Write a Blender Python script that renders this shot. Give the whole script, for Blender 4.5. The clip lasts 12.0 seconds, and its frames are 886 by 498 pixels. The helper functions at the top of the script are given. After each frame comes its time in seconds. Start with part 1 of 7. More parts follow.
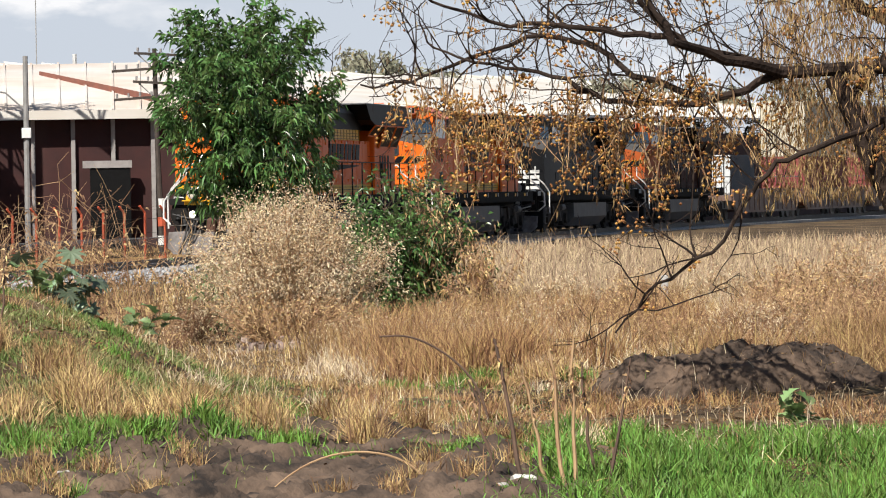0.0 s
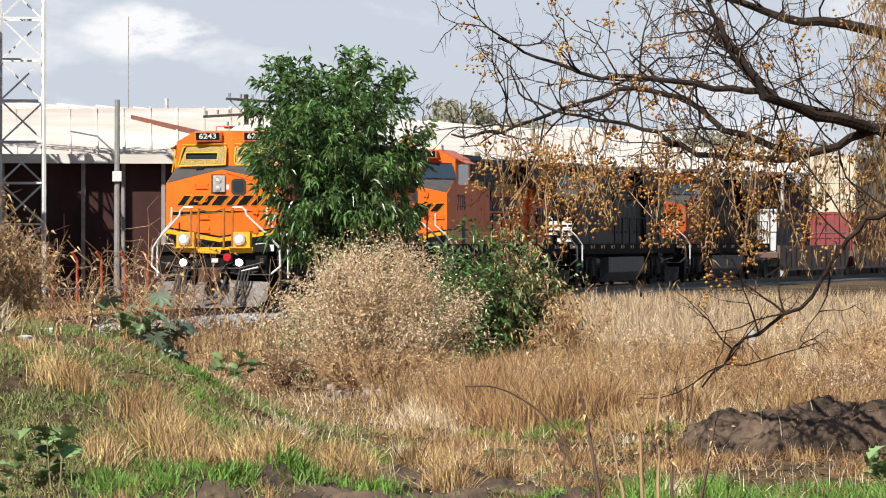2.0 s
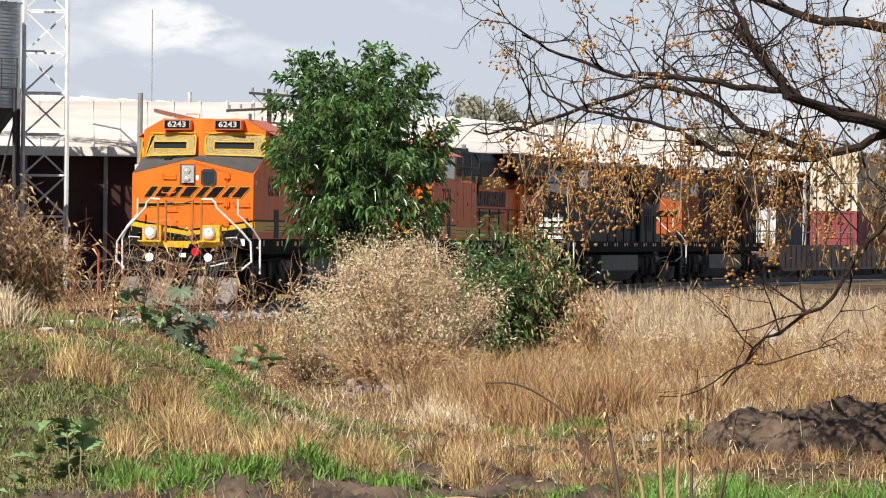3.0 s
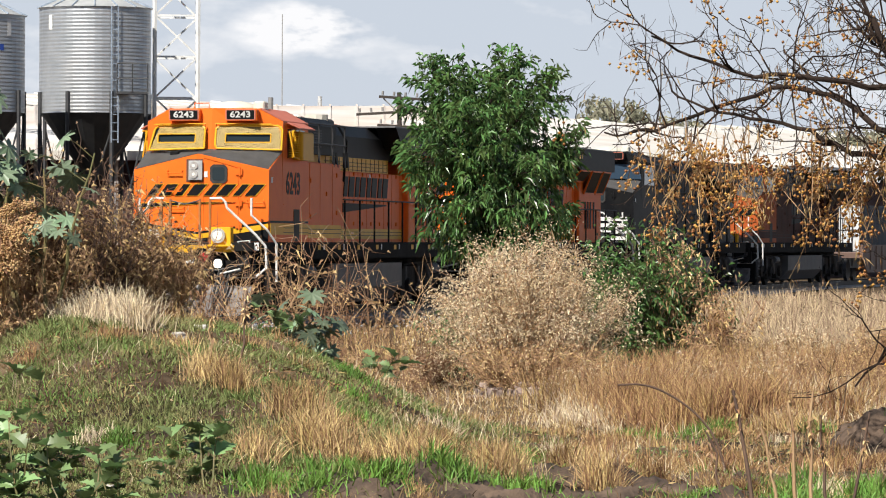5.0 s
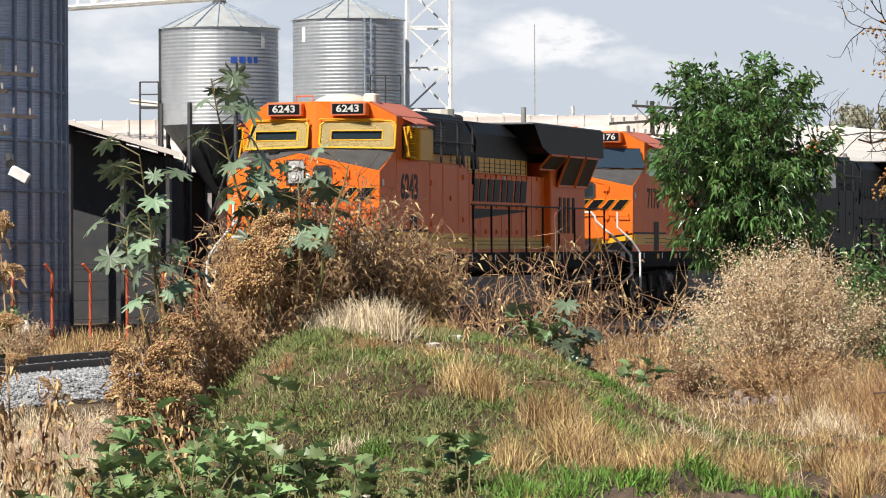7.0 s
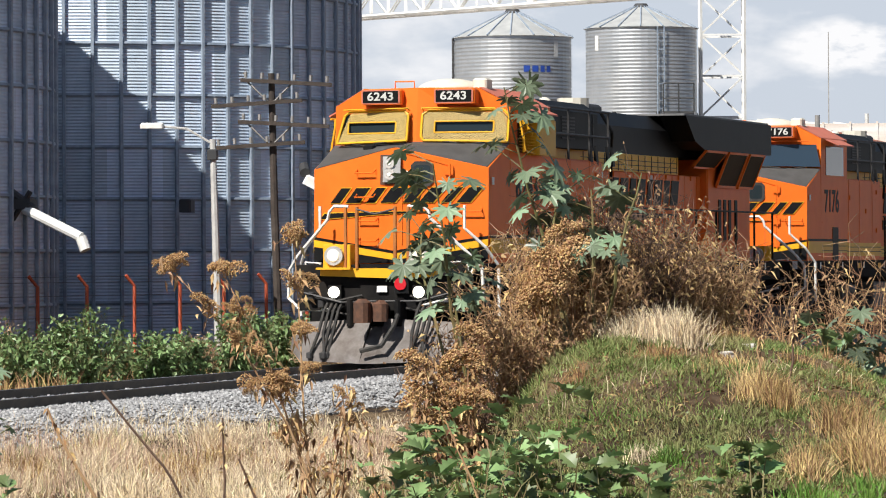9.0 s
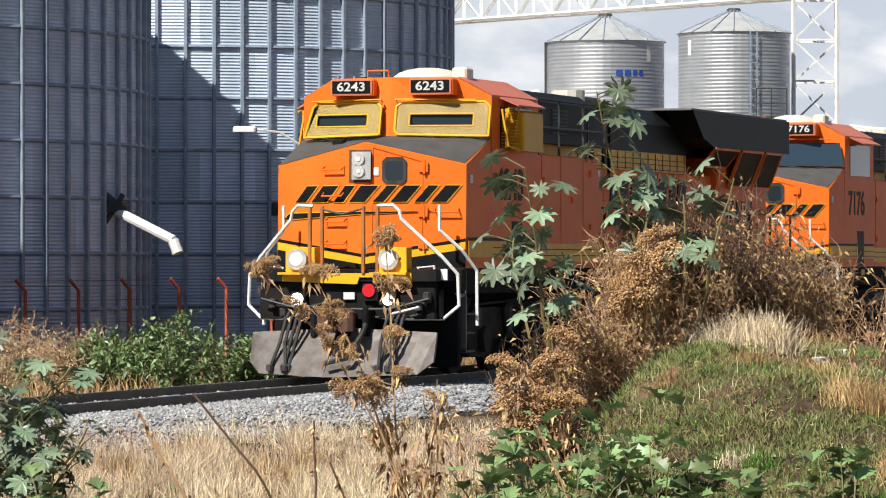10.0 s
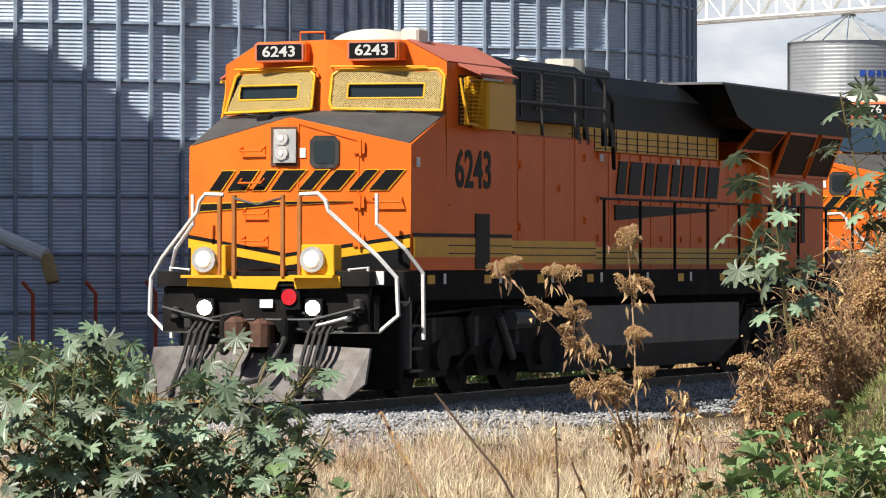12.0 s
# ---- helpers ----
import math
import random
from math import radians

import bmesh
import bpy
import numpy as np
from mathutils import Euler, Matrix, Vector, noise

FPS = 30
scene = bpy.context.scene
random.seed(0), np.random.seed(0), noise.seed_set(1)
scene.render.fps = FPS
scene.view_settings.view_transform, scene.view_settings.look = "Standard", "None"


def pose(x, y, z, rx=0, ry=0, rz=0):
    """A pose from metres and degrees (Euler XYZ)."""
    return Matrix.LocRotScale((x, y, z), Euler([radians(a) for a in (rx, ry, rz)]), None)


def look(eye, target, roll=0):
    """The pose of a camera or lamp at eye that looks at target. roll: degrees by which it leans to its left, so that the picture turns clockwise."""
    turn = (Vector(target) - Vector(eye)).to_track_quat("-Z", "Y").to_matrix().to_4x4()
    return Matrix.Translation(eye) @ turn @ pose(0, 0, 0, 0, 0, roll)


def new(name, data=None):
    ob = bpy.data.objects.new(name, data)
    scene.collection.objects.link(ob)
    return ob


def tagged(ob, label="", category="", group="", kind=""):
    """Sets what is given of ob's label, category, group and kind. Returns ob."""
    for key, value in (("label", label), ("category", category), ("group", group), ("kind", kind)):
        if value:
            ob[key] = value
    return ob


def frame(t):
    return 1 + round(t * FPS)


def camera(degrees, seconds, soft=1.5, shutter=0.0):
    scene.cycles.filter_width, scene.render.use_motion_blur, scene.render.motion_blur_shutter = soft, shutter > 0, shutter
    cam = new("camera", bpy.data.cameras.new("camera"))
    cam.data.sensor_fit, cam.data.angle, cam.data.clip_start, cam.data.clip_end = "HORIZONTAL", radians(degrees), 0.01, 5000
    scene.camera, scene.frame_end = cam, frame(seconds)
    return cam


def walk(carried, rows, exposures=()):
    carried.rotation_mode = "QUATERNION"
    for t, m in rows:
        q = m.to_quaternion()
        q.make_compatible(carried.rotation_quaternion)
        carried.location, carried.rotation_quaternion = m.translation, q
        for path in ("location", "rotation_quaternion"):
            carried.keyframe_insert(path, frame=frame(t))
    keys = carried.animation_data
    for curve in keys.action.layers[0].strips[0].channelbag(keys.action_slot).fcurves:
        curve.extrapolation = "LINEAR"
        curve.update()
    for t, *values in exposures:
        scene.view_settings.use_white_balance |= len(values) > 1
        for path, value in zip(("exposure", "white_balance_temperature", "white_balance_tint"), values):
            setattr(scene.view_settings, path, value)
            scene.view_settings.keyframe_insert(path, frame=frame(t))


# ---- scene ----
import functools

cam = camera(11.70, 12.0, soft=1.1)
EYE = (0.0, 0.0, 1.607)
# seconds, turn to the left, tilt up, roll, in degrees
AIM = ((0.0, -7.274, -0.773, -0.993), (0.2, -7.37, -0.84, -0.9), (0.5, -7.901, -1.019, -0.482), (0.6, -7.8, -1.0, -0.4),
       (0.7, -7.435, -0.885, -0.2), (0.8, -6.9, -0.5, 0.0), (0.9, -6.483, -0.31, 0.06), (1.0, -6.229, -0.271, 0.095),
       (1.5, -6.117, -0.179, 0.097), (2.0, -6.111, -0.100, 0.049), (2.5, -6.127, -0.127, 0.245), (3.0, -5.825, -0.152, 0.603),
       (3.2, -5.538, -0.174, 0.571), (4.8, -4.276, -0.126, 0.200), (5.0, -4.089, -0.130, 0.217), (5.5, -3.877, 0.114, 0.117),
       (6.0, -3.678, 0.117, 0.051), (6.5, -2.397, 0.071, -0.064), (7.0, -0.726, -0.002, -0.223), (7.2, -0.355, 0.062, -0.184),
       (8.8, 2.850, 0.134, -0.249), (9.0, 3.157, 0.128, -0.277), (9.5, 4.319, 0.102, -0.079), (10.0, 4.374, 0.186, -0.055),
       (10.5, 4.701, 0.481, 0.156), (11.0, 5.652, 0.313, 0.040), (11.5, 7.165, 0.187, -0.003), (12.0, 7.582, 0.198, -0.011))


def aim_at(turn, tilt):
    a, e = radians(turn), radians(tilt)
    return (EYE[0] - 100 * math.sin(a) * math.cos(e), EYE[1] + 100 * math.cos(a) * math.cos(e), EYE[2] + 100 * math.sin(e))


walk(cam, [(t, look(EYE, aim_at(a, e), r)) for t, a, e, r in AIM])

# ---- light ----
CLOUD_AZ, CLOUD_EL = -2.27, 2.77
SUN_AZ, SUN_EL = radians(214), radians(47)  # clockwise from +y
sun_way = Vector((math.sin(SUN_AZ) * math.cos(SUN_EL), math.cos(SUN_AZ) * math.cos(SUN_EL), math.sin(SUN_EL)))
lamp = bpy.data.lights.new("sun", "SUN")
lamp.energy, lamp.angle, lamp.color = 5.9, radians(0.53), (1.0, 0.955, 0.88)
new("sun", lamp).matrix_world = look(sun_way * 100, (0, 0, 0))

world = bpy.data.worlds.new("sky")
scene.world = world
world.use_nodes = True
wn, wl = world.node_tree.nodes, world.node_tree.links
wn.clear()
sky = wn.new("ShaderNodeTexSky")
sky.sky_type, sky.sun_disc, sky.sun_elevation, sky.sun_rotation = "NISHITA", False, SUN_EL, SUN_AZ
sky.air_density, sky.dust_density, sky.ozone_density = 1.0, 0.35, 2.0
geo = wn.new("ShaderNodeTexCoord")
flat = wn.new("ShaderNodeMapping")
flat.inputs["Scale"].default_value = (1.0, 1.0, 2.2)
flat.inputs["Location"].default_value = (0.37, 0.1, 0.2)
puff = wn.new("ShaderNodeTexNoise")
puff.inputs["Scale"].default_value, puff.inputs["Detail"].default_value, puff.inputs["Roughness"].default_value = 15.0, 6.0, 0.55
ramp = wn.new("ShaderNodeValToRGB")
ramp.color_ramp.elements[0].position, ramp.color_ramp.elements[1].position = 0.57, 0.72
mix = wn.new("ShaderNodeMix")
mix.data_type = "RGBA"
mix.inputs["B"].default_value = (16.4, 16.4, 16.7, 1)
split = wn.new("ShaderNodeSeparateXYZ")
low = wn.new("ShaderNodeMapRange")  # haze thins out upwards
low.inputs["From Min"].default_value, low.inputs["From Max"].default_value = 0.06, 0.17
low.inputs["To Min"].default_value, low.inputs["To Max"].default_value = 0.9, 0.0
haze = wn.new("ShaderNodeMix")
haze.data_type = "RGBA"
haze.inputs["B"].default_value = (10.6, 11.6, 13.3, 1)
back = wn.new("ShaderNodeBackground")
back.inputs["Strength"].default_value = 0.05
wout = wn.new("ShaderNodeOutputWorld")
wl.new(geo.outputs["Generated"], flat.inputs["Vector"])
wl.new(geo.outputs["Generated"], split.inputs["Vector"])
wl.new(split.outputs["Z"], low.inputs["Value"])
wl.new(low.outputs["Result"], haze.inputs["Factor"])
wl.new(flat.outputs["Vector"], puff.inputs["Vector"])
cloud_way = aim_at(CLOUD_AZ, CLOUD_EL)
spot = wn.new("ShaderNodeVectorMath")  # one white cumulus low over the warehouses
spot.operation = "DISTANCE"
tall = wn.new("ShaderNodeVectorMath")
tall.operation = "MULTIPLY"
tall.inputs[1].default_value = (1.0, 1.0, 2.3)
toward = (Vector(cloud_way) - Vector(EYE)).normalized()
spot.inputs[1].default_value = (toward.x, toward.y, toward.z * 2.3)
body = wn.new("ShaderNodeMapRange")
body.inputs["From Min"].default_value, body.inputs["From Max"].default_value = 0.005, 0.019
body.inputs["To Min"].default_value, body.inputs["To Max"].default_value = 0.2, 0.0
curl = wn.new("ShaderNodeTexNoise")
curl.inputs["Scale"].default_value, curl.inputs["Detail"].default_value = 150.0, 6.0
curls = wn.new("ShaderNodeMath")
curls.operation, curls.inputs[1].default_value, curls.inputs[2].default_value = "MULTIPLY_ADD", 3.6, -0.9
heap = wn.new("ShaderNodeMath")
heap.operation = "MULTIPLY"
full = wn.new("ShaderNodeMath")
full.operation = "ADD"
wl.new(geo.outputs["Generated"], tall.inputs[0])
wl.new(tall.outputs["Vector"], spot.inputs[0])
wl.new(tall.outputs["Vector"], curl.inputs["Vector"])
wl.new(spot.outputs["Value"], body.inputs["Value"])
wl.new(curl.outputs["Fac"], curls.inputs[0])
wl.new(body.outputs["Result"], heap.inputs[0])
wl.new(curls.outputs["Value"], heap.inputs[1])
wl.new(heap.outputs["Value"], full.inputs[0])
wl.new(puff.outputs["Fac"], full.inputs[1])
wl.new(full.outputs["Value"], ramp.inputs["Fac"])
wl.new(ramp.outputs["Color"], mix.inputs["Factor"])
wl.new(sky.outputs["Color"], haze.inputs["A"])
wl.new(haze.outputs["Result"], mix.inputs["A"])
wl.new(mix.outputs["Result"], back.inputs["Color"])
wl.new(back.outputs["Background"], wout.inputs["Surface"])
scene.view_settings.exposure = 0.25


# ---- materials ----
def mat(name, color, color2=None, rough=0.7, metal=0.0, scale=8.0, bump=0.0, bscale=40.0, spread=0.0, island=False, through_light=0.0, grime=0.0, spec=0.5):
    """Two tones mixed by noise, a finer noise on top, relief, and a shift of tone from piece to piece."""
    m = bpy.data.materials.new(name)
    m.use_nodes = True
    n, l = m.node_tree.nodes, m.node_tree.links
    b = n["Principled BSDF"]
    b.inputs["Roughness"].default_value, b.inputs["Metallic"].default_value = rough, metal
    b.inputs["Specular IOR Level"].default_value = spec
    color2 = color2 or tuple(c * 0.8 for c in color)
    co = n.new("ShaderNodeTexCoord")
    no = n.new("ShaderNodeTexNoise")
    no.inputs["Scale"].default_value, no.inputs["Detail"].default_value, no.inputs["Roughness"].default_value = scale, 7.0, 0.62
    l.new(co.outputs["Object"], no.inputs["Vector"])
    mr = n.new("ShaderNodeMapRange")
    mr.inputs["From Min"].default_value, mr.inputs["From Max"].default_value = 0.36, 0.64
    l.new(no.outputs["Fac"], mr.inputs["Value"])
    mx = n.new("ShaderNodeMix")
    mx.data_type = "RGBA"
    mx.inputs["A"].default_value, mx.inputs["B"].default_value = (*color, 1), (*color2, 1)
    l.new(mr.outputs["Result"], mx.inputs["Factor"])
    last = mx.outputs["Result"]
    if grime:
        g = n.new("ShaderNodeTexNoise")
        g.inputs["Scale"].default_value, g.inputs["Detail"].default_value = scale * 0.23, 9.0
        gm = n.new("ShaderNodeMapping")
        gm.inputs["Scale"].default_value = (1.0, 1.0, 0.22)
        l.new(co.outputs["Object"], gm.inputs["Vector"])
        l.new(gm.outputs["Vector"], g.inputs["Vector"])
        gr = n.new("ShaderNodeMapRange")
        gr.inputs["From Min"].default_value, gr.inputs["From Max"].default_value, gr.inputs["To Max"].default_value = 0.5, 0.75, grime
        l.new(g.outputs["Fac"], gr.inputs["Value"])
        gx = n.new("ShaderNodeMix")
        gx.data_type = "RGBA"
        gx.inputs["B"].default_value = (0.16, 0.12, 0.09, 1)
        l.new(gr.outputs["Result"], gx.inputs["Factor"])
        l.new(last, gx.inputs["A"])
        last = gx.outputs["Result"]
    if spread:
        if island:
            rnd = n.new("ShaderNodeNewGeometry").outputs["Random Per Island"]
        else:
            rnd = n.new("ShaderNodeObjectInfo").outputs["Random"]
        hs = n.new("ShaderNodeHueSaturation")
        vr = n.new("ShaderNodeMapRange")
        vr.inputs["To Min"].default_value, vr.inputs["To Max"].default_value = 1 - spread, 1 + spread
        l.new(rnd, vr.inputs["Value"])
        l.new(vr.outputs["Result"], hs.inputs["Value"])
        hr = n.new("ShaderNodeMapRange")
        hr.inputs["To Min"].default_value, hr.inputs["To Max"].default_value = 0.5 - spread * 0.05, 0.5 + spread * 0.04
        l.new(rnd, hr.inputs["Value"])
        l.new(hr.outputs["Result"], hs.inputs["Hue"])
        l.new(last, hs.inputs["Color"])
        last = hs.outputs["Color"]
    l.new(last, b.inputs["Base Color"])
    if bump:
        bn = n.new("ShaderNodeTexNoise")
        bn.inputs["Scale"].default_value, bn.inputs["Detail"].default_value = bscale, 5.0
        l.new(co.outputs["Object"], bn.inputs["Vector"])
        bp = n.new("ShaderNodeBump")
        bp.inputs["Strength"].default_value, bp.inputs["Distance"].default_value = bump, 0.03
        l.new(bn.outputs["Fac"], bp.inputs["Height"])
        l.new(bp.outputs["Normal"], b.inputs["Normal"])
    if through_light:
        tr = n.new("ShaderNodeBsdfTranslucent")
        l.new(last, tr.inputs["Color"])
        ms = n.new("ShaderNodeMixShader")
        ms.inputs["Fac"].default_value = through_light
        l.new(b.outputs["BSDF"], ms.inputs[1])
        l.new(tr.outputs["BSDF"], ms.inputs[2])
        l.new(ms.outputs["Shader"], n["Material Output"].inputs["Surface"])
    return m


def glowing(name, color, strength):
    m = bpy.data.materials.new(name)
    m.use_nodes = True
    b = m.node_tree.nodes["Principled BSDF"]
    b.inputs["Base Color"].default_value = (*color, 1)
    b.inputs["Emission Color"].default_value = (*color, 1)
    b.inputs["Emission Strength"].default_value = strength
    return m


def glass(name, color=(0.02, 0.03, 0.035)):
    m = bpy.data.materials.new(name)
    m.use_nodes = True
    b = m.node_tree.nodes["Principled BSDF"]
    b.inputs["Base Color"].default_value, b.inputs["Roughness"].default_value = (*color, 1), 0.06
    b.inputs["Specular IOR Level"].default_value = 0.35
    return m


M_ORANGE = mat("orange_paint", (0.84, 0.172, 0.022), (0.77, 0.145, 0.018), 0.42, scale=1.4, bump=0.02, bscale=5, grime=0.07, spec=0.12)
M_DULLORANGE = mat("dull_orange_paint", (0.46, 0.105, 0.028), (0.36, 0.085, 0.025), 0.6, scale=1.4, grime=0.3, spec=0.1)
M_DARKBROWN = mat("dark_red_brown_paint", (0.075, 0.026, 0.018), (0.045, 0.02, 0.016), 0.65, scale=1.6, grime=0.15, spec=0.1)
M_YELLOW = mat("yellow_paint", (0.82, 0.44, 0.022), (0.72, 0.37, 0.02), 0.42, scale=2.0, grime=0.2, spec=0.2)
M_BLACK = mat("black_paint", (0.006, 0.0065, 0.008), (0.012, 0.012, 0.012), 0.5, scale=2.5, bump=0.03, bscale=8, grime=0.03, spec=0.12)
M_FRAME = mat("dusty_black_frame", (0.007, 0.007, 0.008), (0.016, 0.015, 0.014), 0.8, scale=3.0, bump=0.1, bscale=25, grime=0.06, spec=0.1)
M_BOGIE = mat("dusty_bogie_steel", (0.034, 0.031, 0.029), (0.016, 0.015, 0.014), 0.85, scale=5.0, bump=0.2, bscale=30, grime=0.25, spec=0.1)
M_WHEEL = mat("dark_wheel_steel", (0.03, 0.027, 0.025), (0.018, 0.016, 0.015), 0.7, 0.2, scale=5.0, spec=0.15)
M_WIRE = mat("pale_yellow_wire", (0.54, 0.39, 0.13), (0.46, 0.32, 0.09), 0.55, scale=2.0)
M_TANK = mat("grey_fuel_tank_paint", (0.10, 0.098, 0.10), (0.07, 0.068, 0.067), 0.6, scale=2.0, grime=0.3)
M_PLOW = mat("worn_plow_steel", (0.17, 0.155, 0.148), (0.085, 0.07, 0.062), 0.6, 0.2, scale=4.0, bump=0.08, grime=0.4)
M_FIGURE = mat("grey_white_figures", (0.60, 0.60, 0.57), (0.52, 0.52, 0.49), 0.5, scale=6.0)
# wing top: sunlight on it put into a lighter grey, with some grime
M_WINGTOP = mat("weathered_sunlit_grey_paint", (0.14, 0.14, 0.145), (0.09, 0.09, 0.092), 0.6, scale=1.5, grime=0.2)
M_WHITE = mat("white_paint", (0.80, 0.79, 0.76), (0.68, 0.66, 0.62), 0.5, scale=6.0)
M_CREAM = mat("cream_plastic", (0.72, 0.68, 0.58), (0.62, 0.58, 0.48), 0.5, scale=4.0)
M_RED = mat("red_lens", (0.55, 0.01, 0.02), (0.5, 0.02, 0.03), 0.25, scale=3.0)
M_PINK = mat("faded_red_roof_paint", (0.55, 0.17, 0.11), (0.48, 0.14, 0.09), 0.6, scale=2.0, grime=0.1)
# number board black, also painted on for the shade in recesses and openings
M_BOARDRECESS = mat("board_and_recess_black", (0.010, 0.010, 0.010), None, 0.5, spec=0.1)
M_RUBBER = mat("rubber_hose", (0.02, 0.02, 0.02), (0.05, 0.045, 0.04), 0.8)
M_RUST = mat("rusty_iron", (0.16, 0.075, 0.045), (0.09, 0.05, 0.035), 0.85, 0.3, scale=9.0, bump=0.2)
M_STEEL = mat("dark_steel", (0.07, 0.07, 0.073), (0.04, 0.037, 0.035), 0.55, 0.5, scale=7.0)
M_GLASS = glass("dark_window_glass")
M_PALEGLASS = glass("pale_window_glass", (0.03, 0.05, 0.075))
M_LAMP = glowing("lit_headlamp", (1.0, 0.93, 0.78), 3.5)
M_SILVER = mat("silver_headlight_plate", (0.55, 0.54, 0.52), (0.42, 0.41, 0.4), 0.4, 0.3, scale=5)
M_WARM = glowing("warm_marker_lamp", (0.85, 0.76, 0.62), 0.3)
M_LENS = mat("clear_headlight_lens", (0.75, 0.72, 0.68), (0.55, 0.5, 0.45), 0.12, 0.4, scale=12)


# ---- mesh making ----
class Mesh:
    """Collects corners and faces; part() turns it into one mesh object."""

    def __init__(self):
        self.v, self.f = [], []

    def add(self, pts, faces):
        k = len(self.v)
        self.v.extend([tuple(p) for p in pts])
        self.f.extend([tuple(k + i for i in q) for q in faces])
        return self

    def hexa(self, lo, hi):
        """Eight corners: four below, four above, both counter-clockwise."""
        return self.add([*lo, *hi], [(3, 2, 1, 0), (4, 5, 6, 7), (0, 1, 5, 4), (1, 2, 6, 5), (2, 3, 7, 6), (3, 0, 4, 7)])

    def box(self, x0, x1, y0, y1, z0, z1, c=0.0):
        """A box with its upright and top edges chamfered by c."""
        if c <= 0:
            r = [(x0, y0), (x1, y0), (x1, y1), (x0, y1)]
            return self.hexa([(*p, z0) for p in r], [(*p, z1) for p in r])
        c = min(c, (x1 - x0) * 0.4, (y1 - y0) * 0.4, (z1 - z0) * 0.4)

        def ring(i, z):
            a, b, d, e = x0 + i, x1 - i, y0 + i, y1 - i
            return [(a + c, d, z), (b - c, d, z), (b, d + c, z), (b, e - c, z), (b - c, e, z), (a + c, e, z), (a, e - c, z), (a, d + c, z)]
        pts = ring(0, z0) + ring(0, z1 - c) + ring(c, z1)
        fs = [tuple(range(7, -1, -1)), tuple(range(16, 24))]
        for k in (0, 8):
            fs += [(k + i, k + (i + 1) % 8, k + 8 + (i + 1) % 8, k + 8 + i) for i in range(8)]
        return self.add(pts, fs)

    def prism(self, outline, axis, a, b):
        """A flat outline of (u, v) pushed along x, y or z from a to b."""
        put = {"x": lambda u, v, w: (w, u, v), "y": lambda u, v, w: (u, w, v), "z": lambda u, v, w: (u, v, w)}[axis]
        n = len(outline)
        pts = [put(u, v, a) for u, v in outline] + [put(u, v, b) for u, v in outline]
        return self.add(pts, [tuple(range(n - 1, -1, -1)), tuple(range(n, 2 * n))] + [(i, (i + 1) % n, n + (i + 1) % n, n + i) for i in range(n)])

    def tube(self, path, r, sides=6, r1=None, cap=True):
        """A round bar along a path, of radius r at its start and r1 at its end."""
        path = [Vector(p) for p in path]
        n, r1 = len(path), r if r1 is None else r1
        pts, fs, side = [], [], None
        for i, p in enumerate(path):
            way = (path[min(i + 1, n - 1)] - path[max(i - 1, 0)])
            way = way.normalized() if way.length > 1e-9 else Vector((0, 0, 1))
            if side is None:
                side = way.orthogonal().normalized()
            else:
                side = side - way * side.dot(way)
                side = side.normalized() if side.length > 1e-6 else way.orthogonal().normalized()
            up = way.cross(side)
            rad = r + (r1 - r) * i / max(1, n - 1)
            pts += [p + (side * math.cos(a) + up * math.sin(a)) * rad for a in (2 * math.pi * k / sides for k in range(sides))]
        for i in range(n - 1):
            fs += [(i * sides + k, i * sides + (k + 1) % sides, (i + 1) * sides + (k + 1) % sides, (i + 1) * sides + k) for k in range(sides)]
        if cap:
            fs += [tuple(range(sides - 1, -1, -1)), tuple((n - 1) * sides + k for k in range(sides))]
        return self.add(pts, fs)

    def disc(self, c, way, r, thick, sides=16, r1=None):
        c, way = Vector(c), Vector(way).normalized()
        return self.tube([c - way * thick / 2, c + way * thick / 2], r, sides, r1)

    def data(self, name, material, smooth=False):
        me = bpy.data.meshes.new(name)
        me.from_pydata(self.v, [], self.f)
        me.materials.append(material)
        if smooth:
            me.polygons.foreach_set("use_smooth", [True] * len(me.polygons))
        me.update()
        return me


def part(name, mesh, material, parent=None, label="", kind="", smooth=False, at=None):
    """One mesh object, under a thing or on its own."""
    ob = new(name, mesh if isinstance(mesh, bpy.types.Mesh) else mesh.data(name, material, smooth))
    if parent is not None:
        ob.parent = parent
    if at is not None:
        ob.matrix_basis = at
    return tagged(ob, label, "", "", kind)


def thing(name, label, category, at=None, group="", kind=""):
    ob = new(name)
    ob.empty_display_size = 0.3
    if at is not None:
        ob.matrix_basis = at
    return tagged(ob, label, category, group, kind)


def digits(text, size, m, material, parent, name, stretch=1.0, thick=0.008):
    """Readable figures as a solid mesh, lying in the local xy plane of m."""
    cu = bpy.data.curves.new("figures", "FONT")
    cu.body, cu.size, cu.align_x, cu.align_y, cu.extrude, cu.offset = text, size, "CENTER", "CENTER", thick / 2, size * 0.02
    cu.resolution_u = 3
    tmp = new("figures", cu)
    me = bpy.data.meshes.new_from_object(tmp.evaluated_get(bpy.context.evaluated_depsgraph_get()))
    bpy.data.objects.remove(tmp)
    me.transform(m @ Matrix.Diagonal((stretch, 1, 1, 1)))
    me.materials.clear()
    me.materials.append(material)
    return part(name, me, material, parent)


def place(az, dist, z):
    """A spot by its bearing from the viewer (degrees to the left), distance and height."""
    return (-math.sin(radians(az)) * dist, math.cos(radians(az)) * dist, z)


# ---- lie of the land and the line of the track ----
FWD, LEFT = np.array((-0.24986, -0.96828)), np.array((0.96828, -0.24986))
RAIL_Z = -0.06


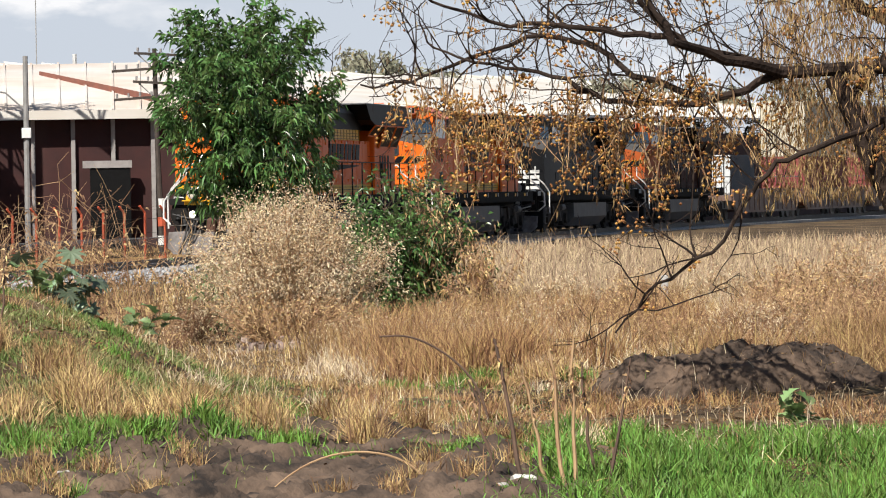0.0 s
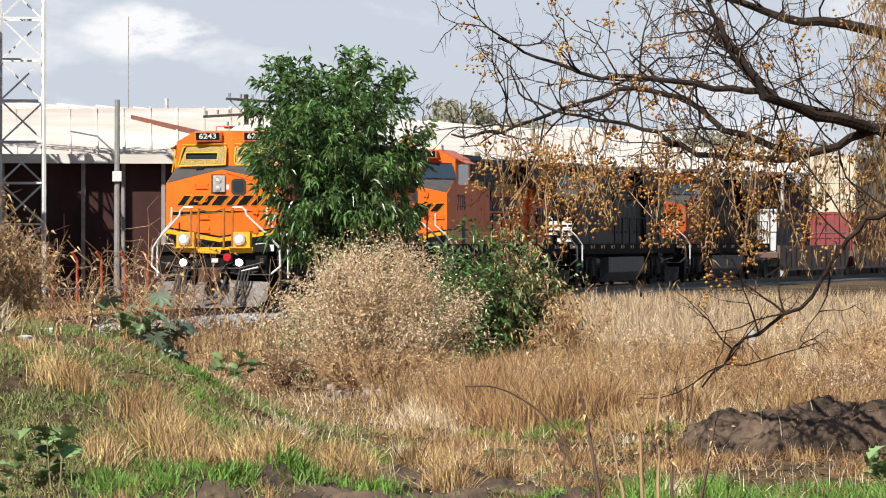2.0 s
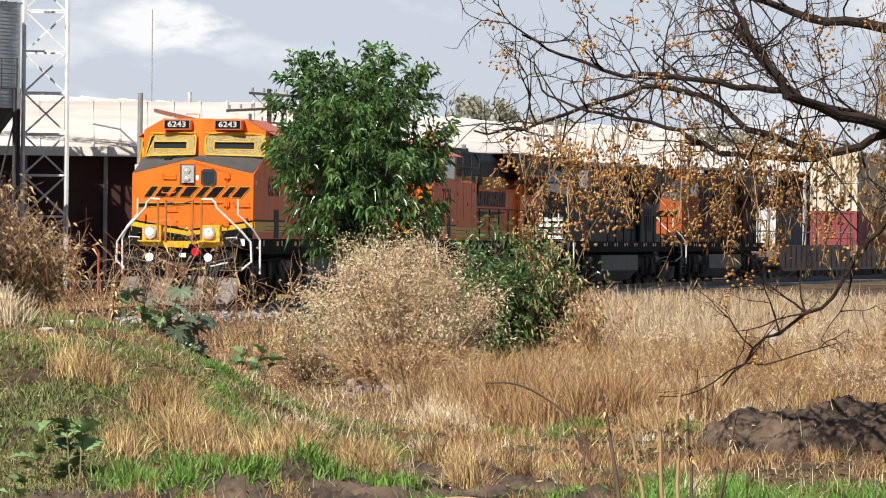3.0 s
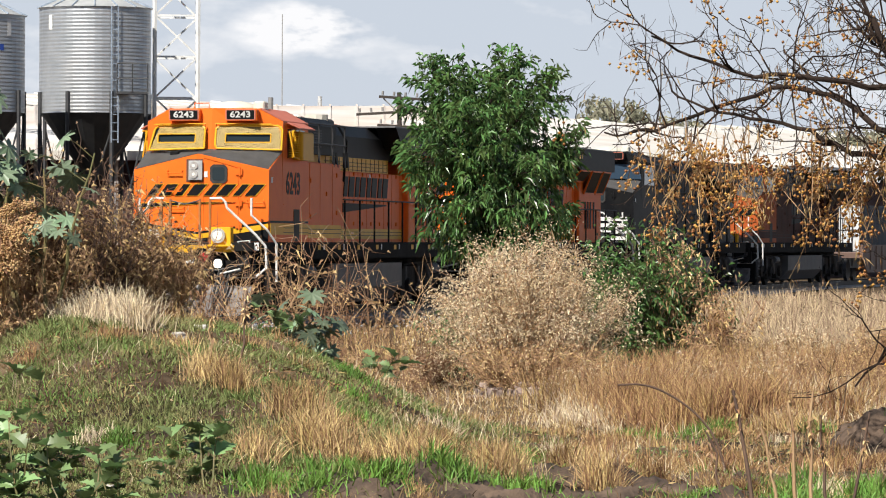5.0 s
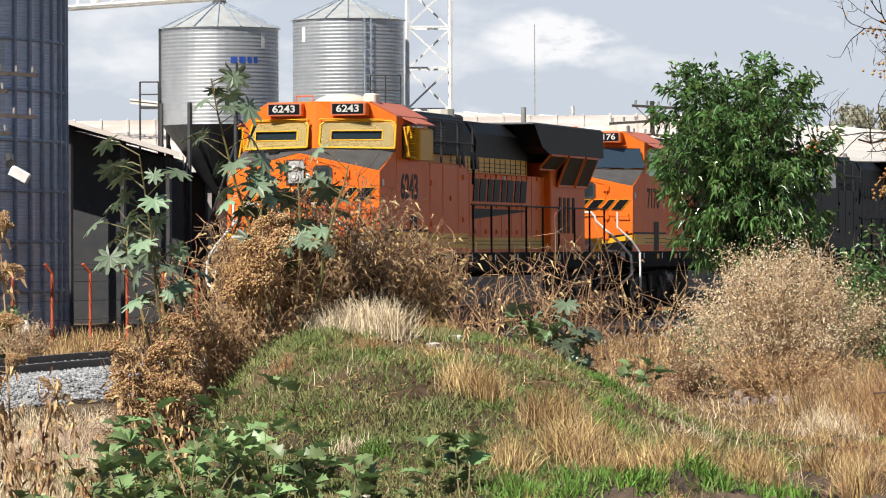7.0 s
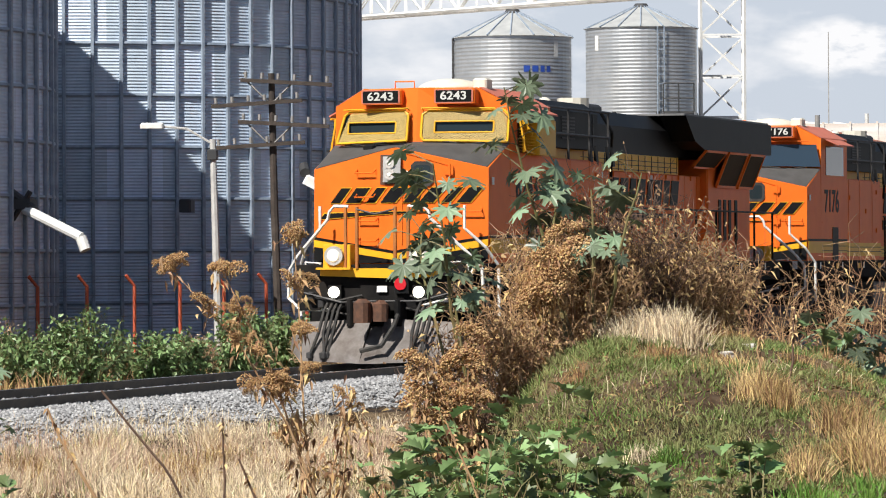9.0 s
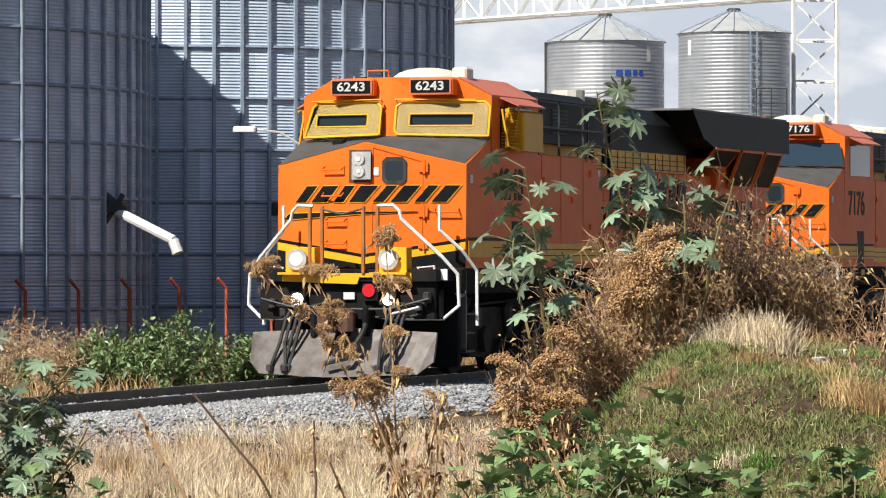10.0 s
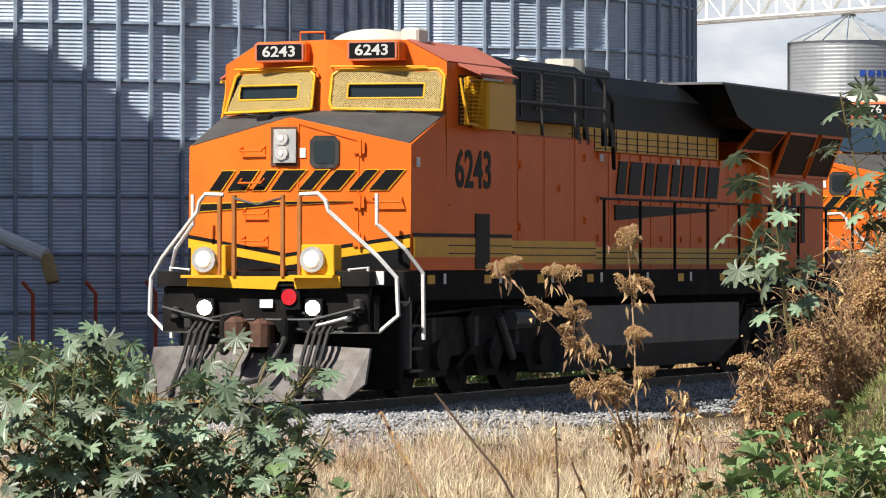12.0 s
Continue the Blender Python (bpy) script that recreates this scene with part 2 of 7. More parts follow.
def track(s):
    """Place and heading of the track's middle, s metres along it (the train runs towards larger s)."""
    c = s + 70
    p = FWD * s + LEFT * (-21.71 + 0.00044 * c * c)
    return p[0], p[1], math.atan2(FWD[1], FWD[0]) + math.atan(0.00088 * c)


def off_track(x, y):
    """Distance to the track's middle line: positive on the viewer's side."""
    s, q = x * FWD[0] + y * FWD[1], x * LEFT[0] + y * LEFT[1]
    return q - (-21.71 + 0.00044 * (s + 70) ** 2)


def bell(u):
    return np.exp(-u * u)


def wave(x, y, k, seed):
    return np.sin(x * k + seed) * np.cos(y * k * 1.13 - seed * 1.7) + 0.5 * np.sin(x * k * 2.3 - y * k * 1.9 + seed * 2.1)


def land(x, y):
    """Height of the ground."""
    x, y = np.asarray(x, float), np.asarray(y, float)
    az, dist = np.degrees(np.arctan2(-x, y)), np.hypot(x, y)
    z = -0.42 + 0.05 * wave(x, y, 0.55, 0.3) + 0.03 * wave(x, y, 1.7, 2.0)
    z = z + (0.02 * wave(x, y, 5.3, 1.1) + 0.011 * wave(x, y, 11.0, 2.6)) * np.clip((70 - dist) / 20, 0, 1)
    left_foot = 1 / (1 + np.exp((az - 2.3) * 2.6))
    right_foot = 1 / (1 + np.exp(-(az + 3.5) * 0.95))
    z = z + 1.38 * left_foot * right_foot * bell((dist - 36.5) / 5.0) * (1 + 0.06 * wave(x, y, 1.1, 4.0))
    z = z + 0.45 * bell((az + 6.0) / 3.5) * bell((dist - 31) / 3.0) * 0.35
    u = (x - 7.9) * 0.85
    z = z + 0.2 * bell(u / 1.6) * bell((y - 40.6) / 1.2)
    z = z - 0.28 * bell((x - 3.5) / 0.9) * bell((y - 32.4) / 0.8) * (1 + 0.3 * wave(x, y, 5.0, 3.0))
    t = np.abs(off_track(x, y))
    bed = np.clip((3.1 - t) / 1.3, 0, 1)
    return z * (1 - bed) + (RAIL_Z - 0.185) * bed


# ---- ground ----
def straw_ground():
    m = bpy.data.materials.new("dry_ground")
    m.use_nodes = True
    n, l = m.node_tree.nodes, m.node_tree.links
    b = n["Principled BSDF"]
    b.inputs["Roughness"].default_value = 0.95
    b.inputs["Specular IOR Level"].default_value = 0.15
    co = n.new("ShaderNodeTexCoord")
    big, fine = n.new("ShaderNodeTexNoise"), n.new("ShaderNodeTexNoise")
    big.inputs["Scale"].default_value, big.inputs["Detail"].default_value = 0.45, 8
    fine.inputs["Scale"].default_value, fine.inputs["Detail"].default_value = 9.0, 8
    ra, rb = n.new("ShaderNodeValToRGB"), n.new("ShaderNodeValToRGB")
    e = ra.color_ramp.elements
    e[0].position, e[0].color = 0.36, (0.040, 0.029, 0.022, 1)
    e[1].position, e[1].color = 0.62, (0.20, 0.145, 0.085, 1)
    mid = e.new(0.48)
    mid.color = (0.11, 0.078, 0.05, 1)
    e = rb.color_ramp.elements
    e[0].position, e[0].color = 0.35, (0.45, 0.4, 0.34, 1)
    e[1].position, e[1].color = 0.65, (1, 1, 1, 1)
    mx = n.new("ShaderNodeMix")
    mx.data_type, mx.blend_type = "RGBA", "MULTIPLY"
    mx.inputs["Factor"].default_value = 1
    bp = n.new("ShaderNodeBump")
    bp.inputs["Strength"].default_value, bp.inputs["Distance"].default_value = 0.7, 0.06
    for q in (big, fine):
        l.new(co.outputs["Object"], q.inputs["Vector"])
    l.new(big.outputs["Fac"], ra.inputs["Fac"])
    l.new(fine.outputs["Fac"], rb.inputs["Fac"])
    l.new(ra.outputs["Color"], mx.inputs["A"])
    l.new(rb.outputs["Color"], mx.inputs["B"])
    l.new(mx.outputs["Result"], b.inputs["Base Color"])
    l.new(fine.outputs["Fac"], bp.inputs["Height"])
    l.new(bp.outputs["Normal"], b.inputs["Normal"])
    return m


def sheet(name, xs, ys, height, material, label, category):
    X, Y = np.meshgrid(xs, ys)
    Z = height(X, Y)
    nx, ny = len(xs), len(ys)
    m = Mesh()
    m.v = np.stack([X.ravel(), Y.ravel(), Z.ravel()], 1).tolist()
    i = np.arange(nx * ny).reshape(ny, nx)
    m.f = np.stack([i[:-1, :-1].ravel(), i[:-1, 1:].ravel(), i[1:, 1:].ravel(), i[1:, :-1].ravel()], 1).tolist()
    return tagged(part(name, m, material, smooth=True), label, category, kind="structure")


M_GROUND = straw_ground()
xs = np.unique(np.concatenate([-np.geomspace(26, 2600, 24), np.arange(-26, -13, 0.25), np.arange(-13, 14, 0.125), np.arange(14, 26.1, 0.25), np.geomspace(26, 2600, 24)]))
ys = np.unique(np.concatenate([-np.geomspace(2, 2000, 16), np.arange(-2, 22, 1.0), np.arange(22, 26, 0.25), np.arange(26, 50, 0.125), np.arange(50, 72, 0.25), np.arange(72, 150, 1.2), np.geomspace(150, 3500, 30)]))
ground = sheet("ground", xs, ys, land, M_GROUND, "dry weedy ground of straw, bare soil and green patches", "ground")

# dug soil: a dark heap and the edge of a ditch
M_SOIL = mat("dark_dug_soil", (0.018, 0.012, 0.009), (0.15, 0.10, 0.068), 0.95, scale=2.6, bump=1.0, bscale=14.0)
HEAPS = []


def soil_heap(name, cx, cy, rx, ry, h, label, seed):
    def top(X, Y):
        u = np.sqrt(((X - cx) / rx) ** 2 + ((Y - cy) / ry) ** 2)
        edge = np.clip(1.0 - u, -0.2, 1)
        return land(X, Y) - 0.03 + np.where(edge > 0, h * np.maximum(edge, 0) ** 0.38, edge * 0.4) * (1 + 0.13 * wave(X, Y, 2.9, seed)) + 0.045 * wave(X, Y, 6.0, seed) * (edge > 0) + 0.024 * wave(X, Y, 17.0, seed) * (edge > 0) + 0.022 * wave(X, Y, 37.0, seed)
    HEAPS.append((cx, cy, rx, ry, top))
    ob = sheet(name, np.arange(cx - rx * 1.05, cx + rx * 1.05, 0.05), np.arange(cy - ry * 1.05, cy + ry * 1.05, 0.05), top, M_SOIL, label, "soil heap")
    return ob


soil_heap("soil_heap", 8.05, 40.4, 1.5, 0.75, 0.40, "dark freshly dug soil heap with dry grass on it", 1.0)
soil_heap("soil_heap", 3.5, 31.9, 0.95, 0.8, 0.24, "dark crumbling ditch edge of bare soil", 2.6)
soil_heap("soil_heap", 2.0, 30.0, 0.9, 0.7, 0.16, "dark crumbling ditch edge of bare soil", 4.1)
soil_heap("soil_heap", 4.4, 33.6, 1.1, 0.6, 0.10, "dark crumbling ditch edge of bare soil", 5.3)
soil_heap("soil_heap", 3.0, 28.9, 1.2, 0.7, 0.14, "dark crumbling ditch edge of bare soil", 6.2)
soil_heap("soil_heap", 4.6, 30.6, 0.7, 0.6, 0.12, "dark crumbling ditch edge of bare soil", 7.7)

soil_heap("soil_heap", 2.5, 29.3, 2.4, 1.6, 0.05, "dark trodden soil at the edge of the ditch", 9.4)
soil_heap("soil_heap", 2.3, 27.3, 2.7, 1.2, 0.10, "dark lumpy soil at the edge of the ditch", 8.8)

def surface(x, y):
    """Height of the ground with its soil heaps."""
    x, y = np.asarray(x, float), np.asarray(y, float)
    z = land(x, y)
    for cx, cy, rx, ry, top in HEAPS:
        near = ((x - cx) / rx) ** 2 + ((y - cy) / ry) ** 2 < 1.0
        z = np.where(near, np.maximum(z, top(x, y)), z)
    return z


# ---- track ----
M_BALLAST = mat("grey_ballast_stone", (0.40, 0.40, 0.40), (0.22, 0.22, 0.225), 0.9, scale=6.0, spread=0.4, island=True)
M_RAIL = mat("brown_rail_side", (0.055, 0.045, 0.04), (0.09, 0.07, 0.055), 0.6, 0.4, scale=5.0)
M_RAILTOP = mat("polished_rail_top", (0.5, 0.5, 0.52), (0.4, 0.4, 0.42), 0.25, 0.9)
M_TIE = mat("weathered_concrete_sleeper", (0.13, 0.12, 0.11), (0.08, 0.07, 0.065), 0.9, scale=5.0, bump=0.2, spread=0.2)
S0, S1 = -330.0, 20.0


def strip(u0, u1, z0, z1, step=4.0):
    """A bar that follows the track between the side offsets u0 and u1."""
    m = Mesh()
    ss = np.arange(S0, S1 + 0.1, step)
    pts = []
    for s in ss:
        x, y, h = track(s)
        nx, ny = -math.sin(h), math.cos(h)
        pts += [(x + nx * u0, y + ny * u0, z0), (x + nx * u1, y + ny * u1, z0), (x + nx * u1, y + ny * u1, z1), (x + nx * u0, y + ny * u0, z1)]
    fs = []
    for i in range(len(ss) - 1):
        a, b = 4 * i, 4 * i + 4
        fs += [(a + k, a + (k + 1) % 4, b + (k + 1) % 4, b + k) for k in range(4)]
    return m.add(pts, fs)


for side in (-1, 1):
    rail = thing("rail", "dark rusty steel rail with a polished head", "rail", kind="structure", group="rails of the track")
    u = side * 0.7525
    part("rail_foot", strip(u - 0.07, u + 0.07, RAIL_Z - 0.17, RAIL_Z - 0.145), M_RAIL, rail)
    part("rail_web", strip(u - 0.012, u + 0.012, RAIL_Z - 0.145, RAIL_Z - 0.04), M_RAIL, rail)
    part("rail_head", strip(u - 0.036, u + 0.036, RAIL_Z - 0.04, RAIL_Z - 0.004), M_RAIL, rail)
    part("rail_tread", strip(u - 0.028, u + 0.028, RAIL_Z - 0.004, RAIL_Z), M_RAILTOP, rail)

tie = Mesh().box(-0.11, 0.11, -1.28, 1.28, -0.17, 0, 0.02).data("sleeper", M_TIE)
track_bed = thing("track_bed", "grey crushed-stone ballast with sleepers under the track", "ballast", kind="structure")
for i in range(230):
    x, y, h = track(-150 + i * 0.6)
    part("sleeper", tie, M_TIE, track_bed, at=Matrix.Translation((x, y, RAIL_Z - 0.14)) @ Matrix.Rotation(h, 4, "Z"))


def stones(n, s0, s1, seed, size, across=None):
    rng = np.random.default_rng(seed)
    s = rng.uniform(s0, s1, n)
    u = rng.normal(0, 1.35, n) if across is None else rng.uniform(*across, n)
    p = FWD[None] * s[:, None] + LEFT[None] * (-21.71 + 0.00044 * (s + 70) ** 2 + u)[:, None]
    z = land(p[:, 0], p[:, 1]) + 0.035 + rng.uniform(-0.01, 0.03, n)
    base = np.array([(1, 0, 0), (-1, 0, 0), (0, 1, 0), (0, -1, 0), (0, 0, 1), (0, 0, -1)], float)
    tri = np.array([(0, 2, 4), (2, 1, 4), (1, 3, 4), (3, 0, 4), (2, 0, 5), (1, 2, 5), (3, 1, 5), (0, 3, 5)])
    sc = size * rng.uniform(0.5, 1.3, (n, 6, 1))
    v = base[None] * sc * np.array((1, 1, 0.8))
    a = rng.uniform(0, 6.28, n)
    c, w = np.cos(a)[:, None], np.sin(a)[:, None]
    t = rng.uniform(-0.7, 0.7, n)
    ct, st = np.cos(t)[:, None], np.sin(t)[:, None]
    y1, z1 = v[..., 1] * ct - v[..., 2] * st, v[..., 1] * st + v[..., 2] * ct
    v = np.stack([v[..., 0] * c - y1 * w + p[:, :1], v[..., 0] * w + y1 * c + p[:, 1:], z1 + z[:, None]], -1)
    m = Mesh()
    m.v = v.reshape(-1, 3).tolist()
    m.f = (tri[None] + 6 * np.arange(n)[:, None, None]).reshape(-1, 3).tolist()
    return m


part("ballast_stones", stones(34000, -75, -38, 3, 0.034), M_BALLAST, track_bed, kind="stuff")
part("ballast_stones", stones(12000, -130, -75, 4, 0.05), M_BALLAST, track_bed, kind="stuff")
part("ballast_stones", stones(30000, -78, -38, 5, 0.03, (0.4, 3.4)), M_BALLAST, track_bed, kind="stuff")
part("ballast_bed", strip(-1.9, 1.9, RAIL_Z - 0.4, RAIL_Z - 0.165), M_BALLAST, track_bed)


# ---- train ----
SHIFT = Matrix.Translation((10.0, 0, 0))
PAINT = {
    "orange": dict(nose=M_ORANGE, band=M_YELLOW, low=M_BLACK, roof=M_PINK, body=M_ORANGE),
    "dark_sided": dict(nose=M_DULLORANGE, band=M_DARKBROWN, low=M_BLACK, roof=M_DARKBROWN, body=M_DARKBROWN),
    "black": dict(nose=M_BLACK, band=M_WHITE, low=M_BLACK, roof=M_BLACK, body=M_BLACK),
}


def face_at(y, z, out=0.0):
    """A spot on the pointed nose, out metres in front of it."""
    lean = 0.06 * max(0.0, z - 1.6)
    return (-0.42 - 0.245 * abs(y) - lean * 0.4 + out, y + (out * 0.24 if y > 0 else -out * 0.24 if y < 0 else 0), z)


def plate(outline, out, thick=0.012, mesh=None):
    """A flat piece on the nose from (side, height) corners; split at the middle line so that it bends with the nose."""
    m = mesh or Mesh()
    for sgn in (-1, 1):
        pts = []
        n = len(outline)
        for i in range(n):
            (a, b), (c, d) = outline[i], outline[(i + 1) % n]
            if a * sgn >= 0:
                pts.append((a, b))
            if a * c < 0:
                k = a / (a - c)
                pts.append((0.0, b + (d - b) * k))
        if len(pts) > 2:
            k = len(pts)
            m.add([face_at(y, z, out) for y, z in pts] + [face_at(y, z, out + thick) for y, z in pts],
                  [tuple(range(k - 1, -1, -1)), tuple(range(k, 2 * k))] + [(i, (i + 1) % k, k + (i + 1) % k, k + i) for i in range(k)])
    return m


def slanted(y0, y1, z0, z1, lean):
    return [(y0, z0), (y1, z0), (y1 + lean, z1), (y0 + lean, z1)]


def emblem(paint, parent, put):
    """The nose emblem as plain slanted blocks with a bar under them."""
    edge, dark = Mesh(), Mesh()
    blocks = ((-1.16, -0.62), (-0.50, 0.02), (0.14, 0.62), (0.74, 1.20))
    for k, (a, b) in enumerate(blocks):
        mid = a + (b - a) * 0.42
        for c, d in ((a, mid - 0.05), (mid + 0.05, b)):
            part("emblem_outline", plate(slanted(c - 0.013, d + 0.013, 2.56, 2.82, 0.215), 0.012, 0.004), M_YELLOW, parent, at=put)
            part("emblem_block", plate(slanted(c, d, 2.57, 2.81, 0.20), 0.017, 0.004), M_BLACK, parent, "plain dark slanted emblem block", at=put)
    plate([(-1.38, 2.30), (-0.1, 2.38), (1.15, 2.43), (-0.1, 2.435), (-1.28, 2.42)], 0.012, 0.004, edge)
    plate([(-1.36, 2.315), (-0.1, 2.39), (1.05, 2.43), (-0.1, 2.427), (-1.27, 2.405)], 0.017, 0.004, dark)
    part("emblem_outline", edge, M_YELLOW, parent, at=put)
    part("emblem_bar", dark, M_BLACK, parent, "plain dark tapered bar", at=put)


def bar(points, r, mesh=None, sides=6):
    return (mesh or Mesh()).tube(points, r, sides)


def dome(c, rx, ry, rz, n=20, k=5):
    """A flat-bottomed rounded cap."""
    m = Mesh()
    pts = []
    for j in range(k):
        e = (j / k) * math.pi / 2
        pts += [(c[0] + rx * math.cos(e) * math.cos(a), c[1] + ry * math.cos(e) * math.sin(a), c[2] + rz * math.sin(e)) for a in (2 * math.pi * i / n for i in range(n))]
    pts.append((c[0], c[1], c[2] + rz))
    fs = [tuple(range(n - 1, -1, -1))]
    for j in range(k - 1):
        fs += [(j * n + i, j * n + (i + 1) % n, (j + 1) * n + (i + 1) % n, (j + 1) * n + i) for i in range(n)]
    fs += [((k - 1) * n + i, (k - 1) * n + (i + 1) % n, k * n) for i in range(n)]
    return m.add(pts, fs)


def screen(parent, y0, y1):
    """Yellow wire screen with a viewing slit over one windscreen."""
    def sp(y, z, out=0.03):
        return (-1.46 - 0.185 * abs(y) - 0.25 * (z - 3.5) + out, y, z)
    lo, hi = 3.56, 4.08
    if abs(y0) > abs(y1):
        rim = [(y0, lo), (y1, lo + 0.03), (y1, hi - 0.07), (y1 - 0.07, hi), (y0 + 0.2, hi), (y0 + 0.11, hi - 0.07)]
    else:
        rim = [(y0 + 0.04, lo + 0.03), (y1, lo), (y1, hi - 0.09), (y1 - 0.09, hi), (y0 + 0.09, hi), (y0, hi - 0.07), (y0, lo + 0.1)]
    frame_part = Mesh()
    for i in range(len(rim)):
        bar([sp(*rim[i]), sp(*rim[(i + 1) % len(rim)])], 0.022, frame_part)
    ya, yb = y0 + (y1 - y0) * 0.15, y0 + (y1 - y0) * 0.83
    slit = [(ya, 3.72), (yb, 3.72), (yb, 3.90), (ya, 3.90)]
    for i in range(4):
        bar([sp(*slit[i]), sp(*slit[(i + 1) % 4])], 0.014, frame_part)
    scr = part("window_screen", frame_part, M_YELLOW, parent, "yellow wire mesh screen with a viewing slit", at=SHIFT)
    wires = Mesh()
    n = 64
    lines = []
    for k in range(-24, n + 24):
        yy = y0 + (y1 - y0) * k / n
        for lean in (-1, 1):
            lines.append(((yy, lo + 0.02), (yy + lean * (hi - lo) * 0.75, hi - 0.01)))
    for (a, b), (c, d) in lines:
        seg = []
        for i in range(29):
            u = i / 28
            y, z = a + (c - a) * u, b + (d - b) * u
            inside = y0 + 0.02 + (0.2 * u if y0 < -1 else 0.0) < y < y1 - 0.02 and not (min(ya, yb) < y < max(ya, yb) and 3.72 < z < 3.90)
            if inside:
                seg.append(sp(y, z))
            else:
                if len(seg) > 1:
                    wires.tube([seg[0], seg[-1]], 0.0044, 3, cap=False)
                seg = []
        if len(seg) > 1:
            wires.tube([seg[0], seg[-1]], 0.0044, 3, cap=False)
    part("wire_mesh", wires, M_WIRE, scr)


def locomotive(name, label, paint, number, screens, group):
    """A large six-axle diesel locomotive, its nose towards +x; the origin lies on the rails near its middle."""
    c = PAINT[paint]
    lo = thing(name, label, "locomotive", group=group)
    P = functools.partial(part, parent=lo, at=SHIFT)
    # nose
    N = [face_at(-1.48, 1.59), face_at(0, 1.59), face_at(1.48, 1.59)]
    Tt = [face_at(-1.48, 3.12), face_at(0, 3.45), face_at(1.48, 3.12)]
    nb, nt = [(-2.0, -1.5, 1.59), (-2.0, 1.5, 1.59)], [(-1.9, -1.5, 3.52), (-1.9, 1.5, 3.52)]
    m = Mesh()
    m.add([*N, *Tt, *nb, *nt, (-1.6, 0, 3.56)], [(0, 1, 4, 3), (1, 2, 5, 4), (6, 0, 3, 8), (2, 7, 9, 5), (3, 4, 10, 8), (4, 5, 9, 10), (0, 6, 7, 2, 1)])
    nose = P("nose", m, c["nose"])
    up = 0.006
    t3 = [Vector(p) + Vector((0.0, 0, up)) for p in (Tt[0], Tt[1], Tt[2], nt[1], (-1.6, 0, 3.56), nt[0])]
    t3 = [t3[0] * 0.985 + t3[4] * 0.015, t3[1] * 0.97 + t3[4] * 0.03, t3[2] * 0.985 + t3[4] * 0.015, t3[3], t3[4], t3[5]]
    m = Mesh().add([*t3, *[p + Vector((0, 0, 0.01)) for p in t3]], [(0, 1, 4, 5), (1, 2, 3, 4), (6, 11, 10, 7), (7, 10, 9, 8), (0, 6, 7, 1), (1, 7, 8, 2), (2, 8, 9, 3), (3, 9, 10, 4), (4, 10, 11, 5), (5, 11, 6, 0)])
    P("nose_top", m, mat_nose_top, label="matt dark anti-glare panel")
    if paint != "black":
        m = Mesh()
        plate([(-1.475, 1.60), (1.475, 1.60), (1.475, 1.865), (0, 1.645), (-1.475, 1.865)], 0.006, 0.004, m)
        P("lower_panel", m, c["low"])
        m = Mesh()
        for sg in (-1, 1):
            plate([(0, 1.65), (sg * 1.475, 1.87), (sg * 1.475, 1.98), (0, 1.75)] if sg > 0 else [(0, 1.75), (sg * 1.475, 1.98), (sg * 1.475, 1.87), (0, 1.65)], 0.006, 0.005, m)
        P("yellow_band", m, c["band"])
        m = Mesh()
        for sg in (-1, 1):
            q = [(0, 1.755), (sg * 1.475, 1.985), (sg * 1.475, 2.03), (0, 1.80)]
            plate(q if sg > 0 else q[::-1], 0.006, 0.004, m)
        P("dark_line", m, c["low"])
        emblem(c, lo, SHIFT)
    else:
        for k in range(4):
            z = 1.66 + 0.2 * k
            P("white_bar", plate([(-1.3, z), (1.3, z), (1.3, z + 0.12), (-1.3, z + 0.12)], 0.008, 0.005), M_WHITE)
    # headlight, door, small window, grab irons
    P("headlight_housing", plate([(-0.24, 2.86), (0.12, 2.86), (0.12, 3.34), (-0.24, 3.34)], 0.004, 0.01), M_RUST, label="dark red recess")
    P("headlight_plate", plate([(-0.16, 2.90), (0.11, 2.90), (0.11, 3.31), (-0.16, 3.31)], 0.016, 0.05), M_SILVER, label="grey twin headlight plate")
    for z in (3.20, 3.02):
        h = P("headlight", Mesh().disc(face_at(-0.03, z, 0.075), (1, -0.1, 0), 0.088, 0.03), M_LENS, label="clear round headlight")
        part("bulb", Mesh().disc(face_at(-0.03, z, 0.092), (1, -0.1, 0), 0.035, 0.02, 8), M_WHITE, h)
    ridge = Mesh()
    for a, b in (((0.13, 1.9), (0.13, 3.38)), ((0.13, 3.38), (0.85, 3.17)), ((0.85, 3.17), (0.85, 1.9))):
        bar([face_at(*a, 0.004), face_at(*b, 0.004)], 0.012, ridge, 4)
    P("nose_door", ridge, c["nose"])
    for z in (3.08, 2.42, 1.95):
        hinge = Mesh()
        plate([(0.80, z - 0.07), (0.93, z - 0.07), (0.93, z + 0.07), (0.80, z + 0.07)], 0.004, 0.035, hinge)
        bar([face_at(0.88, z - 0.1, 0.04), face_at(0.88, z + 0.1, 0.04)], 0.016, hinge)
        P("door_hinge", hinge, c["nose"])
    P("door_window_frame", plate([(0.27, 2.89), (0.33, 2.83), (0.56, 2.83), (0.62, 2.89), (0.62, 3.17), (0.56, 3.23), (0.33, 3.23), (0.27, 3.17)], 0.006, 0.016), M_RUBBER)
    P("door_window", plate([(0.32, 2.92), (0.35, 2.89), (0.55, 2.89), (0.57, 2.92), (0.57, 3.14), (0.54, 3.17), (0.35, 3.17), (0.32, 3.14)], 0.022, 0.004), M_GLASS)
